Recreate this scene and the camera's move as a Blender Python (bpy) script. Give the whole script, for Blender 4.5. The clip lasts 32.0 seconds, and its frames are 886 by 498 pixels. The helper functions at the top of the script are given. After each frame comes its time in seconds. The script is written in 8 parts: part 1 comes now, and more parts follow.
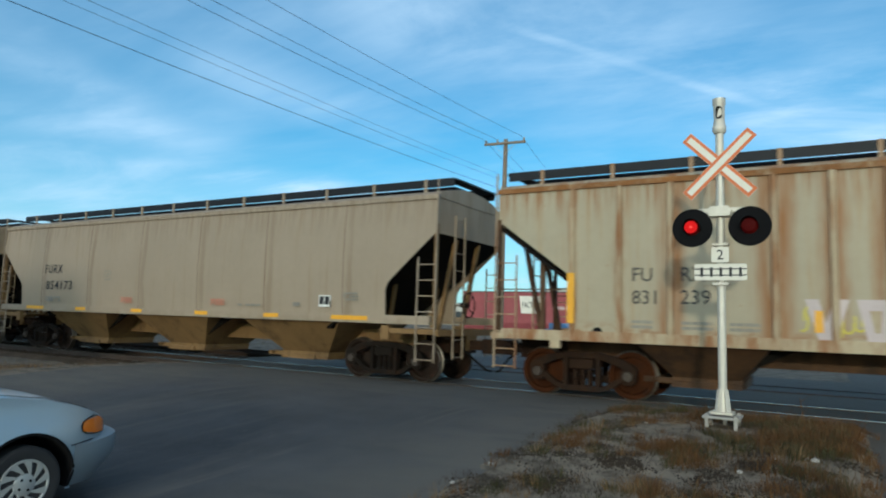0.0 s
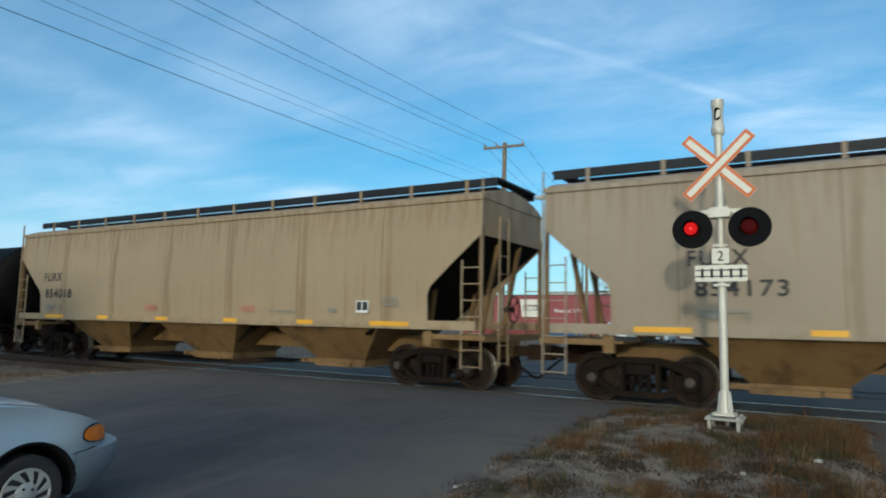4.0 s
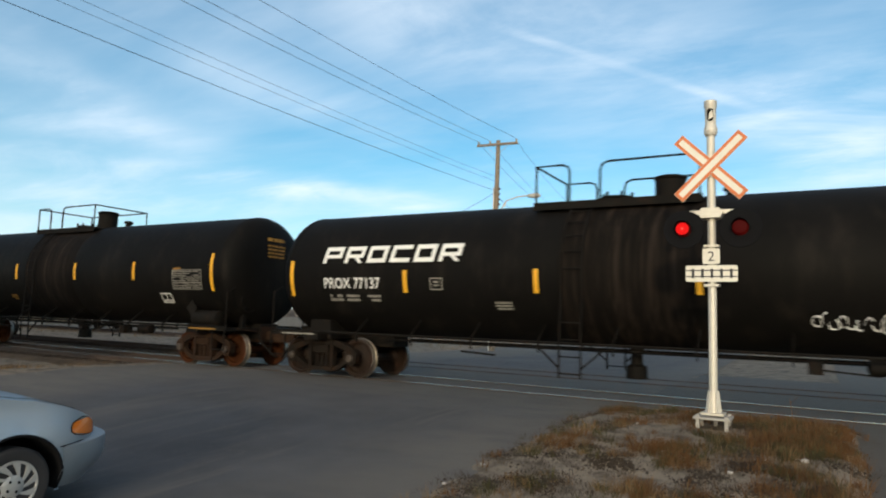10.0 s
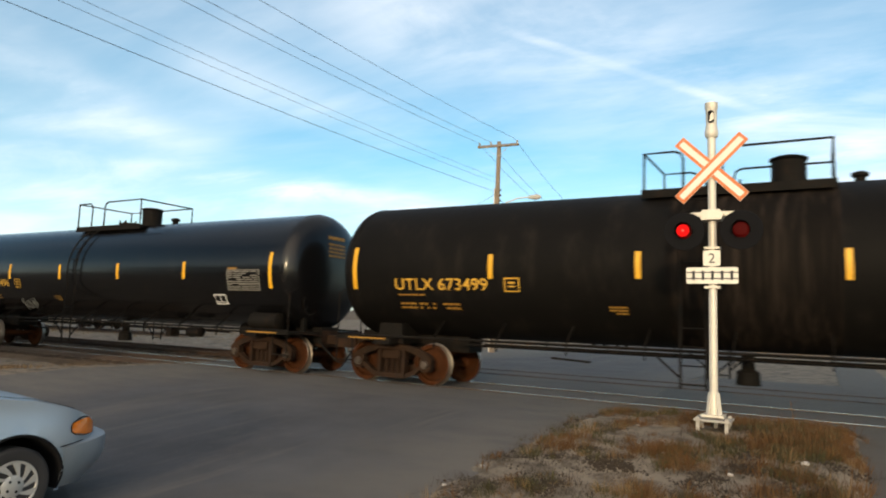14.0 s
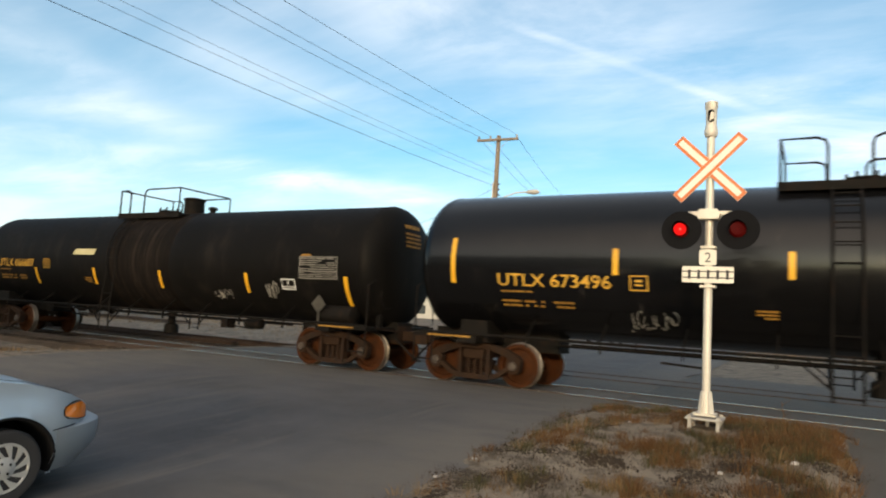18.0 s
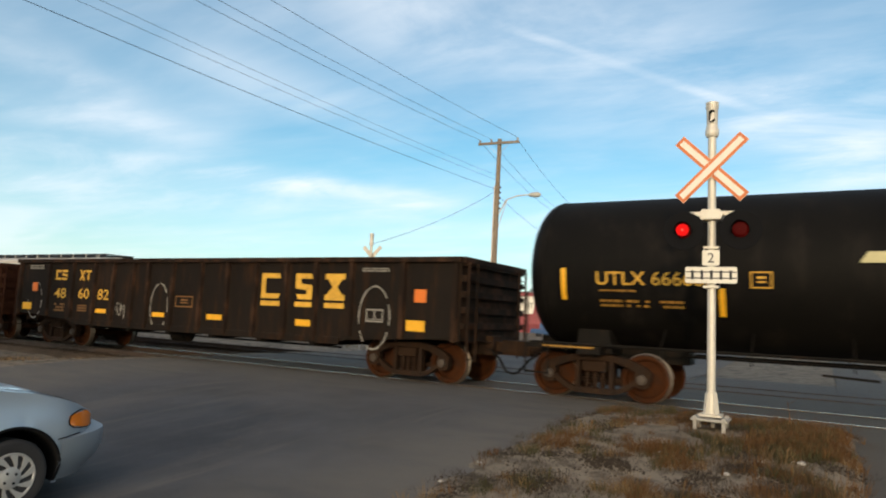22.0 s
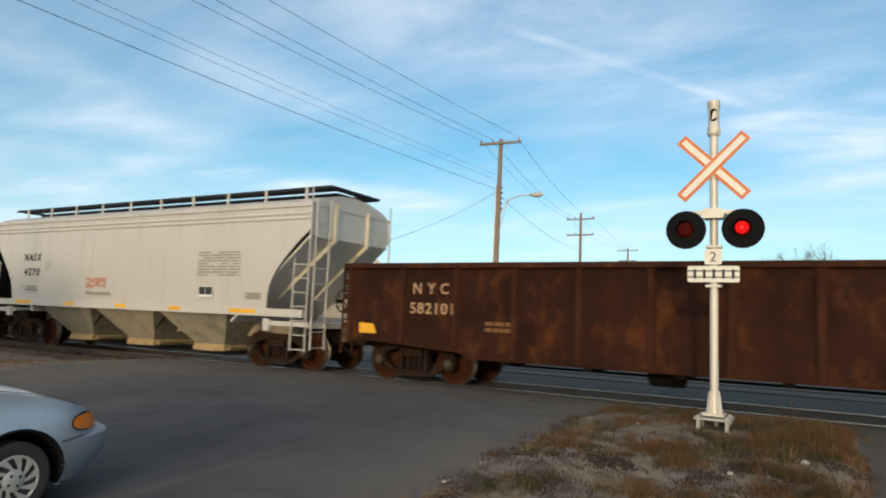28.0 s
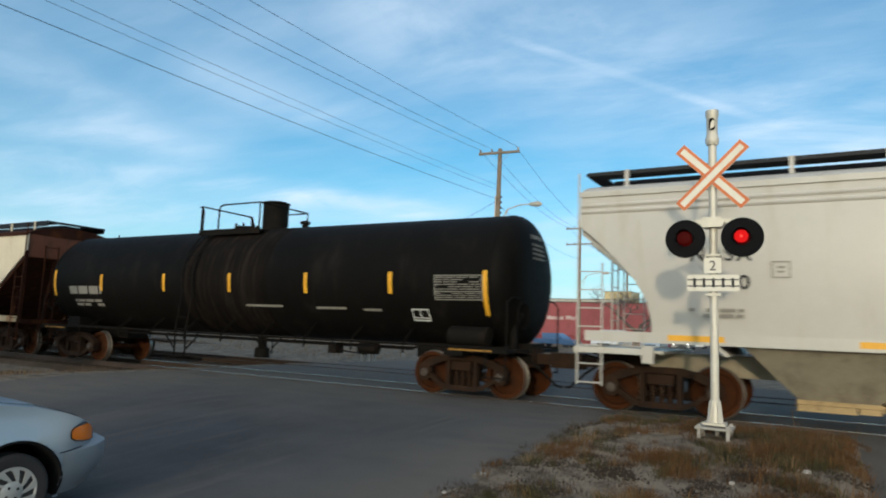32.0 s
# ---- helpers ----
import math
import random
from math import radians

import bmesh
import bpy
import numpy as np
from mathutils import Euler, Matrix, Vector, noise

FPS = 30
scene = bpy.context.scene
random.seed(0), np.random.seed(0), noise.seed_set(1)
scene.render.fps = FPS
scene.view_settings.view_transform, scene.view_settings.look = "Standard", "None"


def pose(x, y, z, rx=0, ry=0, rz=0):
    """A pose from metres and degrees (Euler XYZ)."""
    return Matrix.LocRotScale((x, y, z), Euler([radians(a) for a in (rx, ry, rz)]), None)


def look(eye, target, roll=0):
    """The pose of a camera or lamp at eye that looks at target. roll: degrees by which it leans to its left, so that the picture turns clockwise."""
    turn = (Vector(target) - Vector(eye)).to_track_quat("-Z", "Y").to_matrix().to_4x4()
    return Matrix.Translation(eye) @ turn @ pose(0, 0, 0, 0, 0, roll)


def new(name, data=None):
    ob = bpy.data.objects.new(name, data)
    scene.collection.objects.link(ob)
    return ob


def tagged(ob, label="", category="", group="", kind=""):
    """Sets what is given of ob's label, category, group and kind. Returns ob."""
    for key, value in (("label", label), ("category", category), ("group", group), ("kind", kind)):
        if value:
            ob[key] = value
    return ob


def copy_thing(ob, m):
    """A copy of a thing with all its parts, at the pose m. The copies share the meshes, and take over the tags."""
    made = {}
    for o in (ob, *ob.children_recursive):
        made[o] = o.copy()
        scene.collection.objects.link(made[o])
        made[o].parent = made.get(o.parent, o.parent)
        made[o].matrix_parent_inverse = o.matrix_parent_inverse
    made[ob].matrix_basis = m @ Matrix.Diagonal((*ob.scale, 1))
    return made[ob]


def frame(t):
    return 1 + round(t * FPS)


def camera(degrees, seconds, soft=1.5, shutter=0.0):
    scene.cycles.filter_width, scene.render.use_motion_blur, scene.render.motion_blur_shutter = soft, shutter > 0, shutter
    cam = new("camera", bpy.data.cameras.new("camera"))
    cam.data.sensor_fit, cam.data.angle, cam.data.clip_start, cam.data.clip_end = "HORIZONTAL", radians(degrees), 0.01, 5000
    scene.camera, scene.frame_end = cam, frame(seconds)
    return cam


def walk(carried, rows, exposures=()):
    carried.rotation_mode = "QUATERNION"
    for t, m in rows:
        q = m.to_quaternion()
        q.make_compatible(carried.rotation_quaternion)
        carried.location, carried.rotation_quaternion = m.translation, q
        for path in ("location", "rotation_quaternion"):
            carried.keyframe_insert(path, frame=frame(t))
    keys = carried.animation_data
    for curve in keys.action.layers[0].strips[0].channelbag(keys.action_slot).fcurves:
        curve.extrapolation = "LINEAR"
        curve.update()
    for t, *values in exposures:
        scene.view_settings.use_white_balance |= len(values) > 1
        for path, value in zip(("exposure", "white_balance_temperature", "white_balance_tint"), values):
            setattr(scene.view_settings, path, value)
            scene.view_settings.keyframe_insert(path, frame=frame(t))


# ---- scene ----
EYE = (0.673, -13.740, 1.467)


def view(yaw, pitch, roll):
    """The camera's pose at EYE: yaw to the left of +y, pitch up, roll as look() takes it."""
    return Matrix.Translation(EYE) @ pose(0, 0, 0, 90 + pitch, 0, yaw) @ pose(0, 0, 0, 0, 0, roll)


cam = camera(67.54, 32.0, soft=2.0, shutter=0.4)
PATH = [
(0, 30.53, 5.88, 1.74), (0.5, 30.47, 6.07, 1.81), (1, 30.42, 6.24, 2.00), (1.5, 30.40, 6.26, 2.18), (2, 30.38, 6.30, 2.05),
(2.5, 30.62, 6.34, 2.18), (3, 30.67, 6.33, 1.89), (3.5, 30.63, 6.26, 1.41), (5.5, 30.49, 6.22, 0.93), (6, 30.42, 6.28, 0.95),
(6.5, 30.37, 6.33, 0.93), (7, 30.21, 6.32, 1.20), (7.5, 30.12, 6.30, 1.11), (8, 30.09, 6.24, 1.44), (8.5, 30.07, 6.16, 1.50),
(9, 29.98, 6.10, 1.71), (9.5, 29.93, 6.03, 1.64), (10, 29.87, 5.98, 1.81), (10.5, 29.90, 5.94, 1.86), (11, 29.93, 5.92, 1.83),
(11.5, 29.88, 6.04, 1.87), (12, 30.10, 6.00, 1.82), (12.5, 30.07, 5.92, 1.84), (13, 29.95, 5.92, 1.86), (13.5, 29.91, 5.93, 2.03),
(14, 29.92, 6.08, 1.98), (14.5, 29.89, 6.07, 2.08), (16.5, 29.54, 5.99, 2.14), (17, 29.61, 5.84, 2.51), (17.5, 29.65, 5.77, 2.90),
(18, 29.62, 5.47, 3.33), (18.5, 29.62, 5.49, 3.31), (19, 29.70, 5.69, 3.15), (19.5, 29.89, 5.99, 2.97), (20, 30.02, 6.04, 3.14),
(20.5, 30.23, 5.99, 3.19), (21, 30.14, 5.77, 2.90), (21.5, 29.97, 5.79, 2.84), (22, 29.85, 5.80, 2.59), (22.5, 29.62, 5.75, 2.56),
(23, 29.54, 5.80, 2.44), (23.5, 29.63, 5.84, 2.65), (24, 29.77, 5.76, 2.90), (24.5, 29.70, 5.70, 2.93), (25, 29.67, 5.76, 2.75),
(25.5, 29.78, 5.75, 2.62), (27.5, 29.79, 5.96, 2.20), (28, 30.02, 5.83, 2.29), (28.5, 30.00, 6.00, 2.39), (29, 29.99, 6.29, 2.41),
(29.5, 29.93, 6.43, 2.32), (30, 29.93, 6.55, 2.36), (30.5, 29.93, 6.63, 2.48), (31, 29.94, 6.65, 2.27), (31.5, 30.07, 6.70, 2.23),
(32, 30.01, 6.66, 2.13)
]
EXPOSURES = [(0, -0.43, 5300, -2), (2, -0.47, 5350, -1), (6, -0.47, 5450, 2), (8, -0.34, 5600, 3), (9.5, -0.18, 6300, 8), (12, 0.02, 7000, 13), (14, 0.16, 7300, 14), (19, 0.14, 7200, 14), (21, 0.02, 7150, 14), (23, -0.15, 7000, 13), (27, -0.18, 6900, 13), (29, -0.20, 6300, 10), (30, -0.27, 6100, 8), (32, -0.32, 6000, 6)]
walk(cam, [(t, view(a, b, c)) for t, a, b, c in PATH], EXPOSURES)

# ---- world and sun ----
SUN_ELEV, SUN_AZ = radians(10.0), radians(165.0)  # azimuth clockwise from +y
TO_SUN = Vector((math.sin(SUN_AZ) * math.cos(SUN_ELEV), math.cos(SUN_AZ) * math.cos(SUN_ELEV), math.sin(SUN_ELEV)))
lamp = bpy.data.lights.new("sun", "SUN")
lamp.energy, lamp.angle, lamp.color = 1.85, radians(2.4), (1.0, 0.77, 0.50)
sun = new("sun", lamp)
sun.matrix_world = look((0, 0, 40), Vector((0, 0, 40)) - TO_SUN)


# streaks of high cloud: two directions on each, half width, strength
STREAKS = (((-0.8860, 0.4250, 0.1856), (-0.6456, 0.7404, 0.1869), 0.017, 0.36), ((-0.7259, 0.6627, 0.1844), (-0.5112, 0.8417, 0.1741), 0.014, 0.34),
           ((-0.8908, 0.4315, 0.1421), (-0.5120, 0.8438, 0.1607), 0.026, 0.34), ((-0.7223, 0.6059, 0.3333), (-0.5309, 0.8027, 0.2715), 0.030, 0.22),
           ((-0.8581, 0.4127, 0.3054), (-0.8121, 0.5206, 0.2636), 0.030, 0.25), ((-0.5527, 0.7078, 0.4399), (0.0906, 0.9621, 0.2572), 0.085, 0.40),
           ((-0.0782, 0.9546, 0.2874), (0.0898, 0.9770, 0.1935), 0.045, 0.40), ((-0.8784, 0.4166, 0.2343), (-0.7641, 0.6016, 0.2329), 0.020, 0.22))
TRAIL = ((-0.3599, 0.8405, 0.4049), (-0.0778, 0.9525, 0.2946))  # two directions on the vapour trail


def sky_world():
    world = bpy.data.worlds.new("sky")
    scene.world = world
    world.use_nodes = True
    nt = world.node_tree
    nt.nodes.clear()
    N = nt.nodes.new
    L = nt.links.new
    out, bg = N("ShaderNodeOutputWorld"), N("ShaderNodeBackground")
    sky = N("ShaderNodeTexSky")
    sky.sky_type, sky.sun_disc = "NISHITA", False
    sky.sun_elevation, sky.sun_rotation = SUN_ELEV, SUN_AZ
    sky.air_density, sky.dust_density, sky.ozone_density = 1.0, 0.6, 2.0
    # thin streaked cloud: the direction laid onto a flat layer overhead
    co, sep = N("ShaderNodeTexCoord"), N("ShaderNodeSeparateXYZ")
    L(co.outputs["Generated"], sep.inputs[0])
    zc = N("ShaderNodeMath")
    zc.operation = "MAXIMUM"
    L(sep.outputs[2], zc.inputs[0])
    zc.inputs[1].default_value = 0.0
    zp = N("ShaderNodeMath")
    zp.operation = "ADD"
    L(zc.outputs[0], zp.inputs[0])
    zp.inputs[1].default_value = 0.10
    dv = N("ShaderNodeVectorMath")
    dv.operation = "DIVIDE"
    L(co.outputs["Generated"], dv.inputs[0])
    cz = N("ShaderNodeCombineXYZ")
    for k in range(3):
        L(zp.outputs[0], cz.inputs[k])
    L(cz.outputs[0], dv.inputs[1])
    mp = N("ShaderNodeMapping")
    mp.inputs["Rotation"].default_value = (0, 0, radians(-28))
    mp.inputs["Scale"].default_value = (0.45, 1.0, 1.0)
    L(dv.outputs[0], mp.inputs[0])

    def cloud(scale, detail, rough, lo, hi, dist):
        n = N("ShaderNodeTexNoise")
        n.inputs["Scale"].default_value, n.inputs["Detail"].default_value = scale, detail
        n.inputs["Roughness"].default_value, n.inputs["Distortion"].default_value = rough, dist
        L(mp.outputs[0], n.inputs["Vector"])
        r = N("ShaderNodeMapRange")
        r.interpolation_type = "SMOOTHSTEP"
        r.inputs["From Min"].default_value, r.inputs["From Max"].default_value = lo, hi
        L(n.outputs["Fac"], r.inputs["Value"])
        return r.outputs[0]

    a, b = cloud(0.9, 6, 0.55, 0.38, 0.75, 0.6), cloud(3.2, 8, 0.6, 0.42, 0.85, 0.3)
    mx = N("ShaderNodeMath")
    mx.operation = "MULTIPLY_ADD"
    L(a, mx.inputs[0])
    mx.inputs[1].default_value = 0.27
    sc = N("ShaderNodeMath")
    sc.operation = "MULTIPLY"
    L(b, sc.inputs[0])
    sc.inputs[1].default_value = 0.14
    L(sc.outputs[0], mx.inputs[2])
    # a vapour trail: a thin streak along the great circle through two directions
    p0, p1 = Vector(TRAIL[0]), Vector(TRAIL[1])
    normal, mid = p0.cross(p1).normalized(), (p0 + p1).normalized()

    def dot_with(vec):
        d = N("ShaderNodeVectorMath")
        d.operation = "DOT_PRODUCT"
        L(co.outputs["Generated"], d.inputs[0])
        d.inputs[1].default_value = vec
        return d.outputs["Value"]

    def ramp(src, a, b_, lo, hi):
        r = N("ShaderNodeMapRange")
        r.interpolation_type = "SMOOTHSTEP"
        for key, val in (("From Min", a), ("From Max", b_), ("To Min", lo), ("To Max", hi)):
            r.inputs[key].default_value = val
        L(src, r.inputs["Value"])
        return r.outputs[0]

    def maths(op, a, b_=None):
        m = N("ShaderNodeMath")
        m.operation = op
        L(a, m.inputs[0])
        if b_ is not None:
            if isinstance(b_, float):
                m.inputs[1].default_value = b_
            else:
                L(b_, m.inputs[1])
        return m.outputs[0]

    trail = maths("MULTIPLY", ramp(maths("ABSOLUTE", dot_with(normal)), 0.0012, 0.009, 0.26, 0.0), ramp(dot_with(mid), 0.965, 0.995, 0.0, 1.0))
    trail = maths("MULTIPLY", trail, maths("ADD", b, 0.35))
    puffs = maths("ADD", cloud(2.0, 8, 0.62, 0.36, 0.66, 0.5), 0.22)
    for d0, d1, wide, much in STREAKS:
        d0, d1 = Vector(d0).normalized(), Vector(d1).normalized()
        across, mid = d0.cross(d1).normalized(), (d0 + d1).normalized()
        half = math.cos(d0.angle(d1) / 2)
        far = math.cos(d0.angle(d1) / 2 + 0.09)
        band = maths("MULTIPLY", ramp(maths("ABSOLUTE", dot_with(across)), 0.0, wide * 1.7, much * 0.72, 0.0), ramp(dot_with(mid), far, half + (1 - half) * 0.3, 0.0, 1.0))
        trail = maths("ADD", trail, maths("MULTIPLY", band, puffs))
    # more cloud low down
    hz = N("ShaderNodeMapRange")
    hz.interpolation_type = "SMOOTHSTEP"
    hz.inputs["From Min"].default_value, hz.inputs["From Max"].default_value = 0.30, 0.02
    hz.inputs["To Min"].default_value, hz.inputs["To Max"].default_value = 0.0, 0.42
    L(zc.outputs[0], hz.inputs["Value"])
    ad = N("ShaderNodeMath")
    ad.operation, ad.use_clamp = "ADD", True
    L(maths("ADD", maths("ADD", mx.outputs[0], trail), ramp(zc.outputs[0], 0.50, 0.85, 0.0, 0.32)), ad.inputs[0])
    L(hz.outputs[0], ad.inputs[1])
    mix = N("ShaderNodeMix")
    mix.data_type = "RGBA"
    L(ad.outputs[0], mix.inputs["Factor"])
    tint = N("ShaderNodeVectorMath")
    tint.operation = "MULTIPLY"
    L(sky.outputs[0], tint.inputs[0])
    tint.inputs[1].default_value = (0.69, 1.33, 1.48)  # clear cold autumn air
    L(tint.outputs[0], mix.inputs[6])
    mix.inputs[7].default_value = (7.5, 8.4, 9.3, 1)
    # thin cloud scatters the low sun's light in a wide warm glow round it
    glow = N("ShaderNodeVectorMath")
    glow.operation = "SCALE"
    glow.inputs[0].default_value = (14.0, 11.0, 7.8)
    L(ramp(dot_with(TO_SUN), 0.35, 1.0, 0.0, 1.0), glow.inputs["Scale"])
    lit = N("ShaderNodeVectorMath")
    lit.operation = "ADD"
    L(mix.outputs[2], lit.inputs[0])
    L(glow.outputs[0], lit.inputs[1])
    L(lit.outputs[0], bg.inputs["Color"])
    bg.inputs["Strength"].default_value = 0.142
    L(bg.outputs[0], out.inputs["Surface"])


sky_world()

# ---- materials ----
def material(name, color, rough=0.6, metal=0.0, vary=0.25, grain=(1.2, 14.0), dirt=None, dirt_amount=0.35, dirt_scale=(0.5, 0.5, 0.12),
             bump=0.15, bump_scale=30.0, spec=0.4, per_piece=0.0, glow=None, coat=0.0):
    """A worn surface: the base colour varied at two scales, dirt of a second colour in patches or streaks, fine relief."""
    m = bpy.data.materials.new(name)
    m.use_nodes = True
    nt = m.node_tree
    N, L = nt.nodes.new, nt.links.new
    bs = nt.nodes["Principled BSDF"]
    bs.inputs["Roughness"].default_value, bs.inputs["Metallic"].default_value = rough, metal
    bs.inputs["Specular IOR Level"].default_value = spec
    bs.inputs["Coat Weight"].default_value = coat
    bs.inputs["Coat Roughness"].default_value = 0.08
    co = N("ShaderNodeTexCoord")

    def noise_at(scale, detail=4, rough_=0.6, vec=None):
        n = N("ShaderNodeTexNoise")
        n.inputs["Scale"].default_value, n.inputs["Detail"].default_value, n.inputs["Roughness"].default_value = scale, detail, rough_
        L(vec or co.outputs["Object"], n.inputs["Vector"])
        return n.outputs["Fac"]

    big, small = noise_at(grain[0]), noise_at(grain[1], 6, 0.7)
    add = N("ShaderNodeMath")
    add.operation = "MULTIPLY_ADD"
    L(big, add.inputs[0])
    add.inputs[1].default_value = 0.6
    mul = N("ShaderNodeMath")
    mul.operation = "MULTIPLY"
    L(small, mul.inputs[0])
    mul.inputs[1].default_value = 0.4
    L(mul.outputs[0], add.inputs[2])
    rng = N("ShaderNodeMapRange")
    rng.inputs["From Min"].default_value, rng.inputs["From Max"].default_value = 0.3, 0.7
    rng.inputs["To Min"].default_value, rng.inputs["To Max"].default_value = 1 - vary, 1 + vary
    L(add.outputs[0], rng.inputs["Value"])
    value = rng.outputs[0]
    if per_piece:
        info = N("ShaderNodeObjectInfo")
        pr = N("ShaderNodeMapRange")
        pr.inputs["To Min"].default_value, pr.inputs["To Max"].default_value = 1 - per_piece, 1 + per_piece
        L(info.outputs["Random"], pr.inputs["Value"])
        pm = N("ShaderNodeMath")
        pm.operation = "MULTIPLY"
        L(value, pm.inputs[0])
        L(pr.outputs[0], pm.inputs[1])
        value = pm.outputs[0]
    sc = N("ShaderNodeVectorMath")
    sc.operation = "SCALE"
    sc.inputs[0].default_value = color
    L(value, sc.inputs["Scale"])
    col = sc.outputs[0]
    if dirt:
        mp = N("ShaderNodeMapping")
        mp.inputs["Scale"].default_value = dirt_scale
        L(co.outputs["Object"], mp.inputs[0])
        dn = noise_at(6.0, 8, 0.65, mp.outputs[0])
        dr = N("ShaderNodeMapRange")
        dr.interpolation_type = "SMOOTHSTEP"
        mid = 0.72 - 0.4 * dirt_amount
        dr.inputs["From Min"].default_value, dr.inputs["From Max"].default_value = mid - 0.10, mid + 0.14
        dr.inputs["To Max"].default_value = min(1.0, 0.55 + dirt_amount * 0.6)
        L(dn, dr.inputs["Value"])
        mx = N("ShaderNodeMix")
        mx.data_type = "RGBA"
        L(dr.outputs[0], mx.inputs["Factor"])
        L(col, mx.inputs[6])
        mx.inputs[7].default_value = (*dirt, 1)
        col = mx.outputs[2]
    L(col, bs.inputs["Base Color"])
    rr = N("ShaderNodeMapRange")
    rr.inputs["To Min"].default_value, rr.inputs["To Max"].default_value = max(0.05, rough - 0.12), min(1.0, rough + 0.12)
    L(small, rr.inputs["Value"])
    L(rr.outputs[0], bs.inputs["Roughness"])
    if bump:
        bp = N("ShaderNodeBump")
        bp.inputs["Strength"].default_value, bp.inputs["Distance"].default_value = bump, 0.02
        L(noise_at(bump_scale, 6, 0.65), bp.inputs["Height"])
        L(bp.outputs[0], bs.inputs["Normal"])
    if glow:
        bs.inputs["Emission Color"].default_value, bs.inputs["Emission Strength"].default_value = (*glow[0], 1), glow[1]
    return m


def rust_stained(name, paint, rust, ribs, speckle=0.5, edge=0.8, dirt=(0.34, 0.225, 0.11)):
    """Old pale paint with rust run down beside each side post and below the rim."""
    m = material(name, paint, 0.6, vary=0.10, grain=(0.4, 6.0), dirt=dirt, dirt_amount=0.30, dirt_scale=(1.0, 0.5, 0.06), bump=0.08, bump_scale=8)
    nt = m.node_tree
    N, L = nt.nodes.new, nt.links.new
    bs = nt.nodes["Principled BSDF"]
    base = bs.inputs["Base Color"].links[0].from_socket
    co, sep = N("ShaderNodeTexCoord"), N("ShaderNodeSeparateXYZ")
    L(co.outputs["Object"], sep.inputs[0])

    def calc(op, a, b):
        q = N("ShaderNodeMath")
        q.operation = op
        for k, v in enumerate((a, b)):
            if isinstance(v, (int, float)):
                q.inputs[k].default_value = v
            else:
                L(v, q.inputs[k])
        return q.outputs[0]

    def ramp(v, a, b, lo=0.0, hi=1.0):
        q = N("ShaderNodeMapRange")
        q.interpolation_type = "SMOOTHSTEP"
        for k, val in (("From Min", a), ("From Max", b), ("To Min", lo), ("To Max", hi)):
            q.inputs[k].default_value = val
        L(v, q.inputs["Value"])
        return q.outputs[0]

    def runs(scale, stretch, detail=7):
        mp, n = N("ShaderNodeMapping"), N("ShaderNodeTexNoise")
        mp.inputs["Scale"].default_value = stretch
        n.inputs["Scale"].default_value, n.inputs["Detail"].default_value, n.inputs["Roughness"].default_value = scale, detail, 0.6
        L(co.outputs["Object"], mp.inputs[0])
        L(mp.outputs[0], n.inputs["Vector"])
        return n.outputs["Fac"]

    x = calc("ADD", sep.outputs[0], calc("MULTIPLY", calc("SUBTRACT", runs(3.0, (1, 1, 0.35)), 0.5), 0.30))
    near = None
    for rx, wide, much in ribs:
        one = ramp(calc("ABSOLUTE", calc("SUBTRACT", x, rx), 0.0), 0.03, wide, much, 0.0)
        near = one if near is None else calc("MAXIMUM", near, one)
    drips = runs(5.0, (1.4, 0.5, 0.10))
    rim = calc("MULTIPLY", ramp(sep.outputs[2], 3.2, 4.0), ramp(drips, 0.42, 0.62))
    foot = calc("MULTIPLY", ramp(sep.outputs[2], 1.55, 1.2), ramp(runs(4.0, (0.8, 1, 1.2)), 0.42, 0.58))
    stain = calc("MAXIMUM", calc("MULTIPLY", near, ramp(drips, 0.30, 0.58, 0.25, 1.0)), calc("MULTIPLY", calc("MAXIMUM", rim, foot), edge))
    spots = calc("MULTIPLY", ramp(runs(9.0, (1, 1, 1)), 0.66, 0.74), speckle)
    mix = N("ShaderNodeMix")
    mix.data_type = "RGBA"
    L(calc("MAXIMUM", stain, spots), mix.inputs["Factor"])
    L(base, mix.inputs[6])
    mix.inputs[7].default_value = (*rust, 1)
    L(mix.outputs[2], bs.inputs["Base Color"])
    return m


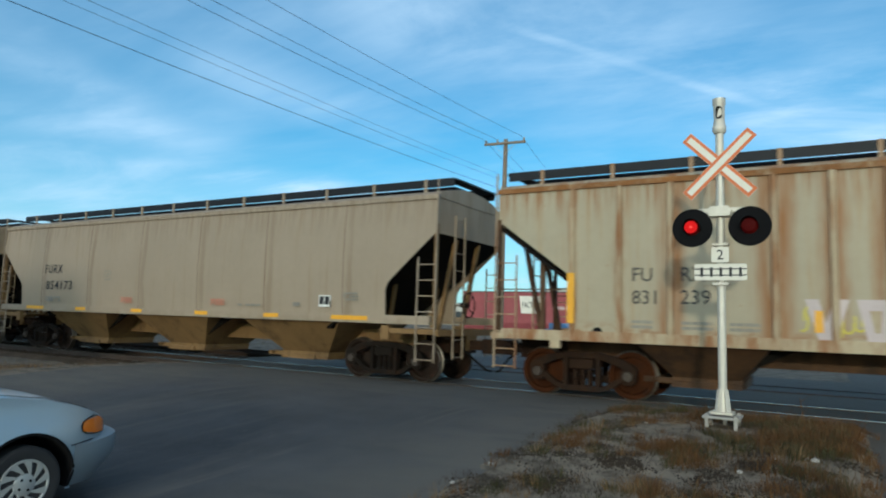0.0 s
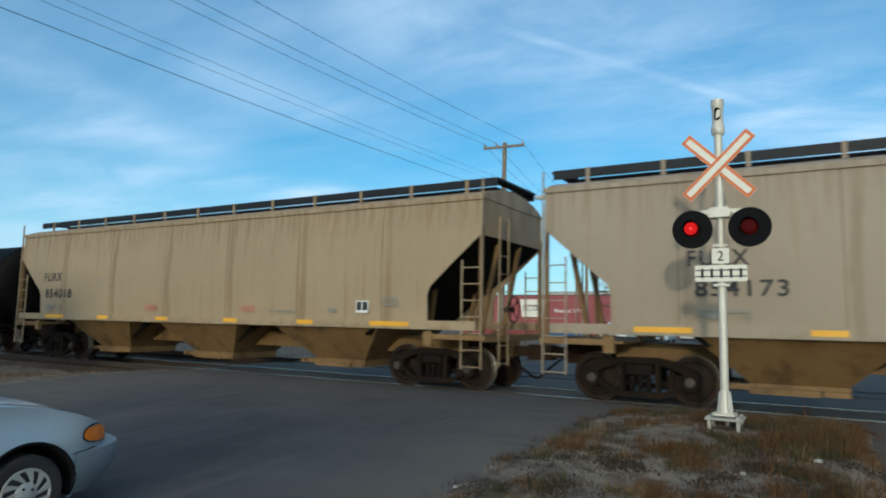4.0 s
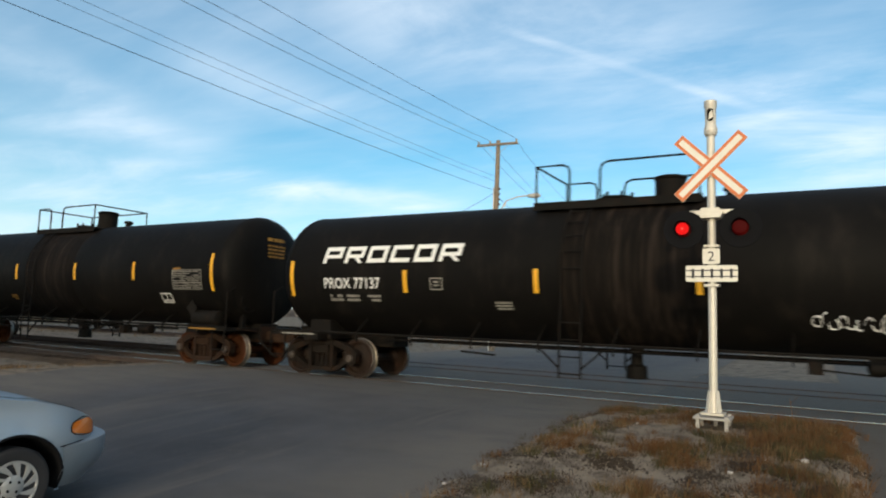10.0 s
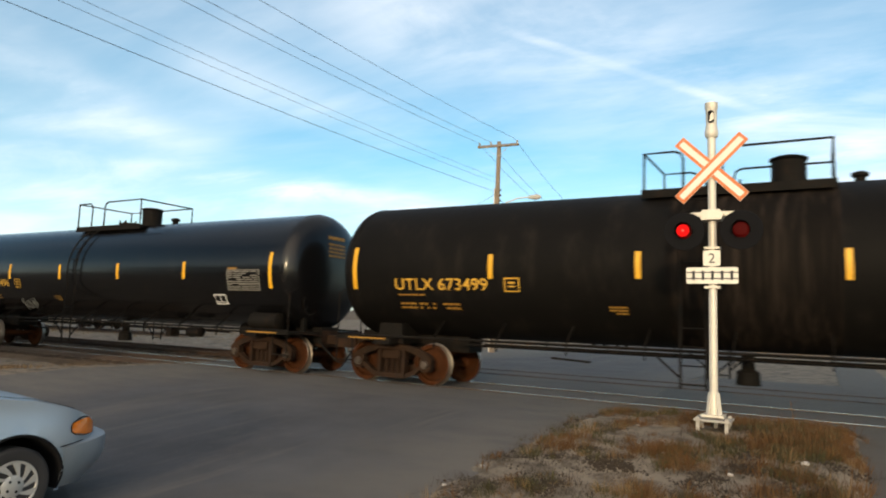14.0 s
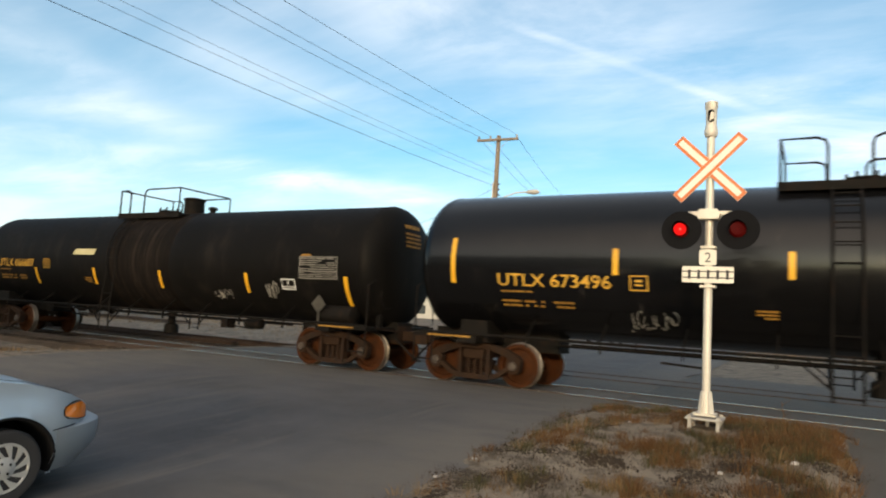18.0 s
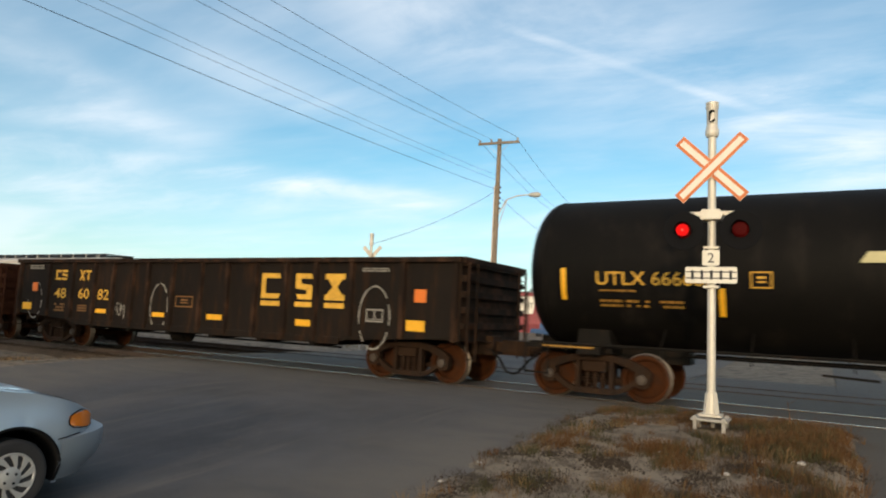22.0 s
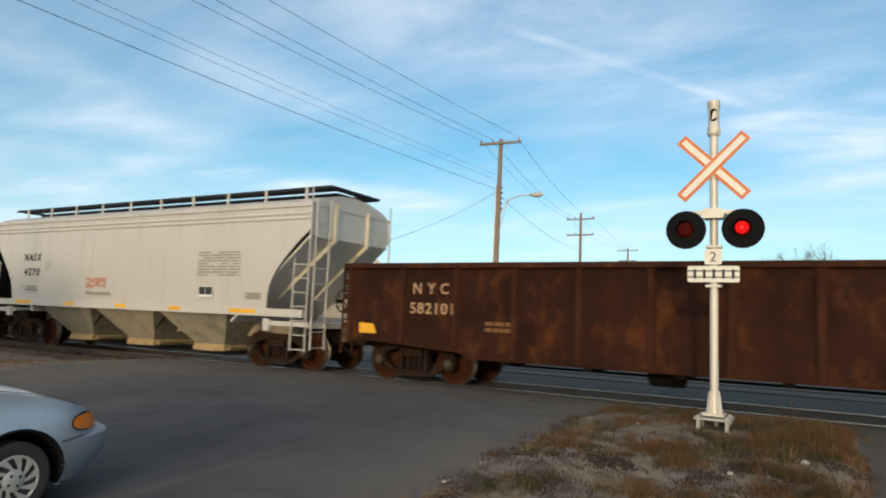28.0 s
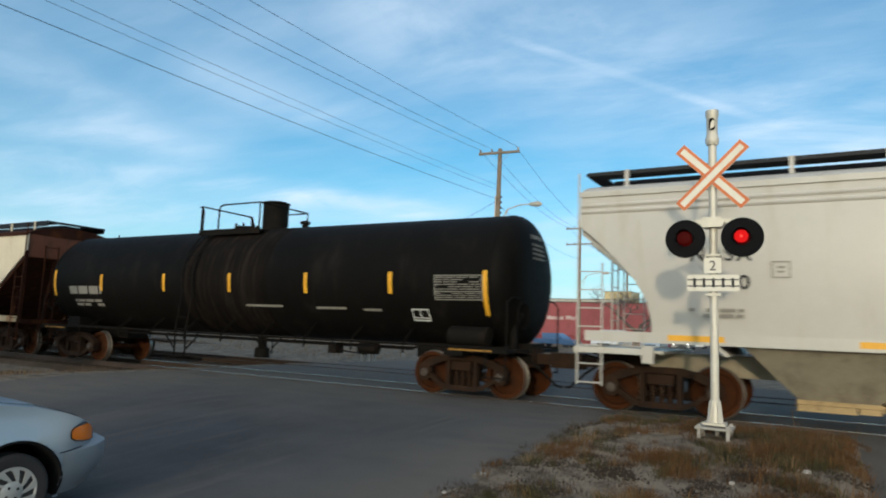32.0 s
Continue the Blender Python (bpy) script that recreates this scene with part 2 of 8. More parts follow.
def toned_asphalt(name, dark, pale_tone):
    """Worn asphalt: darker in the driving lane, dusted pale along its edges, paler by the rails, darker beyond them."""
    m = material(name, dark, 0.9, vary=0.34, grain=(0.7, 34.0), bump=0.5, bump_scale=70, spec=0.18)
    nt = m.node_tree
    N, L = nt.nodes.new, nt.links.new
    bs = nt.nodes["Principled BSDF"]
    base = bs.inputs["Base Color"].links[0].from_socket
    co, sep = N("ShaderNodeTexCoord"), N("ShaderNodeSeparateXYZ")
    L(co.outputs["Object"], sep.inputs[0])

    def calc(op, a, b):
        q = N("ShaderNodeMath")
        q.operation = op
        for k, v in enumerate((a, b)):
            if isinstance(v, (int, float)):
                q.inputs[k].default_value = v
            else:
                L(v, q.inputs[k])
        return q.outputs[0]

    def ramp(v, a, b, lo=0.0, hi=1.0):
        q = N("ShaderNodeMapRange")
        q.interpolation_type = "SMOOTHSTEP"
        for k, val in (("From Min", a), ("From Max", b), ("To Min", lo), ("To Max", hi)):
            q.inputs[k].default_value = val
        L(v, q.inputs["Value"])
        return q.outputs[0]

    def cloudy(scale, stretch, detail=6):
        mp, n = N("ShaderNodeMapping"), N("ShaderNodeTexNoise")
        mp.inputs["Scale"].default_value = stretch
        n.inputs["Scale"].default_value, n.inputs["Detail"].default_value, n.inputs["Roughness"].default_value = scale, detail, 0.62
        L(co.outputs["Object"], mp.inputs[0])
        L(mp.outputs[0], n.inputs["Vector"])
        return n.outputs["Fac"]

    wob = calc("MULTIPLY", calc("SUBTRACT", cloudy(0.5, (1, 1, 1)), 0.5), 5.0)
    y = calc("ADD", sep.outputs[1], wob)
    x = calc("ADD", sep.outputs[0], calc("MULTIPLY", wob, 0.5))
    # paler from y -6 up to the rails, darker again past y 3; pale side edges
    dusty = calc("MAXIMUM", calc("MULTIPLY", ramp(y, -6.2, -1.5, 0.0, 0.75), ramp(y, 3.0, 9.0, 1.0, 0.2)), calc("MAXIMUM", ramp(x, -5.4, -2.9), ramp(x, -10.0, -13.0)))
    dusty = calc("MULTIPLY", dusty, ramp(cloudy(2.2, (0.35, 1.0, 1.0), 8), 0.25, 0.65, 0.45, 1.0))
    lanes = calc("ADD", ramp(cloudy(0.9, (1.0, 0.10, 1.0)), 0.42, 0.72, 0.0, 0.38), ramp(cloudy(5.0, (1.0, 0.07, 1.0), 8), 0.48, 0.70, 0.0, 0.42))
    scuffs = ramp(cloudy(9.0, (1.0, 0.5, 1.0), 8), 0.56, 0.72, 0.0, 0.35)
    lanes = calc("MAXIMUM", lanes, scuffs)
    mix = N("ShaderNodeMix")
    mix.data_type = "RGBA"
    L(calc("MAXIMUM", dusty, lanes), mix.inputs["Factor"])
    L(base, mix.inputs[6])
    mix.inputs[7].default_value = (*pale_tone, 1)
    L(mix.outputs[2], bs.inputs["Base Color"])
    return m


M = {
    "ground": material("dry_dirt", (0.185, 0.150, 0.114), 0.95, spec=0.1, vary=0.4, grain=(1.6, 22.0), dirt=(0.036, 0.029, 0.022), dirt_amount=0.47, dirt_scale=(0.5, 0.5, 0.5), bump=0.9, bump_scale=9),
    "asphalt": toned_asphalt("asphalt", (0.064, 0.063, 0.067), (0.122, 0.108, 0.094)),
    "pale_asphalt": material("worn_pavement", (0.076, 0.066, 0.056), 0.92, vary=0.3, grain=(0.6, 30.0), dirt=(0.062, 0.052, 0.042), dirt_amount=0.4, dirt_scale=(0.1, 0.1, 0.1), bump=0.5, bump_scale=50),
    "ballast": material("ballast", (0.080, 0.057, 0.039), 0.95, spec=0.1, vary=0.6, grain=(1.0, 22.0), bump=1.0, bump_scale=24),
    "rail": material("rail_steel", (0.045, 0.030, 0.022), 0.7, 0.1, vary=0.3, grain=(0.8, 20.0)),
    "rail_head": material("rail_head", (0.55, 0.54, 0.52), 0.25, 1.0, vary=0.1),
    "tie": material("tie_timber", (0.06, 0.044, 0.032), 0.9, spec=0.1, vary=0.4, grain=(3.0, 30.0), per_piece=0.25),
    "hopper_tan": rust_stained("grey_beige_paint", (0.305, 0.242, 0.178), (0.150, 0.098, 0.050), [(-8.6 + 2.506 * k, 0.14, 0.40) for k in range(8)], 0.10, 0.35, (0.26, 0.19, 0.12)),
    "hopper_dun": rust_stained("dun_beige_paint", (0.325, 0.242, 0.152), (0.145, 0.088, 0.036), [(-8.6 + 2.506 * k, 0.16, 0.50) for k in range(8)], 0.12, 0.50, (0.235, 0.160, 0.085)),
    "hopper_grime": material("grimed_grey_paint", (0.185, 0.108, 0.040), 0.7, vary=0.3, grain=(0.8, 9.0), dirt=(0.045, 0.024, 0.010), dirt_amount=0.34, dirt_scale=(0.3, 0.3, 0.2)),
    "hopper_old": rust_stained("aged_grey_paint", (0.365, 0.312, 0.222), (0.235, 0.095, 0.022), ((-7.22, 0.12, 0.7), (-6.32, 0.12, 0.6), (-5.41, 0.34, 1.0), (-3.75, 0.45, 1.0), (-2.91, 0.30, 0.9), (-2.15, 0.35, 0.9), (-0.35, 0.4, 0.9), (1.45, 0.3, 0.8), (3.75, 0.4, 1.0), (5.41, 0.2, 0.8), (7.22, 0.15, 0.7))),
    "rust_streaks": material("rusted_rib_paint", (0.41, 0.33, 0.22), 0.75, vary=0.2, grain=(0.6, 8.0), dirt=(0.22, 0.080, 0.018), dirt_amount=0.56, dirt_scale=(0.45, 0.5, 0.09)),
    "rust_dark": material("dark_rusted_upright", (0.10, 0.055, 0.028), 0.85, vary=0.4, grain=(1.2, 14.0), dirt=(0.035, 0.022, 0.014), dirt_amount=0.4, dirt_scale=(1.0, 1.0, 0.2)),
    "rust_end": material("rust_red_end_sheet", (0.11, 0.036, 0.018), 0.8, vary=0.35, grain=(0.8, 9.0), dirt=(0.04, 0.018, 0.010), dirt_amount=0.35, dirt_scale=(0.8, 0.5, 0.15)),
    "rust_top": material("rust_brown_chord", (0.20, 0.085, 0.022), 0.8, vary=0.35, grain=(0.8, 9.0), dirt=(0.36, 0.27, 0.17), dirt_amount=0.36, dirt_scale=(0.45, 0.5, 0.5)),
    "hopper_white": material("pale_grey_paint", (0.475, 0.445, 0.405), 0.36, vary=0.06, grain=(0.3, 5.0), dirt=(0.40, 0.355, 0.28), dirt_amount=0.30, dirt_scale=(0.4, 0.4, 0.07), bump=0.04, bump_scale=6),
    "white_grime": material("dusty_pale_paint", (0.31, 0.265, 0.195), 0.7, vary=0.2, grain=(0.8, 9.0), dirt=(0.16, 0.13, 0.095), dirt_amount=0.4, dirt_scale=(0.3, 0.3, 0.2)),
    "tan_gate": material("tan_primed_gate_steel", (0.36, 0.25, 0.12), 0.7, vary=0.2, grain=(0.9, 9.0), dirt=(0.15, 0.09, 0.04), dirt_amount=0.3, dirt_scale=(0.6, 0.5, 0.5)),
    "cream_post": material("cream_paint", (0.62, 0.55, 0.42), 0.6, vary=0.12, dirt=(0.4, 0.3, 0.17), dirt_amount=0.3),
    "roof_dark": material("dark_walkway_steel", (0.012, 0.013, 0.017), 0.6, 0.3, vary=0.3),
    "tank_black": material("matte_black_tank_paint", (0.0055, 0.0049, 0.0044), 0.58, spec=0.06, vary=0.35, grain=(0.5, 7.0), dirt=(0.016, 0.013, 0.0108), dirt_amount=0.30, dirt_scale=(0.35, 0.3, 0.10), bump=0.06, bump_scale=5),
    "tank_band": material("dusty_tank_band", (0.0065, 0.0053, 0.0045), 0.75, spec=0.05, vary=0.35, grain=(0.8, 9.0), dirt=(0.026, 0.019, 0.015), dirt_amount=0.45, dirt_scale=(1.4, 0.3, 0.05)),
    "tank_gloss": material("glossy_black_tank_paint", (0.004, 0.004, 0.0045), 0.22, vary=0.2, grain=(0.5, 7.0), dirt=(0.025, 0.022, 0.02), dirt_amount=0.15, bump=0.03, bump_scale=4, spec=0.26, coat=0.10),
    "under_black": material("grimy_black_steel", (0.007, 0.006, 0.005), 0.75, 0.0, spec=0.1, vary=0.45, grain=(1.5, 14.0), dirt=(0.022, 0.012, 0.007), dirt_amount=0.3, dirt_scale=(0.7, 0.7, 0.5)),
    "truck": material("rusty_brown_cast_steel", (0.025, 0.0125, 0.0065), 0.85, 0.0, spec=0.15, vary=0.5, grain=(2.0, 18.0), dirt=(0.015, 0.010, 0.008), dirt_amount=0.45, dirt_scale=(0.8, 0.8, 0.6), bump=0.4),
    "truck_dark": material("dark_cast_steel", (0.012, 0.009, 0.007), 0.85, 0.0, spec=0.1, vary=0.45, grain=(2.0, 18.0), dirt=(0.030, 0.014, 0.007), dirt_amount=0.35, dirt_scale=(0.8, 0.8, 0.6), bump=0.4),
    "wheel": material("rusty_wheel_steel", (0.046, 0.015, 0.005), 0.85, spec=0.08, vary=0.45, grain=(1.5, 16.0), dirt=(0.026, 0.013, 0.008), dirt_amount=0.4, dirt_scale=(0.7, 0.7, 0.7)),
    "tread": material("polished_wheel_tread", (0.20, 0.17, 0.14), 0.45, 0.9, vary=0.15),
    "gon_brown": material("weathered_black_brown_paint", (0.0095, 0.0066, 0.0048), 0.75, spec=0.12, vary=0.45, grain=(0.6, 9.0), dirt=(0.036, 0.0150, 0.0055), dirt_amount=0.34, dirt_scale=(0.7, 0.4, 0.12), bump=0.2, bump_scale=10),
    "gon_rib": material("weathered_brown_rib", (0.012, 0.0068, 0.0042), 0.78, spec=0.12, vary=0.3, grain=(0.6, 9.0), dirt=(0.055, 0.026, 0.014), dirt_amount=0.45, dirt_scale=(0.6, 0.4, 0.2)),
    "gon_rust": material("heavily_rusted_steel", (0.024, 0.0076, 0.0036), 0.85, spec=0.15, vary=0.55, grain=(0.9, 8.0), dirt=(0.105, 0.032, 0.007), dirt_amount=0.32, dirt_scale=(0.36, 0.35, 0.20), bump=0.35, bump_scale=12),
    "gon_rust_rib": material("rusted_orange_steel", (0.036, 0.012, 0.0055), 0.85, spec=0.15, vary=0.45, grain=(0.6, 9.0), dirt=(0.12, 0.042, 0.012), dirt_amount=0.30, dirt_scale=(0.9, 0.5, 0.16)),
    "yellow": material("yellow_reflective_tape", (0.72, 0.36, 0.015), 0.5, vary=0.12, spec=0.5),
    "amber_yellow": material("yellow_lettering_paint", (0.60, 0.33, 0.04), 0.6, vary=0.25, grain=(4.0, 22.0), dirt=(0.10, 0.05, 0.012), dirt_amount=0.22, dirt_scale=(1.2, 1.2, 1.2)),
    "orange": material("orange_paint", (0.62, 0.15, 0.02), 0.6, vary=0.2),
    "white": material("white_lettering_paint", (0.72, 0.71, 0.68), 0.6, vary=0.08),
    "dim_white": material("faded_white_paint", (0.22, 0.205, 0.18), 0.7, vary=0.3),
    "black": material("black_lettering_paint", (0.025, 0.025, 0.028), 0.6, vary=0.15),
    "pale_red": material("faded_red_lettering", (0.50, 0.20, 0.13), 0.7, vary=0.2),
    "faint_grey": material("faint_grey_lettering", (0.24, 0.22, 0.19), 0.7, vary=0.2),
    "galv": material("galvanised_aluminium", (0.58, 0.54, 0.47), 0.5, 0.25, vary=0.12, grain=(2.0, 25.0), dirt=(0.40, 0.35, 0.28), dirt_amount=0.25),
    "sign_white": material("white_sign_sheeting", (0.70, 0.66, 0.58), 0.55, vary=0.06, dirt=(0.5, 0.44, 0.36), dirt_amount=0.2),
    "sign_red": material("faded_orange_red_sheeting", (0.56, 0.15, 0.045), 0.55, vary=0.15),
    "lamp_black": material("flat_black_paint", (0.007, 0.007, 0.008), 0.9, spec=0.1, vary=0.2),
    "lamp_lens": material("red_signal_lens", (0.030, 0.0015, 0.0015), 0.6, spec=0.05, vary=0.1, glow=((1.0, 0.02, 0.015), 0.03)),
    "lamp_core": material("red_signal_core", (0.10, 0.003, 0.003), 0.6, spec=0.05, vary=0.1, glow=((1.0, 0.03, 0.03), 0.10)),
    "lamp_lit": material("lit_red_signal", (0.10, 0.002, 0.002), 0.7, spec=0.03, vary=0.1, bump=0, glow=((1.0, 0.012, 0.012), 0.85)),
    "lamp_hot": material("hot_red_signal", (0.2, 0.01, 0.008), 0.7, spec=0.03, vary=0.1, bump=0, glow=((1.0, 0.07, 0.05), 1.6)),
    "pole_wood": material("weathered_pole_timber", (0.22, 0.17, 0.125), 0.9, vary=0.25, grain=(2.0, 25.0), dirt=(0.13, 0.10, 0.075), dirt_amount=0.4, dirt_scale=(3, 3, 0.2)),
    "wire": material("cable_black", (0.02, 0.022, 0.026), 0.6, vary=0.1, bump=0),
    "car_silver": material("silver_blue_car_paint", (0.38, 0.46, 0.54), 0.34, 0.45, vary=0.04, bump=0.0, coat=0.8),
    "car_trim": material("grey_bumper_plastic", (0.20, 0.225, 0.25), 0.45, 0.1, vary=0.05, bump=0.02),
    "tyre": material("tyre_rubber", (0.022, 0.022, 0.024), 0.85, vary=0.2, bump=0.1),
    "alloy": material("alloy_wheel", (0.40, 0.40, 0.39), 0.42, 0.3, vary=0.08),
    "amber_lens": material("amber_lamp_lens", (0.80, 0.20, 0.02), 0.15, vary=0.05, bump=0.0, coat=0.7),
    "head_lens": material("headlamp_lens", (0.55, 0.58, 0.60), 0.12, 0.2, vary=0.05, bump=0.0, coat=0.8),
    "brick_red": material("red_painted_wall", (0.27, 0.075, 0.08), 0.85, vary=0.15, dirt=(0.19, 0.06, 0.06), dirt_amount=0.3),
    "pale_wall": material("white_weatherboard", (0.62, 0.60, 0.56), 0.8, vary=0.10),
    "pale_roof": material("pale_grey_shingle", (0.42, 0.41, 0.40), 0.85, vary=0.15),
    "yellow_wall": material("cream_yellow_stucco", (0.55, 0.45, 0.26), 0.85, vary=0.12),
    "grey_wall": material("pale_grey_wall", (0.42, 0.40, 0.36), 0.85, vary=0.15),
    "dark_roof": material("dark_roofing", (0.06, 0.055, 0.055), 0.85, vary=0.2),
    "glass_dark": material("window_glass", (0.03, 0.035, 0.04), 0.08, vary=0.05, bump=0.0, spec=0.6),
    "bark": material("bare_bark", (0.075, 0.062, 0.052), 0.95, vary=0.3, grain=(2.0, 20.0)),
    "grass_dry": material("dry_grass", (0.100, 0.047, 0.014), 0.9, vary=0.35, grain=(1.5, 12.0), bump=0),
    "grass_green": material("fading_green_grass", (0.050, 0.044, 0.016), 0.9, vary=0.3, grain=(1.5, 12.0), bump=0),
    "weed": material("dead_weed_stalk", (0.042, 0.030, 0.019), 0.9, vary=0.3, bump=0),
    "leaf_dark": material("dark_evergreen", (0.028, 0.04, 0.02), 0.9, vary=0.3, bump=0),
    "stone": material("pale_stone", (0.30, 0.28, 0.255), 0.85, vary=0.3, per_piece=0.3),
    "gravel": material("dull_gravel", (0.17, 0.155, 0.14), 0.9, vary=0.4, grain=(3.0, 30.0), bump=0),
    "car_white": material("white_car_paint", (0.62, 0.63, 0.64), 0.3, vary=0.04, bump=0, coat=0.6),
    "car_dark": material("dark_car_paint", (0.04, 0.045, 0.055), 0.3, 0.3, vary=0.04, bump=0, coat=0.6),
    "car_blue": material("blue_car_paint", (0.06, 0.12, 0.24), 0.3, 0.3, vary=0.04, bump=0, coat=0.6),
    "headlight": material("lit_headlamp", (0.8, 0.8, 0.75), 0.2, vary=0.02, bump=0, glow=((1.0, 0.92, 0.75), 6.0)),
    "base_band": material("dark_red_wall_base", (0.20, 0.045, 0.05), 0.85, vary=0.2),
    "far_trees": material("hazy_bare_woods", (0.13, 0.12, 0.12), 0.95, vary=0.3, grain=(0.2, 2.0), bump=0),
    "scrap": material("pale_scrap_metal", (0.32, 0.27, 0.21), 0.8, vary=0.5, grain=(1.0, 6.0), dirt=(0.10, 0.05, 0.025), dirt_amount=0.45, dirt_scale=(0.6, 0.6, 0.6)),
    "small_amber": material("thin_amber_lettering", (0.26, 0.13, 0.018), 0.7, vary=0.3),
    "grass_pale": material("bleached_dry_grass", (0.165, 0.105, 0.049), 0.9, vary=0.3, grain=(1.5, 12.0), bump=0),
    "rust_grime": material("rust_stained_hopper", (0.075, 0.036, 0.014), 0.8, vary=0.4, grain=(0.9, 9.0), dirt=(0.032, 0.017, 0.009), dirt_amount=0.5, dirt_scale=(0.5, 0.5, 0.3)),
    "bearing": material("worn_bearing_steel", (0.065, 0.050, 0.040), 0.6, 0.3, vary=0.3),
    "placard": material("bare_aluminium_placard", (0.055, 0.048, 0.038), 0.6, 0.2, vary=0.4),
    "wheel_dark": material("oily_black_wheel_steel", (0.017, 0.0095, 0.006), 0.7, spec=0.2, vary=0.4, grain=(1.5, 16.0), dirt=(0.04, 0.016, 0.008), dirt_amount=0.3, dirt_scale=(0.7, 0.7, 0.7)),
    "seam": material("dark_weld_seam", (0.16, 0.105, 0.062), 0.7, vary=0.3),
    "concrete": material("concrete", (0.34, 0.32, 0.29), 0.9, vary=0.2, grain=(1.5, 25.0), bump=0.3),
}


# ---- mesh building ----
class Build:
    """Collects faces in plain lists and makes one mesh of them."""

    def __init__(self):
        self.v, self.f = [], []

    def add(self, verts, faces):
        o = len(self.v)
        self.v += [tuple(p) for p in verts]
        self.f += [tuple(i + o for i in q) for q in faces]
        return self

    def box(self, x0, x1, y0, y1, z0, z1):
        v = [(x, y, z) for x in (x0, x1) for y in (y0, y1) for z in (z0, z1)]
        return self.add(v, [(0, 1, 3, 2), (4, 6, 7, 5), (0, 4, 5, 1), (2, 3, 7, 6), (0, 2, 6, 4), (1, 5, 7, 3)])

    def slab(self, p, q, wide, thick, up=(0, 0, 1)):
        """A bar from p to q, wide across and thick along up."""
        p, q, up = Vector(p), Vector(q), Vector(up)
        d = (q - p).normalized()
        s = d.cross(up)
        if s.length < 1e-6:
            s = d.cross(Vector((1, 0, 0)))
        s.normalize()
        u = s.cross(d)
        v = [e + a * s * wide / 2 + b * u * thick / 2 for e in (p, q) for a, b in ((-1, -1), (1, -1), (1, 1), (-1, 1))]
        return self.add(v, [(3, 2, 1, 0), (4, 5, 6, 7), (0, 1, 5, 4), (1, 2, 6, 5), (2, 3, 7, 6), (3, 0, 4, 7)])

    def tube(self, points, r, n=8, r1=None, caps=True):
        """A round bar along points; r1 is the radius at its end."""
        pts = [Vector(p) for p in points]
        r1 = r if r1 is None else r1
        rings, side = [], None
        for i, p in enumerate(pts):
            d = (pts[min(i + 1, len(pts) - 1)] - pts[max(i - 1, 0)]).normalized()
            if side is None:
                side = d.cross(Vector((0, 0, 1)))
                if side.length < 1e-4:
                    side = d.cross(Vector((1, 0, 0)))
            side = (side - d * side.dot(d)).normalized()
            up = side.cross(d)
            rad = r + (r1 - r) * i / (len(pts) - 1)
            rings.append([p + rad * (math.cos(a) * side + math.sin(a) * up) for a in (2 * math.pi * k / n for k in range(n))])
        v = [q for ring in rings for q in ring]
        f = [(i * n + k, i * n + (k + 1) % n, (i + 1) * n + (k + 1) % n, (i + 1) * n + k) for i in range(len(pts) - 1) for k in range(n)]
        if caps:
            f += [tuple(range(n))[::-1], tuple((len(pts) - 1) * n + k for k in range(n))]
        return self.add(v, f)

    def spin(self, profile, center, axis="y", n=24, caps=True):
        """A round body: profile of (along, radius) about an axis through center."""
        c = Vector(center)
        v, f = [], []
        for a, r in profile:
            for k in range(n):
                w = 2 * math.pi * k / n
                s, t = r * math.cos(w), r * math.sin(w)
                v.append(c + Vector({"x": (a, s, t), "y": (s, a, t), "z": (s, t, a)}[axis]))
        for i in range(len(profile) - 1):
            for k in range(n):
                q = (i * n + k, i * n + (k + 1) % n, (i + 1) * n + (k + 1) % n, (i + 1) * n + k)
                f.append(q if axis == "y" else q[::-1])
        if not caps:  # a ring: the last circle joins the first
            k0 = (len(profile) - 1) * n
            f += [(k0 + k, k0 + (k + 1) % n, (k + 1) % n, k) for k in range(n)]
            return self.add(v, f)
        f.append(tuple(range(n)) if axis != "y" else tuple(range(n))[::-1])
        last = (len(profile) - 1) * n
        f.append(tuple(last + k for k in range(n))[::-1] if axis != "y" else tuple(last + k for k in range(n)))
        return self.add(v, f)

    def prism(self, poly, a0, a1, axis="y"):
        """A polygon of (u, w) pushed from a0 to a1; axis y: u is x, w is z; x: u is y, w is z; z: u is x, w is y."""
        put = {"y": lambda u, w, a: (u, a, w), "x": lambda u, w, a: (a, u, w), "z": lambda u, w, a: (u, w, a)}[axis]
        n = len(poly)
        v = [put(u, w, a0) for u, w in poly] + [put(u, w, a1) for u, w in poly]
        f = [tuple(range(n))[::-1], tuple(range(n, 2 * n))] + [(i, (i + 1) % n, (i + 1) % n + n, i + n) for i in range(n)]
        return self.add(v, f)

    def mesh(self, name, mat, sharp=35):
        me = bpy.data.meshes.new(name)
        me.from_pydata(self.v, [], self.f)
        bm = bmesh.new()
        bm.from_mesh(me)
        bmesh.ops.recalc_face_normals(bm, faces=bm.faces)
        bm.to_mesh(me)
        bm.free()
        me.materials.append(mat)
        me.shade_smooth()
        me.set_sharp_from_angle(angle=radians(sharp))
        return me


def part(name, b, mat, parent=None, label="", at=None):
    """One mesh object out of a Build or a ready mesh, under its thing."""
    me = b if isinstance(b, bpy.types.Mesh) else b.mesh(name, mat)
    ob = new(name, me)
    if parent is not None:
        ob.parent = parent
    if at is not None:
        ob.matrix_basis = at
    if label:
        ob["label"] = label
    return ob


def thing(name, label, category, m=None, group=""):
    ob = new(name)
    ob.empty_display_size = 0.3
    if m is not None:
        ob.matrix_basis = m
    return tagged(ob, label, category, group)


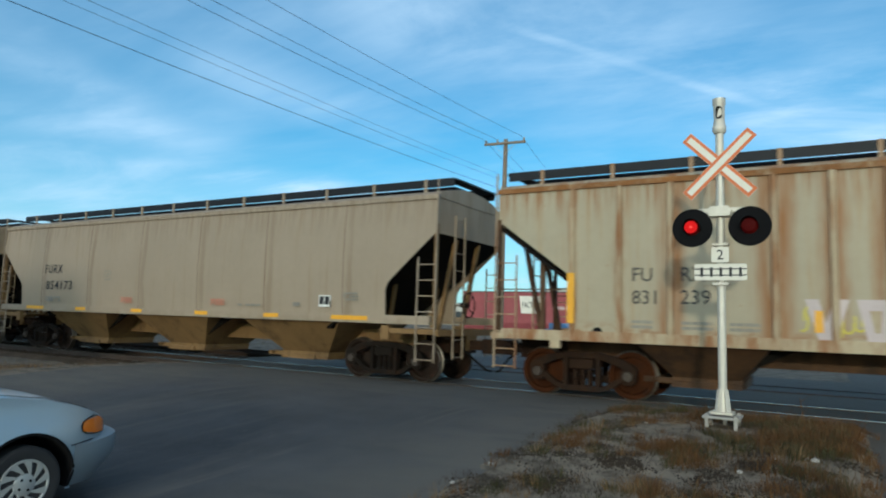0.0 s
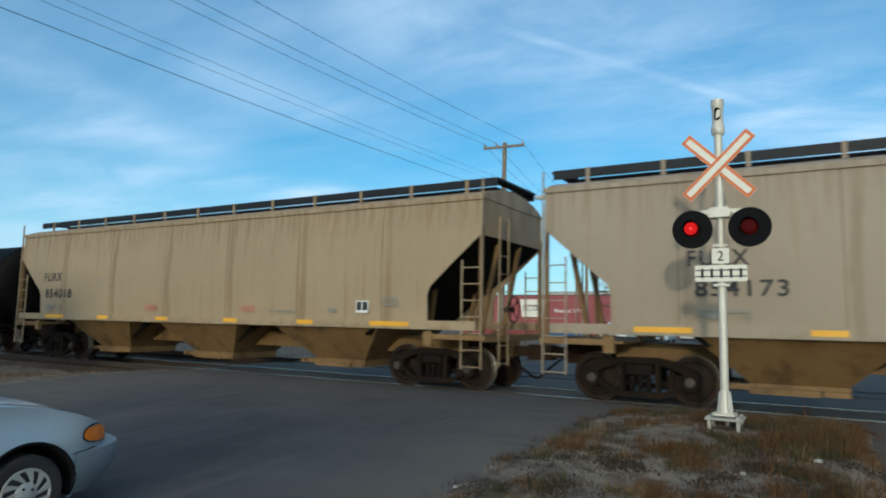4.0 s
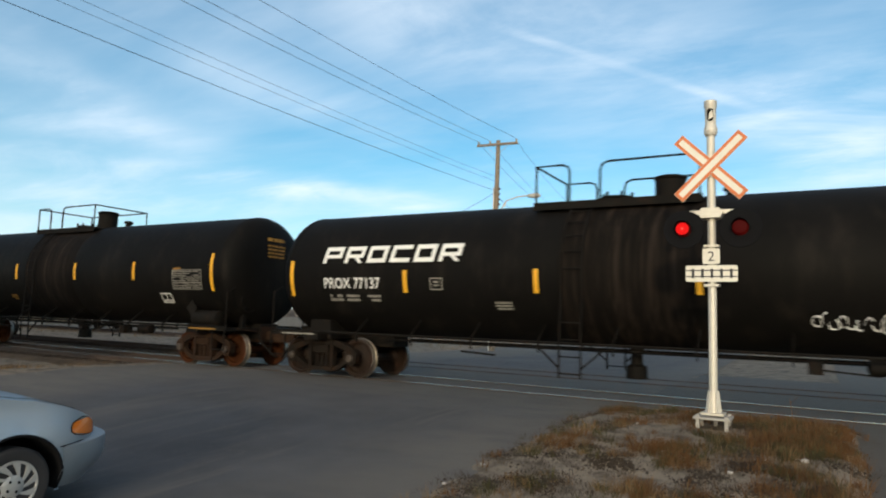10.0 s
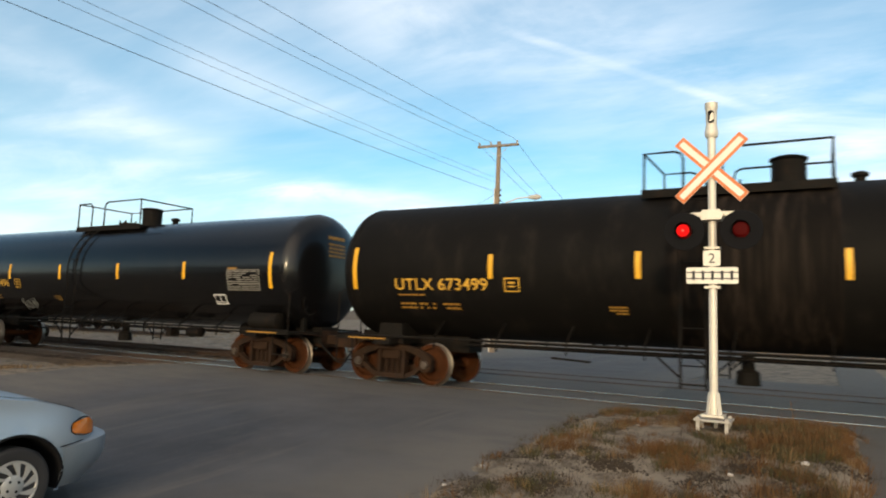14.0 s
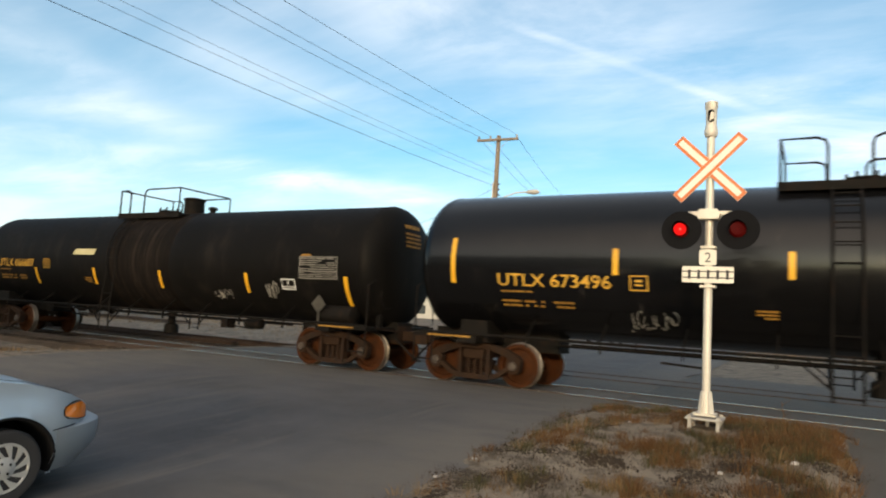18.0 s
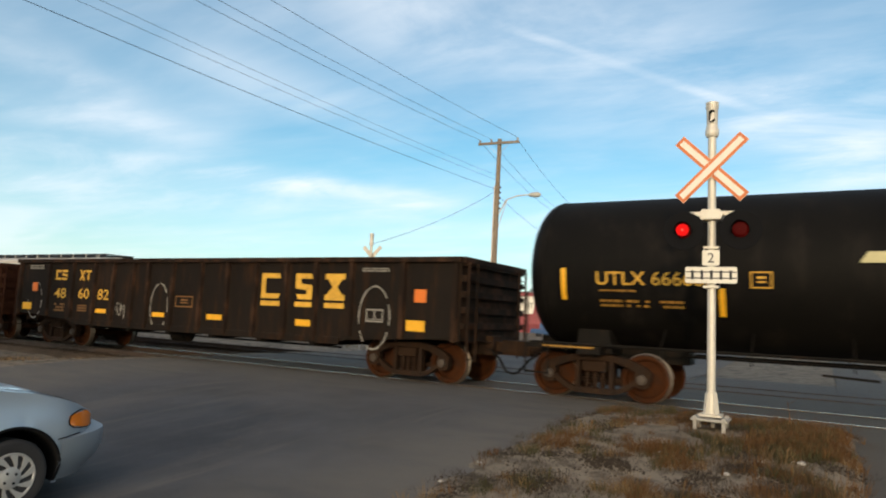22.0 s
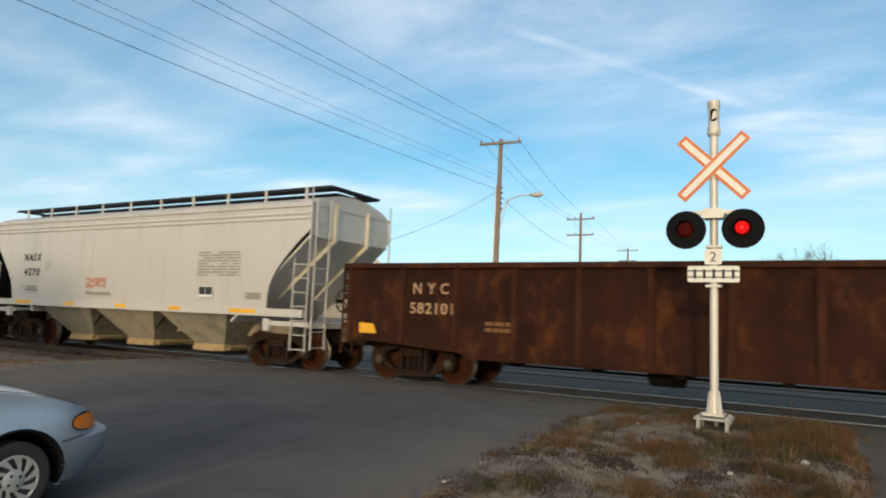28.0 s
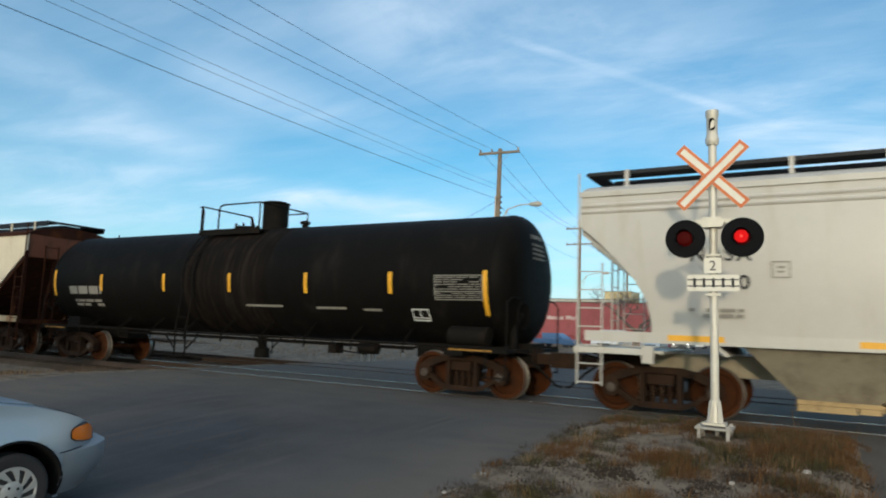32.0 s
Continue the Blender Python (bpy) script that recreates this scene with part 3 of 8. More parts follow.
def letters(text, height, width=None, bold=0.0, slant=0.0, gap=1.0):
    """Flat letters as a Build in x and z, standing on z = 0 from x = 0, facing -y; fitted to width."""
    cu = bpy.data.curves.new("letters", "FONT")
    cu.body, cu.size, cu.offset, cu.shear = text, 1.0, bold, slant
    cu.resolution_u, cu.space_character = 3, gap
    ob = bpy.data.objects.new("letters", cu)
    scene.collection.objects.link(ob)
    me = bpy.data.meshes.new_from_object(ob.evaluated_get(bpy.context.evaluated_depsgraph_get()))
    bpy.data.objects.remove(ob)
    co = np.array([v.co[:] for v in me.vertices])
    lo, hi = co.min(0), co.max(0)
    sz = height / (hi[1] - lo[1])
    sx = sz if width is None else width / (hi[0] - lo[0])
    b = Build()
    b.add([((x - lo[0]) * sx, 0.0, (y - lo[1]) * sz) for x, y, _ in co], [tuple(p.vertices) for p in me.polygons])
    bpy.data.meshes.remove(me)
    return b


def shifted(b, fn):
    """The same faces with every corner moved by fn(x, y, z)."""
    o = Build()
    o.v, o.f = [fn(*p) for p in b.v], list(b.f)
    return o

# ---- ground, road and tracks ----
ROAD_R, ROAD_L = -2.6, -15.2  # the road's edges in x near the crossing
WALK_L, WALK_R = 1.05, 2.6  # the footpath beside it
FAR_BEND = -0.03  # metres that the road shifts in x per metre of y beyond the crossing


def smooth(a, b, x):
    t = min(1.0, max(0.0, (x - a) / (b - a)))
    return t * t * (3 - 2 * t)


def road_x(edge, y):
    return edge + FAR_BEND * max(0.0, y - 6) - 0.06 * max(0.0, y - 110)


def near_verge(x, y):
    """1 on the grass verge in front of the rails, 0 off it."""
    e = 0.25 * noise.noise(Vector((x * 0.9, y * 0.9, 4.0)))
    return smooth(ROAD_R - 0.25, ROAD_R + 0.7, x + e + 0.25 * smooth(-4.5, -8.0, y)) * (1 - smooth(0.75, 1.15, x + e)) * smooth(-2.0, -2.6, y + e)


def height(x, y):
    """The ground: level at the tracks, falling a little towards the waiting cars, low beside the track."""
    z = -0.02 - 0.34 * smooth(-3.5, -10.5, y) - 0.10 * smooth(7.5, 14.0, y)
    off = max(smooth(road_x(ROAD_L, y) - 0.6, road_x(ROAD_L, y) - 3.0, x), smooth(WALK_R + 0.1, WALK_R + 1.0, x))
    z -= 0.22 * off * (1 - smooth(3.5, 9.0, abs(y - 2)))
    v = near_verge(x, y)
    z += v * (0.02 + 0.10 * smooth(-8.0, -5.0, y)) + 0.05 * v * noise.noise(Vector((x * 1.6, y * 1.6, 0.2)))
    if off > 0:
        z += 0.05 * off * noise.noise(Vector((x * 0.7, y * 0.7, 0.7)))
    return z


def grid_sheet(xs, ys, fn):
    b = Build()
    b.add([(x, y, fn(x, y)) for y in ys for x in xs], [(j * len(xs) + i, j * len(xs) + i + 1, (j + 1) * len(xs) + i + 1, (j + 1) * len(xs) + i) for j in range(len(ys) - 1) for i in range(len(xs) - 1)])
    return b


def spread(near, far, step, grow=1.35):
    """Steps that are even between near[0] and near[1] and grow out to far on both sides."""
    out, x = [], near[0]
    while x < near[1] + 1e-6:
        out.append(x)
        x += step
    d, x = step, out[-1]
    while x < far:
        d *= grow
        x += d
        out.append(x)
    d, x = step, out[0]
    while x > -far:
        d *= grow
        x -= d
        out.insert(0, x)
    return out


def strip(name, x_lo, x_hi, ys, n, mat, label, cat, lift=0.0, ragged=0.0):
    """A paved sheet between two edges that follows the ground."""
    v, f = [], []
    for y in ys:
        for i in range(n + 1):
            rag = ragged * noise.noise(Vector((i * 5.0, y * 0.9, 2.0))) if i in (0, n) else 0.0
            x = x_lo(y) + (x_hi(y) - x_lo(y)) * i / n + rag
            v.append((x, y, height(min(max(x, x_lo(y) + 0.02), x_hi(y) - 0.02), y) + lift))
    for j in range(len(ys) - 1):
        for i in range(n):
            f.append((j * (n + 1) + i, j * (n + 1) + i + 1, (j + 1) * (n + 1) + i + 1, (j + 1) * (n + 1) + i))
    return tagged(part(name, Build().add(v, f), mat), label, cat, kind="structure")


def build_ground():
    xs, ys = spread((-30, 8), 2600, 0.35), spread((-16, 8), 2600, 0.35)
    ob = part("ground", grid_sheet(xs, ys, lambda x, y: height(x, y) + 0.006 - 0.036 * (1 - smooth(0.02, 0.30, near_verge(x, y)))), M["ground"])
    tagged(ob, "dry brown dirt ground with sparse dead grass", "ground", kind="structure")
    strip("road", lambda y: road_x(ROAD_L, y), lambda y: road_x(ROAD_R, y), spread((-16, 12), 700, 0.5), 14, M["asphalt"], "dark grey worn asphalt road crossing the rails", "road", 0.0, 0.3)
    strip("crossing_apron", lambda y: ROAD_R - 0.02, lambda y: WALK_L + 0.02, [-2.35 + 0.35 * i for i in range(32)], 8, M["pale_asphalt"], "pale worn asphalt apron between road and footpath", "pavement", 0.001, 0.12)
    strip("footpath", lambda y: WALK_L, lambda y: WALK_R, spread((-16, 12), 120, 0.5), 4, M["pale_asphalt"], "pale worn footpath across the rails", "pavement", 0.004, 0.06)


def rail_profile(y):
    s = [(-0.036, 0), (0.036, 0), (0.036, -0.035), (0.010, -0.05), (0.010, -0.14), (0.068, -0.155), (0.068, -0.17), (-0.068, -0.17), (-0.068, -0.155), (-0.010, -0.14), (-0.010, -0.05), (-0.036, -0.035)]
    return [(y + u, w) for u, w in s]


def build_track(yc, label, head):
    t = thing("railway_track", label, "track", group="railway tracks")
    tagged(t, kind="structure")
    for y in (yc - 0.753, yc + 0.753):
        r = part("rail", Build().prism(rail_profile(y), -400, 260, "x"), M["rail"], t)
        part("rail_head", Build().box(-400, 260, y - 0.018, y + 0.022, 0.0, 0.0025), M[head], r, "worn rail head")
    bed = Build().prism([(yc - 2.6, -0.50), (yc - 1.55, -0.17), (yc + 1.55, -0.17), (yc + 2.6, -0.50)], -400, road_x(ROAD_L, yc) - 0.9, "x")
    bed.prism([(yc - 2.6, -0.50), (yc - 1.55, -0.17), (yc + 1.55, -0.17), (yc + 2.6, -0.50)], WALK_R + 0.25, 260, "x")
    part("ballast_bed", bed, M["ballast"], t)
    tie = Build().box(-0.115, 0.115, -1.3, 1.3, -0.30, -0.135).mesh("tie", M["tie"])
    x = road_x(ROAD_L, yc) - 1.2
    while x > -62:
        part("tie", tie, None, t, at=pose(x, yc, 0.0, 0, 0, random.uniform(-1, 1)))
        x -= 0.54
    x = WALK_R + 0.6
    while x < 14:
        part("tie", tie, None, t, at=pose(x, yc, 0.0, 0, 0, random.uniform(-1, 1)))
        x += 0.54


build_ground()
# unseen wall, added so its soft shadow darkens the train's left end
tagged(part("shade_wall_south", Build().box(-75, -8.9, -41.0, -40.0, -0.8, 9.3), M["grey_wall"]), "unseen plain wall added to shade the left of the train", "wall", kind="structure")
build_track(0.0, "railway track with shiny rails on timber ties", "rail_head")
build_track(4.3, "second railway track with dull rails on ballast", "rail")

# ---- the train ----
WHEEL_R = 0.457
TRAIN = []  # (thing, x at the start)
WHEELS = []


def travel(t):
    """How far the train has gone at t seconds."""
    u = t / 16 - 1
    return 16 * sum(c * (u ** (k + 1) - (-1) ** (k + 1)) for k, c in enumerate((5.17478, 0.02083, -0.07029, 0.02865, 0.03395)))


def wheelset_mesh(mat):
    prof = [(-0.80, 0.05), (-0.80, 0.12), (-0.765, 0.13), (-0.735, 0.18), (-0.725, 0.34), (-0.79, 0.36), (-0.80, 0.385), (-0.80, 0.448), (-0.79, 0.457), (-0.695, 0.462), (-0.685, 0.482), (-0.665, 0.482),
            (-0.655, 0.47), (-0.66, 0.36), (-0.69, 0.33), (-0.69, 0.16), (-0.62, 0.12), (-0.60, 0.085)]
    b = Build()
    b.spin(prof + [(-y, r) for y, r in reversed(prof)], (0, 0, 0), "y", 36)
    me = b.mesh("wheelset", mat, 50)
    me.materials.append(M["tread"])
    for p in me.polygons:
        c = p.center
        if math.hypot(c.x, c.z) > 0.449 and abs(c.y) > 0.672:
            p.material_index = 1
    return me


def truck_meshes(mat):
    """The parts of a freight truck: bolster, near side frame, coil spring, bearing cap and brake beam."""
    y0, y1 = -1.10, -0.93
    b = Build()
    for d in (-1, 1):
        b.prism([(d * 0.78, 0.36), (d * 0.82, 0.30), (d * 0.98, 0.30), (d * 1.04, 0.36), (d * 1.07, 0.58), (d * 0.99, 0.67), (d * 0.84, 0.66), (d * 0.76, 0.55)], y0, y1)
        b.prism([(d * 1.0, 0.665), (d * 0.86, 0.56), (d * 0.62, 0.665), (d * 0.36, 0.745), (d * 0.36, 0.865), (d * 0.70, 0.80)], y0 + 0.02, y1 - 0.02)
        b.prism([(d * 0.80, 0.47), (d * 0.80, 0.36), (d * 0.58, 0.20), (d * 0.36, 0.125), (d * 0.36, 0.225), (d * 0.52, 0.285)], y0 + 0.02, y1 - 0.02)
        b.prism([(d * 0.37, 0.14), (d * 0.285, 0.14), (d * 0.285, 0.86), (d * 0.37, 0.86)], y0, y1)
        b.box(*sorted((d * 0.39, d * 0.70)), y0 + 0.005, y0 + 0.03, 0.735, 0.775)
    b.box(-0.36, 0.36, y0, y1, 0.76, 0.87).box(-0.37, 0.37, y0 - 0.01, y1 + 0.01, 0.13, 0.235)
    spring = Build().spin([(0.0, 0.062)] + [(0.02 + 0.026 * j, 0.068 if j % 2 else 0.050) for j in range(12)], (0, -1.01, 0.235), "z", 10)
    cap = Build().spin([(-0.055, 0.015), (-0.05, 0.055), (-0.045, 0.085), (0.03, 0.095), (0.05, 0.095)], (0, 0, 0), "y", 16)
    for k in range(3):
        a = radians(90 + 120 * k)
        cap.spin([(-0.066, 0.004), (-0.066, 0.014), (-0.04, 0.014)], (0.05 * math.cos(a), 0, 0.05 * math.sin(a)), "y", 6)
    bolster = Build().box(-0.21, 0.21, -1.0, 1.0, 0.56, 0.80).box(-0.235, 0.235, -1.12, -0.91, 0.56, 0.74).box(-0.235, 0.235, 0.91, 1.12, 0.56, 0.74)
    beam = Build().box(-0.05, 0.05, -0.75, 0.75, 0.32, 0.42).prism([(0.05, 0.25), (0.11, 0.30), (0.11, 0.52), (0.05, 0.52)], -0.76, -0.66).prism([(0.05, 0.25), (0.11, 0.30), (0.11, 0.52), (0.05, 0.52)], 0.66, 0.76)
    return {"truck": bolster.mesh("truck", mat), "side_frame": b.mesh("side_frame", mat), "coil_spring": spring.mesh("coil_spring", mat), "bearing_cap": cap.mesh("bearing_cap", M["bearing"]), "brake_beam": beam.mesh("brake_beam", mat)}


WHEELSET = {"rusty": wheelset_mesh(M["wheel"]), "dark": wheelset_mesh(M["wheel_dark"])}
TRUCKS = {"rusty": truck_meshes(M["truck"]), "dark": truck_meshes(M["truck_dark"])}


def add_trucks(car, half_tc, kind="rusty"):
    q = TRUCKS[kind]
    for x in (-half_tc, half_tc):
        tr = part("truck", q["truck"], None, car, "rusty cast steel truck with two axles", at=pose(x, 0, 0))
        for turn in (0, 180):
            part("side_frame", q["side_frame"], None, tr, at=pose(0, 0, 0, 0, 0, turn))
            for d in (-0.15, 0.0, 0.15):
                part("coil_spring", q["coil_spring"], None, tr, at=pose(0, 0, 0, 0, 0, turn) @ pose(d, 0, 0))
            for d in (-0.90, 0.90):
                part("bearing_cap", q["bearing_cap"], None, tr, at=pose(0, 0, 0, 0, 0, turn) @ pose(d, -1.115, 0.457))
            part("brake_beam", q["brake_beam"], None, tr, at=pose(0, 0, 0, 0, 0, turn) @ pose(0.36, 0, 0))
        for d in (-0.90, 0.90):
            WHEELS.append((part("wheelset", WHEELSET[kind], None, tr, at=pose(d, 0, WHEEL_R)), d))


def add_couplers(car, x_end, x_pull, mat):
    """Draft gear, knuckle and air hose at both ends; x_pull is half the length over the knuckles."""
    for d in (-1, 1):
        b = Build().box(*sorted((d * (x_end - 0.9), d * (x_end + 0.12))), -0.30, 0.30, 0.66, 1.08)
        b.box(*sorted((d * x_end, d * (x_pull - 0.22))), -0.10, 0.10, 0.74, 0.96)
        b.prism([(d * (x_pull - 0.30), -0.17), (d * (x_pull - 0.10), -0.19), (d * (x_pull + 0.10), -0.10), (d * (x_pull + 0.08), 0.02), (d * (x_pull - 0.02), 0.06), (d * (x_pull - 0.05), 0.17), (d * (x_pull - 0.30), 0.17)], 0.68, 1.00, "z")
        b.slab((d * (x_end + 0.08), -1.15, 1.02), (d * (x_end + 0.08), -0.15, 0.92), 0.03, 0.03)
        part("coupler", b, mat, car, "rusty coupler knuckle and draft gear")
        hose = [(d * (x_end + 0.1), -0.42, 0.80), (d * (x_end + 0.35), -0.44, 0.62), (d * (x_pull - 0.10), -0.36, 0.33), (d * (x_pull + 0.02), -0.30, 0.30)]
        part("air_hose", Build().tube(hose, 0.026, 8), M["under_black"], car, "hanging black rubber air hose")


def hand_wheel(x, y, z, r=0.28):
    """A brake wheel: a rim on four spokes, facing along x."""
    b = Build().tube([(x, y + r * math.cos(radians(q)), z + r * math.sin(radians(q))) for q in range(0, 361, 20)], 0.018, 6)
    for q in (45, 135):
        c, s_ = r * math.cos(radians(q)), r * math.sin(radians(q))
        b.tube([(x, y - c, z - s_), (x - 0.05, y, z), (x, y + c, z + s_)], 0.014, 5)
    return b


def panel_bars(car, name, x0, x1, z0, z1, rows, mat, y=-1.67, seed=1, cols=1, frame_mat=None, gap=0.38, wrap=None):
    """Unreadable small lettering: rows of plain bars in a field, each row broken into words."""
    rnd = random.Random(seed)
    b = Build()
    h = (z1 - z0) / rows
    for r in range(rows):
        zt = z1 - r * h
        x = x0
        while x < x1 - 0.02:
            w = min(rnd.uniform(0.10, 0.34) * (x1 - x0), x1 - x)
            if rnd.random() < 0.9:
                b.box(x, x + w * 0.86, y - 0.003, y, zt - h * (1 - gap), zt)
            x += w
    if frame_mat:
        for a in ((x0 - 0.03, x1 + 0.03, z1 + 0.02, z1 + 0.04), (x0 - 0.03, x1 + 0.03, z0 - 0.02, z0)):
            b.box(a[0], a[1], y - 0.003, y, a[2], a[3])
        for a in (x0 - 0.03, x1 + 0.01):
            b.box(a, a + 0.02, y - 0.003, y, z0, z1 + 0.02)
    if wrap:
        b = shifted(b, wrap)
    return tagged(part(name, b, mat, car), kind="stuff")


def add_text(car, text, x, z, h, w, mat, y=-1.668, bold=0.0, wrap=None, slant=0.0, name="lettering", gap=1.0):
    b = letters(text, h, w, bold, slant, gap)
    b = shifted(b, lambda a, _, c: (a + x, y, c + z))
    if wrap:
        b = shifted(b, wrap)
    ob = part(name, b, mat, car)
    return tagged(ob, kind="stuff") if name == "sign_lettering" else ob


def side_y(z, bulge, base=1.60, z0=1.4, z1=4.0):
    return base + bulge * math.sin(math.pi * min(1, max(0, (z - z0) / (z1 - z0))))


def hopper(label, x0, o):
    """A covered hopper wagon: o holds its sizes and paints."""
    car = thing("covered_hopper_wagon", label, "freight wagon", group="wagons of the freight train")
    TRAIN.append((car, x0))
    hb, ze, paint, grime = o["hb"], o.get("eave", 4.0), M[o["paint"]], M[o["grime"]]
    bulge, zs = o.get("bulge", 0.06), o.get("sill", 1.22)
    cut = o["cut"]  # outline of the end from the eave down: (inset from the end, z)
    levels = sorted({z for _, z in cut} | {zs + 0.13, 1.8, 2.6, 3.0, 3.6, ze - 0.25, ze})
    levels = [z for z in levels if z >= zs + 0.1]

    def inset(z):
        for (a, za), (b_, zb) in zip(cut, cut[1:]):
            if zb <= z <= za:
                return a + (b_ - a) * (za - z) / max(1e-6, za - zb)
        return cut[-1][0] if z < cut[-1][1] else 0.0

    nx = 18
    for s in (-1, 1):
        b = Build()
        v, f = [], []
        for skin in (0, 0.03):
            for z in levels:
                xe = hb - inset(z)
                for i in range(nx + 1):
                    v.append((-xe + 2 * xe * i / nx, s * (side_y(z, bulge, 1.60, zs, ze) - skin), z))
        W1, k = nx + 1, len(levels) * (nx + 1)
        for j in range(len(levels) - 1):
            for i in range(nx):
                q = (j * W1 + i, j * W1 + i + 1, (j + 1) * W1 + i + 1, (j + 1) * W1 + i)
                f += [q, tuple(p + k for p in q[::-1])]
            for i in (0, nx):
                f.append((j * W1 + i, (j + 1) * W1 + i, (j + 1) * W1 + i + k, j * W1 + i + k))
        for i in range(nx):
            f.append((i, i + 1, i + 1 + k, i + k))
        b.add(v, f)
        side = part("side_sheet", b, paint, car)
        if bulge:
            for i in range(1, o.get("panels", 7)):  # welded seams between the sheets
                x = -hb + 2 * hb * i / o.get("panels", 7)
                b = Build()
                for za, zb in zip(levels, levels[1:]):
                    if hb - inset(za) > abs(x):
                        b.slab((x, s * (side_y(za, bulge, 1.60, zs, ze) + 0.001), za), (x, s * (side_y(zb, bulge, 1.60, zs, ze) + 0.001), zb), 0.006, 0.016, (1, 0, 0))
                part("weld_seam", b, M[o.get("seam", "seam")], side)
        # side sill
        part("side_sill", Build().box(-hb + 0.12, hb - 0.12, *sorted((s * 1.66, s * 1.52)), zs, zs + 0.19), M[o.get("sill_paint", o["paint"])], car)
        b = Build().box(-hb, hb, *sorted((s * 1.645, s * 1.55)), ze - 0.05, ze + 0.05)
        for za in o.get("beads", ()):
            b.tube([(-hb + 0.03, s * (side_y(za, bulge, 1.60, zs, ze) - 0.01), za), (hb - 0.03, s * (side_y(za, bulge, 1.60, zs, ze) - 0.01), za)], 0.045, 8)
        part("top_chord", b, M[o.get("chord", o["paint"])], car)
        for x in o.get("ribs", ()):
            zr = [z for z in levels if hb - inset(z) >= abs(x) + 0.05]
            part("side_post", Build().prism([(x - 0.065, s * 1.60), (x - 0.035, s * 1.68), (x + 0.035, s * 1.68), (x + 0.065, s * 1.60)], min(zr), ze - 0.05, "z"), M["rust_streaks"], car, "rust-stained vertical side post")
    # roof, hatches and running boards
    rise = o.get("rise", 0.36)
    prof = [(-1.60, ze), (-1.45, ze + 0.12 * rise / 0.36), (-1.1, ze + 0.62 * rise), (-0.6, ze + 0.9 * rise), (0, ze + rise), (0.6, ze + 0.9 * rise), (1.1, ze + 0.62 * rise), (1.45, ze + 0.12 * rise / 0.36), (1.60, ze), (0, ze - 0.02)]
    part("roof", Build().prism(prof, -hb, hb, "x"), M[o.get("roof", o["paint"])], car)
    zt = ze + rise
    part("hatch_coaming", Build().box(-hb + 0.3, hb - 0.3, -0.36, 0.36, zt - 0.05, zt + 0.11), M["roof_dark"], car, "long dark roof hatch")
    for s in (-1, 1):
        b = Build().box(-hb - 0.05, hb + 0.05, *sorted((s * 1.02, s * 0.50)), zt + 0.12, zt + 0.16)
        b.box(-hb - 0.05, hb + 0.05, *sorted((s * 1.04, s * 1.005)), zt + 0.165 - o.get("board_edge", 0.185), zt + 0.165)
        part("running_board", b, M["roof_dark"], car, "dark steel roof walkway")
    b = Build()
    for d in (-1, 1):
        b.box(*sorted((d * (hb - 0.20), d * (hb + 0.10))), -1.0, 1.0, zt + 0.115, zt + 0.155)
        part("end_walkway", b, M["roof_dark"], car)
        b = Build()
    step = o.get("post_step", 1.47)
    n = int((2 * hb - 0.6) / step)
    post = Build().box(-0.038, 0.038, -0.02, 0.02, zt - 0.24, zt + 0.17)
    pm = post.mesh("walkway_post", M[o.get("posts", o["paint"])])
    for i in range(n + 1):
        for s in (-1, 1):
            part("walkway_post", pm, None, car, at=pose(-n * step / 2 + i * step, s * 1.045, 0))
    # ends
    for d in (-1, 1):
        zc = next(z for a, z in cut if a > 0.02) if cut[0][0] <= 0.02 else cut[0][1]
        ztop = o.get("slope_top", 3.25)
        b = Build().prism([(d * (hb - 0.02), ztop), (d * (hb - 0.02), ze + 0.05), (d * (hb - 0.06), ze + 0.05), (d * (hb - 0.06), ztop)], -1.58, 1.58)
        part("end_sheet", b, M[o.get("end_paint", o["paint"])], car)
        # near-black unless the wagon names a slope paint, whatever its body colour
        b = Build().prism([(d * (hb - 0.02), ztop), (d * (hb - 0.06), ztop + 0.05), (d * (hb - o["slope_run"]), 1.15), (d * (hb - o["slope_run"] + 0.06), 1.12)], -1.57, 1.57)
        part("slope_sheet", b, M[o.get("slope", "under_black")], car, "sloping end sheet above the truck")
        b = Build().box(*sorted((d * (hb - 1.5), d * (hb + 0.10))), -1.55, 1.55, 1.12, 1.17)
        b.box(*sorted((d * (hb + 0.02), d * (hb + 0.10))), -1.6, 1.6, 1.06, 1.20)
        for s in (-1, 1):
            b.box(*sorted((d * (hb - 1.35), d * (hb + 0.1))), *sorted((s * 1.64, s * 1.54)), 1.09, 1.20)
            b.box(*sorted((d * (hb - 1.36), d * (hb - 1.16))), *sorted((s * 1.66, s * 1.56)), 0.95, 1.25)
        part("end_platform", b, M[o.get("frame", o["grime"])], car)
        for inset_, wide in o.get("end_frame", ()):  # uprights between platform and slope
            for s in (-1, 1):
                x = d * (hb - inset_)
                top = ztop - (ztop - 1.15) * inset_ / o["slope_run"] - 0.02
                part("end_upright", Build().box(x - wide / 2, x + wide / 2, *sorted((s * 1.22, s * 1.32)), 1.17, top), M["rust_dark"], car, "rusty end upright")
                part("grab_rail", Build().tube([(d * (hb - 0.02), s * 1.60, 1.55 + inset_ * 0.6), (d * (hb - 1.35), s * 1.60, 1.55 + inset_ * 0.6)], 0.013, 6), M["rust_dark"], car)
        # posts and braces that carry the end
        lm = M[o.get("ladder", o["paint"])]
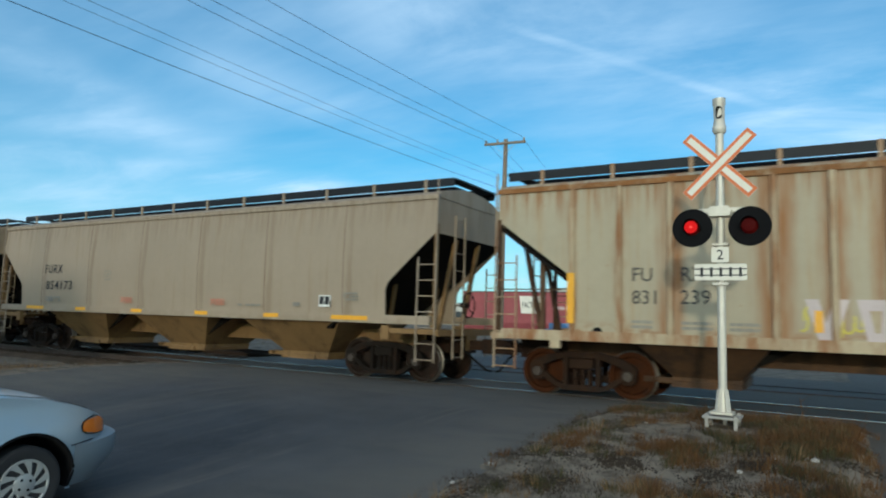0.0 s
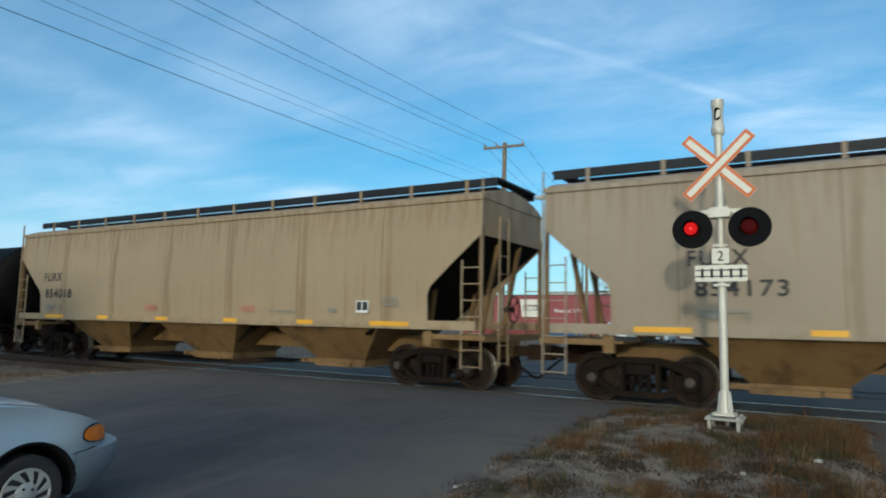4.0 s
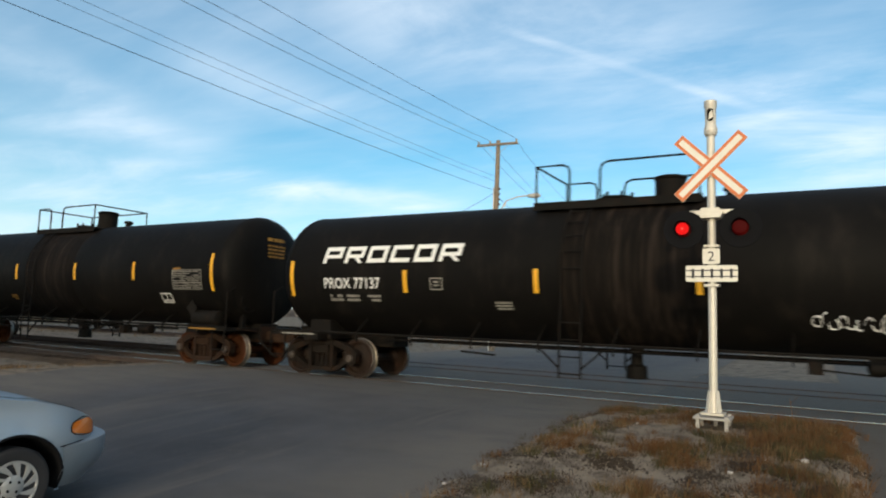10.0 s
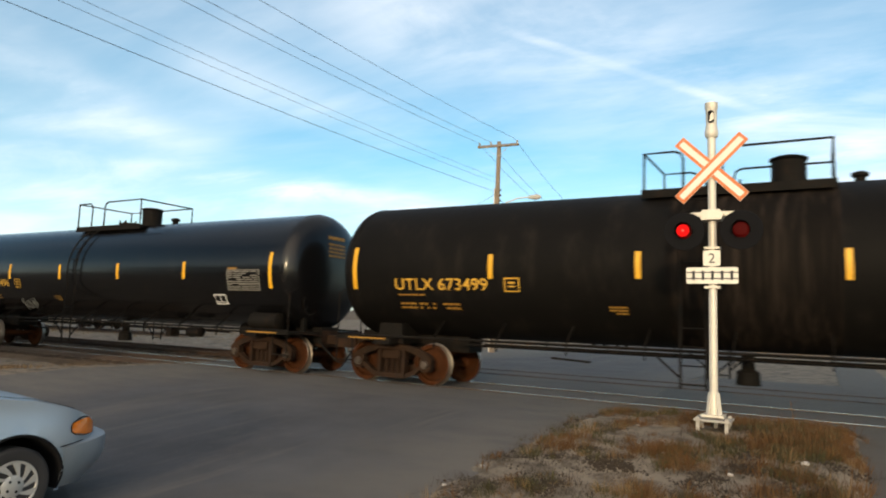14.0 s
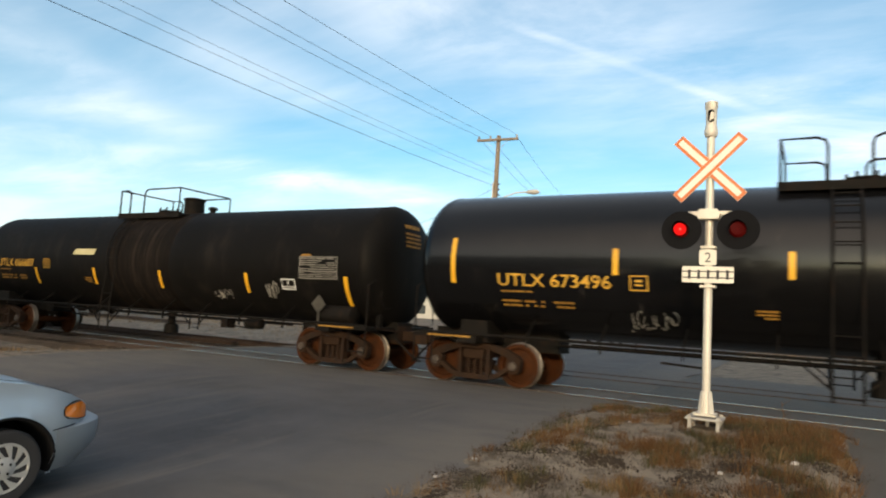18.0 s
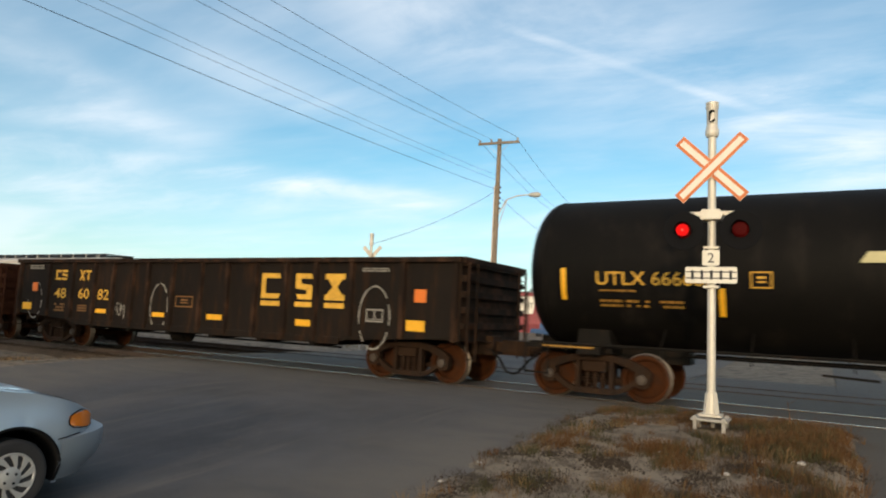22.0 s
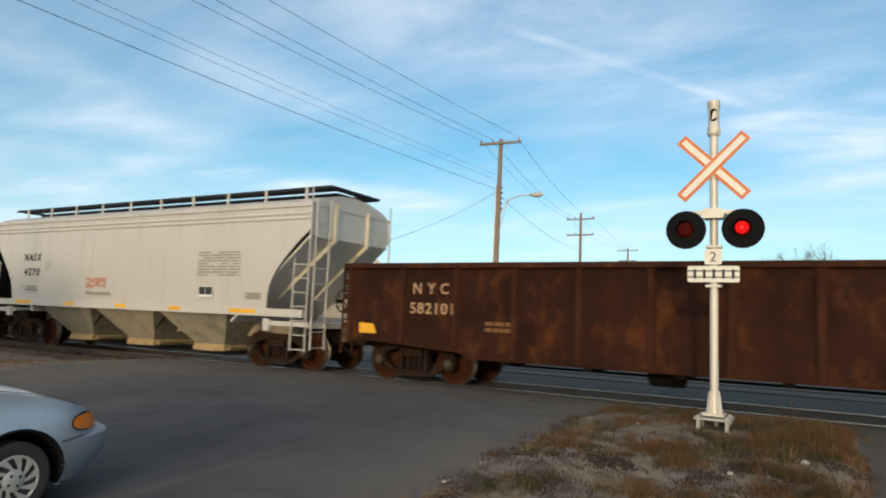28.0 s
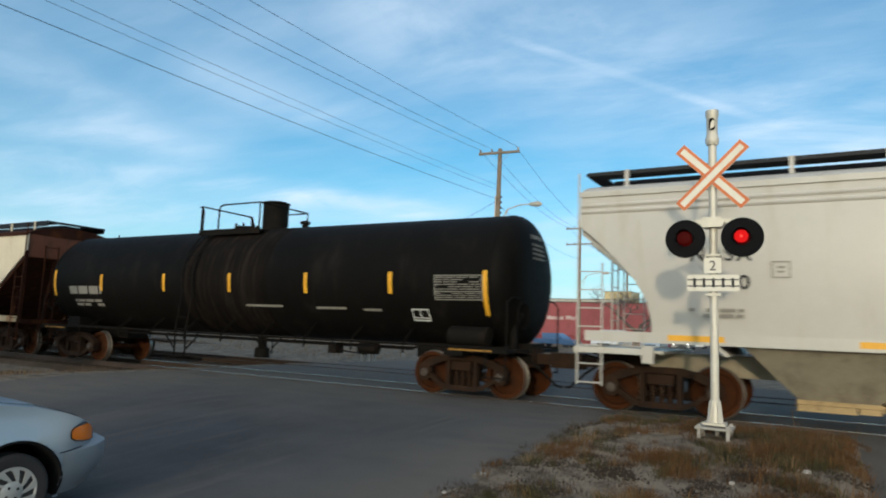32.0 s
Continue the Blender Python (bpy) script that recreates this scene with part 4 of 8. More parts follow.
        for s in (-1, 1):
            b = Build()
            b.slab((d * (hb - 0.03), s * 1.58, 1.2), (d * (hb - 0.03), s * 1.58, ztop + 0.2), 0.08, 0.07, (1, 0, 0))
            b.slab((d * (hb - 0.55), s * 0.55, 1.15), (d * (hb - 0.10), s * 0.55, ztop + 0.1), 0.09, 0.09, (0, 1, 0))
            b.slab((d * (hb - o["slope_run"] * 0.55), s * 0.95, 1.15), (d * (hb - o["slope_run"] * 0.5), s * 0.95, 2.2), 0.08, 0.08, (1, 0, 0))
            if "slope_ribs" not in o:
                part("end_post", b, M[o.get("brace", o["grime"])], car)
            b = Build()
            for x, top in ((hb + 0.02, zt + 0.02), (hb - 0.44, o.get("ladder_top", 2.75))):
                b.slab((d * x, s * 1.655, 0.50), (d * x, s * 1.655, top), 0.04, 0.025, (1, 0, 0))
            for k in range(7):
                b.tube([(d * (hb + 0.02), s * 1.655, 0.55 + 0.34 * k), (d * (hb - 0.44), s * 1.655, 0.55 + 0.34 * k)], 0.014, 6)
            part("ladder", b, lm, car, "narrow steel corner ladder")
            b = Build()
            ya, yb = o.get("end_ladder", (0.62, 1.06))
            high = o.get("end_ladder_top", ze - 0.35)
            for y in (ya, yb):
                b.slab((d * (hb + 0.14), s * y, 0.55), (d * (hb + 0.14), s * y, high), 0.035, 0.025, (0, 1, 0))
            for k in range(int((high - 0.6) / 0.38) + 1):
                b.tube([(d * (hb + 0.14), s * ya, 0.6 + 0.38 * k), (d * (hb + 0.14), s * yb, 0.6 + 0.38 * k)], 0.014, 6)
            if s * d < 0:
                part("end_ladder", b, lm, car)
        for y in o.get("slope_ribs", ()):  # stiffeners down the end sheet and on under the slope
            fall = (ztop - 1.15) / o["slope_run"]
            b = Build().box(*sorted((d * (hb + 0.05), d * (hb - 0.02))), y - 0.05, y + 0.05, ztop - 0.05, ze + 0.10)
            b.slab((d * (hb + 0.01), y, ztop - 0.06), (d * (hb - 1.75), y, ztop - 0.06 - 1.75 * fall), 0.10, 0.09, (0, 1, 0))
            part("slope_rib", b, M[o["brace"]], car, "cream-painted stiffening rib")
    b = hand_wheel(hb + 0.24, -0.55, 1.75)
    b.tube([(hb + 0.02, -0.55, 1.75), (hb + 0.25, -0.55, 1.75)], 0.05, 8)
    part("brake_wheel", b, M["under_black"], car)
    # hoppers and outlets
    part("centre_sill", Build().box(-hb - 0.05, hb + 0.05, -0.24, 0.24, 0.72, 1.12), grime, car)
    bays, half, low = o["bays"], o["bay_half"], o.get("bay_low", 0.42)
    for i in range(bays):
        xc = (i - (bays - 1) / 2) * o["bay_step"]
        wb = o.get("outlet_half", 0.62)
        v = [(xc - half, -1.53, zs + 0.03), (xc + half, -1.53, zs + 0.03), (xc + half, 1.53, zs + 0.03), (xc - half, 1.53, zs + 0.03),
             (xc - wb, -0.80, low), (xc + wb, -0.80, low), (xc + wb, 0.80, low), (xc - wb, 0.80, low)]
        b = Build().add(v, [(0, 1, 5, 4), (1, 2, 6, 5), (2, 3, 7, 6), (3, 0, 4, 7), (4, 5, 6, 7), (3, 2, 1, 0)])
        bay = part("hopper_bay", b, grime, car, "grimy sloping discharge hopper")
        gate = M[o["gate"]] if "gate" in o else grime
        b = Build().box(xc - wb - 0.03, xc + wb + 0.03, -0.83, 0.83, low - 0.07, low + 0.0)
        b.box(xc - wb - 0.02, xc + wb * 0.45, -0.86, 0.80, low - 0.18, low - 0.075)
        b.box(xc + wb * 0.45 + 0.03, xc + wb + 0.02, -0.84, 0.80, low - 0.165, low - 0.075)
        part("outlet_gate", b, gate, bay)
        g, e = o.get("gate_side", -1), o.get("gate_reach", 0.55)
        u0, u1 = sorted((xc + g * (wb + 0.035), xc + g * (wb + e)))
        b = Build().box(u0, u1, -0.80, -0.70, low - 0.12, low - 0.02).box(u0, u1, 0.70, 0.80, low - 0.12, low - 0.02)
        b.box(u0, u1, -0.70, 0.70, low - 0.09, low - 0.075)
        um = xc + g * (wb + e * 0.62)
        b.tube([(um, -0.95, low - 0.05), (um, 0.95, low - 0.05)], 0.035, 8)
        part("gate_rail", b, gate, bay, "sliding gate rails with a cross shaft")
    for i in range(bays - 1):  # a gusset each side of the gap between two hoppers
        ca, cb = (i - (bays - 1) / 2) * o["bay_step"], (i + 1 - (bays - 1) / 2) * o["bay_step"]
        for e, d in ((ca + half, 1), (cb - half, -1)):
            for y in (-1.02, 0.98):
                part("gusset", Build().prism([(e - d * 0.05, zs + 0.02), (e + d * min(0.42, (cb - ca) / 2 - half), zs + 0.02), (e - d * (half - wb) * 0.62, zs - (zs - low) * 0.62)], y, y + 0.04), M["under_black"], car)
    for x, w in o["tape"]:
        for s in (-1, 1):
            part("reflector", Build().box(x - w / 2, x + w / 2, *sorted((s * 1.667, s * 1.655)), zs + 0.055, zs + 0.155), M["yellow"], car, "yellow reflective tape")
    add_trucks(car, o["half_tc"], o.get("truck", "dark"))
    add_couplers(car, hb - 0.1, o["pull"], M["truck"])
    return car


def tank(label, x0, o):
    """A tank wagon on stub sills."""
    car = thing("tank_wagon", label, "freight wagon", group="wagons of the freight train")
    TRAIN.append((car, x0))
    R, zc, hl = o["R"], o["zc"], o["hl"]
    head = [(hl + 0.52 * math.sin(a), R * math.cos(a) ** 0.58 if math.cos(a) > 0 else 0) for a in (k * math.pi / 2 / 12 for k in range(12))] + [(hl + 0.525, 0.02)]
    xs = [-hl + 2 * hl * i / 30 for i in range(31)]
    prof = [(-a, r) for a, r in reversed(head[1:])] + [(x, R) for x in xs] + head[1:]
    me = Build().spin(prof, (0, 0, zc), "x", 56).mesh("tank_shell", M[o["paint"]], 40)
    me.materials.append(M["tank_band"])
    lo, hi = o.get("band", (-1.3, 1.4))
    for p in me.polygons:
        if lo < p.center.x < hi:
            p.material_index = 1
    part("tank_shell", me, None, car)
    for x in (-hl, hl):
        part("head_seam", Build().spin([(x - 0.03, R - 0.004), (x - 0.02, R + 0.008), (x + 0.02, R + 0.008), (x + 0.03, R - 0.004)], (0, 0, zc), "x", 56), M[o["paint"]], car)

    def wrap(x, y, z):
        """Onto the near side of the shell: z is the height."""
        a = max(-0.97, min(0.97, (z - zc) / R))
        d = -1.67 - y
        return (x, -(R + 0.006 + d) * math.sqrt(1 - a * a), z)

    for x, z0, z1 in o["strips"]:
        x = max(-hl + 0.06, min(hl - 0.06, x))
        b = Build()
        n = 5
        for i in range(n):
            a, c = z0 + (z1 - z0) * i / n, z0 + (z1 - z0) * (i + 1) / n
            b.slab(wrap(x, -1.67, a), wrap(x, -1.67, c), 0.10, 0.006, (0, -1, 0))
        part("reflector", b, M["yellow"], car, "yellow reflective strip")
        b2 = shifted(b, lambda u, v, w: (u, -v, w))
        part("reflector", b2, M["yellow"], car, "yellow reflective strip")
    top = zc + R
    # top platform, railing, manway and valves
    L0, L1, R0, R1, hi = o["rail"]
    hx, hh = o["house"]
    b = Build()
    for y in (-0.95, 0.55):
        b.box(L0 - 0.05, R1 + 0.05, y, y + 0.40, top - 0.16, top - 0.12)
    for y in (-0.97, 0.94):
        b.box(L0 - 0.05, R1 + 0.05, y, y + 0.03, top - 0.24, top - 0.08)
    plat = part("top_platform", b, M["under_black"], car, "black steel top platform")
    zb = top - 0.2
    for y in (-0.95, 0.95):
        part("railing", Build().tube([(L0, y, zb), (L0, y, hi), (L1 - 0.16, y, hi), (L1 - 0.04, y, hi - 0.05), (L1, y, hi - 0.16), (L1, y, zb)], 0.024, 8), M["under_black"], plat, "black pipe guard railing")
        part("railing", Build().tube([(R0, y, zb), (R0, y, hi - 0.16), (R0 + 0.04, y, hi - 0.05), (R0 + 0.16, y, hi), (R1, y, hi), (R1, y, zb)], 0.024, 8), M["under_black"], plat, "black pipe guard railing")
    for x in (L0, R1):
        part("end_rail", Build().tube([(x, -0.95, hi), (x, 0.95, hi)], 0.022, 8), M["under_black"], plat)
    hr = o.get("house_r", 0.30)
    part("valve_housing", Build().spin([(0, hr), (hh - 0.03, hr), (hh, hr + 0.03), (hh + 0.03, hr + 0.03), (hh + 0.06, hr - 0.05), (hh + 0.07, 0.05)], (hx, 0, top - 0.06), "z", 24), M["under_black"], car, "black cylindrical valve housing")
    mx_ = o.get("manway", hx - 1.1)
    cover = part("manway_cover", Build().spin([(0, 0.30), (0.08, 0.30), (0.10, 0.34), (0.14, 0.34), (0.16, 0.22), (0.18, 0.05)], (mx_, 0, top - 0.03), "z", 20), M["under_black"], car)
    for k in range(6):
        a = k * math.pi / 3
        part("hold_down_bolt", Build().tube([(mx_ + 0.30 * math.cos(a), 0.30 * math.sin(a), top + 0.05), (mx_ + 0.30 * math.cos(a), 0.30 * math.sin(a), top + 0.20)], 0.03, 6), M["under_black"], cover)
    part("safety_valve", Build().spin([(0, 0.09), (0.12, 0.09), (0.14, 0.14), (0.20, 0.14), (0.23, 0.06)], (o.get("valve", R1 + 0.38), 0, top - 0.03), "z", 14), M["under_black"], car)
    # side ladders over the shell
    LX = L1 + 0.06
    for s in (-1, 1):
        b = Build()
        for x in (LX, LX + 0.42):
            pts = [(x, s * 1.62, 0.42), (x, s * 1.64, 1.2)] + [(x, s * (R + 0.09) * math.cos(a), zc + (R + 0.09) * math.sin(a)) for a in (radians(q) for q in range(-15, 66, 10))]
            b.tube(pts, 0.022, 6)
        for k in range(4):
            b.tube([(LX, s * 1.63, 0.50 + 0.32 * k), (LX + 0.42, s * 1.63, 0.50 + 0.32 * k)], 0.014, 6)
        for q in range(0, 66, 12):
            a = radians(q)
            p = (s * (R + 0.09) * math.cos(a), zc + (R + 0.09) * math.sin(a))
            b.tube([(LX, *p), (LX + 0.42, *p)], 0.014, 6)
        b.slab((LX - 0.4, s * 1.60, 0.95), (LX, s * 1.62, 0.60), 0.03, 0.03)
        b.slab((LX + 0.82, s * 1.60, 0.95), (LX + 0.42, s * 1.62, 0.60), 0.03, 0.03)
        part("ladder", b, M["under_black"], car, "black pipe side ladder")
        # side rail under the tank, hung on brackets
        b = Build().tube([(-o["half_tc"] - 1.2, s * 1.42, 1.06), (o["half_tc"] + 1.2, s * 1.42, 1.06)], 0.028, 8)
        for i in range(9):
            x = -o["half_tc"] + 1.3 + i * (2 * o["half_tc"] - 2.6) / 8
            b.slab((x, s * 1.42, 0.86), (x, s * 1.42, 1.12), 0.05, 0.02, (1, 0, 0))
            b.slab((x, s * 1.42, 1.08), (x, s * 0.95, 1.45), 0.05, 0.02, (1, 0, 0))
        part("side_rail", b, M["under_black"], car)
    b = Build().spin([(0, 0.22), (0.25, 0.20), (0.30, 0.12), (0.52, 0.11), (0.54, 0.15), (0.60, 0.15)], (0.1, 0, zc - R - 0.62), "z", 16)
    part("bottom_outlet", b, M["under_black"], car)
    b = Build().tube([(-5.6, -0.5, 0.92), (5.4, -0.5, 0.92)], 0.03, 6).tube([(-5.6, 0.45, 0.92), (5.4, 0.45, 0.92)], 0.025, 6)
    b.spin([(-0.30, 0.06), (-0.26, 0.13), (0.26, 0.13), (0.30, 0.06)], (4.3, -0.75, 0.88), "x", 16)
    b.box(3.15, 3.38, -0.85, -0.55, 0.72, 0.98).slab((3.3, -0.7, 0.80), (4.2, -0.7, 0.74), 0.03, 0.03).slab((-3.4, -1.0, 0.78), (-2.6, -1.0, 0.74), 0.05, 0.04)
    part("brake_gear", b, M["under_black"], car)
    for d in (-1, 1):
        tc = o["half_tc"]
        b = Build().box(*sorted((d * (tc - 1.6), d * (o["pull"] - 0.65))), -0.33, 0.33, 0.74, 1.16)
        b.prism([(d * (tc - 0.35), 0.90), (d * (tc + 0.35), 0.90), (d * (tc + 0.30), 1.35), (d * (tc - 0.30), 1.35)], -1.15, 1.15)
        b.box(*sorted((d * (tc - 0.22), d * (tc + 0.22))), -1.50, 1.50, 0.88, 1.02)
        b.box(*sorted((d * (tc + 0.3), d * (o["pull"] - 0.72))), -1.50, 1.50, 0.96, 1.04)
        part("stub_sill", b, M["under_black"], car)
        for s in (-1, 1):
            b = Build()
            xe = o["pull"] - 0.75
            for x in (xe, xe - 0.45):
                b.tube([(d * x, s * 1.50, 0.45), (d * x, s * 1.50, 1.05)], 0.018, 6)
            b.tube([(d * xe, s * 1.50, 0.48), (d * (xe - 0.45), s * 1.50, 0.48)], 0.018, 6)
            b.tube([(d * xe, s * 1.48, 1.0), (d * xe, s * 1.48, 2.0), (d * xe, s * 1.2, 2.12), (d * xe, s * 0.3, 2.12)], 0.018, 6)
            part("grab_iron", b, M["under_black"], car)
        part("walk_tape", Build().box(*sorted((d * (tc - 0.1), d * (tc + 0.9))), -1.512, -1.498, 0.985, 1.02), M[o.get("tape", "small_amber")], car, "yellow tape on the end walkway")
    b = Build().spin([(-0.50, 0.10), (-0.45, 0.22), (0.45, 0.22), (0.50, 0.10)], (o["half_tc"] + 0.2, -1.12, 1.27), "x", 18)
    part("air_reservoir", b, M["under_black"], car)
    b = hand_wheel(o["pull"] - 0.70, -0.75, 1.75)
    b.tube([(o["pull"] - 1.1, -0.75, 1.75), (o["pull"] - 0.68, -0.75, 1.75)], 0.04, 8)
    b.slab((o["pull"] - 0.9, -0.75, 1.0), (o["pull"] - 0.9, -0.75, 1.9), 0.12, 0.12, (1, 0, 0))
    part("brake_wheel", b, M["under_black"], car)
    add_trucks(car, o["half_tc"], o.get("truck", "rusty"))
    add_couplers(car, o["pull"] - 0.75, o["pull"], M["truck"])
    return car, wrap


def gondola(label, x0, o):
    """An open gondola wagon with ribbed sides."""
    car = thing("gondola_wagon", label, "freight wagon", group="wagons of the freight train")
    TRAIN.append((car, x0))
    hb, z0, z1, paint, rib = o["hb"], o["z0"], o["z1"], M[o["paint"]], M[o["rib"]]
    dip = o.get("dip", 0.12)
    for s in (-1, 1):
        low = [(-hb, z0 + 0.30), (-hb + 2.9, z0 + 0.12), (-hb + 3.4, z0), (hb - 3.4, z0), (hb - 2.9, z0 + 0.12), (hb, z0 + 0.30)]
        b = Build().prism(low + [(hb, z1 - 0.1), (-hb, z1 - 0.1)], *sorted((s * 1.585, s * 1.555)))
        part("side_sheet", b, paint, car)
        n = o["ribs"]
        for x in [-hb + 0.12] + list(o.get("rib_x") or [-hb + o["first"] + (2 * hb - 2 * o["first"]) * i / n for i in range(n + 1)]) + [hb - 0.12]:
            zb = z0 + 0.05 if abs(x) < hb - 3.2 else z0 + 0.22
            b = Build().prism([(x - 0.085, s * 1.585), (x - 0.05, s * 1.665), (x + 0.05, s * 1.665), (x + 0.085, s * 1.585)], zb, z1 - 0.09, "z")
            part("side_post", b, rib, car)
        b = Build().box(-hb - 0.03, hb + 0.03, *sorted((s * 1.69, s * 1.53)), z1 - 0.11, z1)
        part("top_chord", b, rib, car, "heavy top rim")
        low2 = [(-hb + 3.1, z0 + 0.005), (hb - 3.1, z0 + 0.005), (hb - 3.1, z0 + 0.16), (-hb + 3.1, z0 + 0.16)]
        part("side_sill", Build().prism(low2, *sorted((s * 1.625, s * 1.586))), paint, car)
    for d in (-1, 1):
        wall = part("end_wall", Build().box(*sorted((d * hb, d * (hb - 0.05))), -1.58, 1.58, z0 + 0.25, z1 - 0.03), rib, car)
        for k in range(5):
            zz = z0 + 0.5 + k * 0.33
            part("end_rib", Build().box(*sorted((d * hb, d * (hb + 0.10))), -1.55, 1.55, zz, zz + 0.13), rib, wall)
        part("end_rim", Build().box(*sorted((d * (hb - 0.05), d * (hb + 0.12))), -1.62, 1.62, z1 - 0.12, z1 + 0.004), rib, wall)
        for s in (-1, 1):
            b = Build()
            for y in (1.12, 1.52):
                b.slab((d * (hb + 0.15), s * y, 0.55), (d * (hb + 0.15), s * y, z1 - 0.1), 0.04, 0.03, (0, 1, 0))
            for k in range(6):
                b.tube([(d * (hb + 0.15), s * 1.12, 0.6 + 0.36 * k), (d * (hb + 0.15), s * 1.52, 0.6 + 0.36 * k)], 0.015, 6)
            part("ladder", b, rib, car)
    part("floor", Build().box(-hb, hb, -1.56, 1.56, z0 + 0.25, z0 + 0.33), paint, car)
    part("centre_sill", Build().box(-hb - 0.05, hb + 0.05, -0.3, 0.3, 0.68, z0 + 0.28), M["under_black"], car)
    for i in range(6):
        x = -hb + 4 + i * (2 * hb - 8) / 5
        part("cross_bearer", Build().box(x - 0.08, x + 0.08, -1.5, 1.5, z0 - 0.08, z0 + 0.25), M["under_black"], car)
    b = Build()
    b.spin([(-0.35, 0.10), (-0.30, 0.20), (0.30, 0.20), (0.35, 0.10)], (-1.2, -0.7, z0 - 0.1), "x", 14)
    b.tube([(-4.5, -0.6, z0 - 0.12), (4.5, -0.6, z0 - 0.12)], 0.03, 6)
    part("brake_gear", b, M["under_black"], car)
    if o.get("load"):
        rnd = random.Random(14)
        heap = Build()
        for k in range(90):
            x, y, r = rnd.uniform(-hb + 0.7, hb - 0.7), rnd.uniform(-1.25, 1.25), rnd.uniform(0.15, 0.45)
            p = Vector((x, y, z1 - 0.30 + rnd.uniform(-0.15, 0.12)))
            heap.slab(p, p + Vector((rnd.uniform(-1, 1), rnd.uniform(-1, 1), rnd.uniform(-0.25, 0.35))) * r * 2, r * 0.7, 0.05, (rnd.uniform(-1, 1), rnd.uniform(-1, 1), 1))
        heap.box(-hb + 0.1, hb - 0.1, -1.5, 1.5, z1 - 0.62, z1 - 0.36)
        part("scrap_load", heap, M["scrap"], car, "pale scrap metal load below the rim")
    add_trucks(car, o["half_tc"], "rusty")
    add_couplers(car, hb + 0.05, o["pull"], M["truck"])
    return car

SMOOTH_CUT = [(0.0, 4.07), (0.0, 3.30), (1.22, 2.22), (1.30, 2.05), (1.30, 1.4)]
H_SMOOTH = dict(hb=8.77, eave=4.07, sill=1.29, paint="hopper_tan", grime="hopper_grime", cut=SMOOTH_CUT, slope_run=3.0, slope_top=3.28, bays=3, bay_step=4.5, bay_half=1.62, outlet_half=0.74, bay_low=0.50, half_tc=7.1, pull=9.48,
                tape=((-6.55, 1.0), (-4.0, 0.52), (-1.25, 0.50), (1.5, 0.50), (4.05, 0.5), (6.5, 1.05)), panels=7)
H_RIBBED = dict(H_SMOOTH, hb=8.8, eave=4.05, paint="hopper_old", bulge=0.0, sill=1.10, chord="rust_top", roof="hopper_old",
                ribs=(-7.22, -6.32, -5.41, -3.75, -2.91, -2.15, -1.25, -0.35, 0.55, 1.45, 2.35, 3.75, 5.41, 6.32, 7.22),
                cut=[(0.0, 4.05), (0.0, 3.45), (1.46, 2.38), (1.52, 2.3), (1.52, 1.3)], pull=9.4, truck="rusty", half_tc=7.2, tape=(), grime="rust_grime", end_frame=((0.86, 0.07),), ladder="rust_streaks", frame="rust_streaks", sill_paint="rust_streaks", bays=3, bay_step=4.95, bay_half=1.12, outlet_half=0.58)
ROUND_CUT = [(0.0, 4.06), (0.0, 3.45), (0.35, 3.15), (0.75, 2.75), (1.05, 2.40), (1.25, 2.05), (1.32, 1.7), (1.32, 1.35)]
H_WHITE = dict(hb=7.12, eave=4.06, sill=1.31, board_edge=0.07, paint="hopper_white", grime="white_grime", gate="tan_gate", gate_side=1, gate_reach=0.22, cut=ROUND_CUT, slope_run=2.6, slope_top=3.3, slope="hopper_white", bays=3, bay_step=2.96, bay_half=1.38, bay_low=0.46, outlet_half=0.58,
               half_tc=5.75, pull=7.8, rise=0.40, beads=(3.72, 3.84), brace="cream_post", slope_ribs=(-0.72, 0.62), end_ladder=(1.10, 1.60), end_ladder_top=4.20, ladder="hopper_white", frame="hopper_white", truck="rusty", panels=5, post_step=1.42, seam="hopper_white",
               tape=((-5.05, 0.92), (-2.43, 0.47), (0.08, 0.47), (2.45, 0.47), (5.0, 0.95)), bulge=0.08)
H_RUST = dict(H_RIBBED, end_frame=(), end_paint="rust_end", paint="cream_post", grime="gon_rust", slope="gon_rust_rib", frame="gon_rust", ladder="gon_rust_rib", chord="gon_rust_rib", ribs=(), roof="gon_rust")

ribbed = hopper("aged grey ribbed covered hopper wagon streaked with rust", 3.62, H_RIBBED)
smooth1 = hopper("beige-grey smooth-sided covered hopper wagon with grimy hoppers", -15.4, H_SMOOTH)
smooth2 = hopper("dun-beige smooth-sided covered hopper wagon streaked with brown grime", -34.32, dict(H_SMOOTH, half_tc=7.3, paint="hopper_dun"))
T_BASE = dict(rail=(-1.60, -0.88, -0.20, 1.56, 4.78), house=(0.84, 0.56), valve=1.97, manway=-0.3, R=1.545, zc=2.61, hl=8.12, half_tc=7.2, pull=9.2, paint="tank_black",
              strips=[(-8.0, 2.1, 3.05), (-4.55, 2.33, 2.83), (-1.57, 2.33, 2.83), (1.72, 2.31, 2.81), (4.6, 2.31, 2.81), (7.85, 2.0, 3.0)])
tank1, wrap1 = tank("matte black tank wagon with white lettering and graffiti", -53.2, dict(T_BASE, rail=(-1.75, -1.03, -0.40, 1.47, 4.68), house=(0.77, 0.48), valve=1.9, R=1.50, zc=2.50, hl=7.95, truck="dark", tape="dim_white",
                    strips=[(-8.0, 1.9, 2.75), (-4.6, 2.01, 2.5), (-1.52, 2.02, 2.5), (1.53, 2.02, 2.5), (4.63, 2.01, 2.49), (7.9, 2.1, 2.98)]))
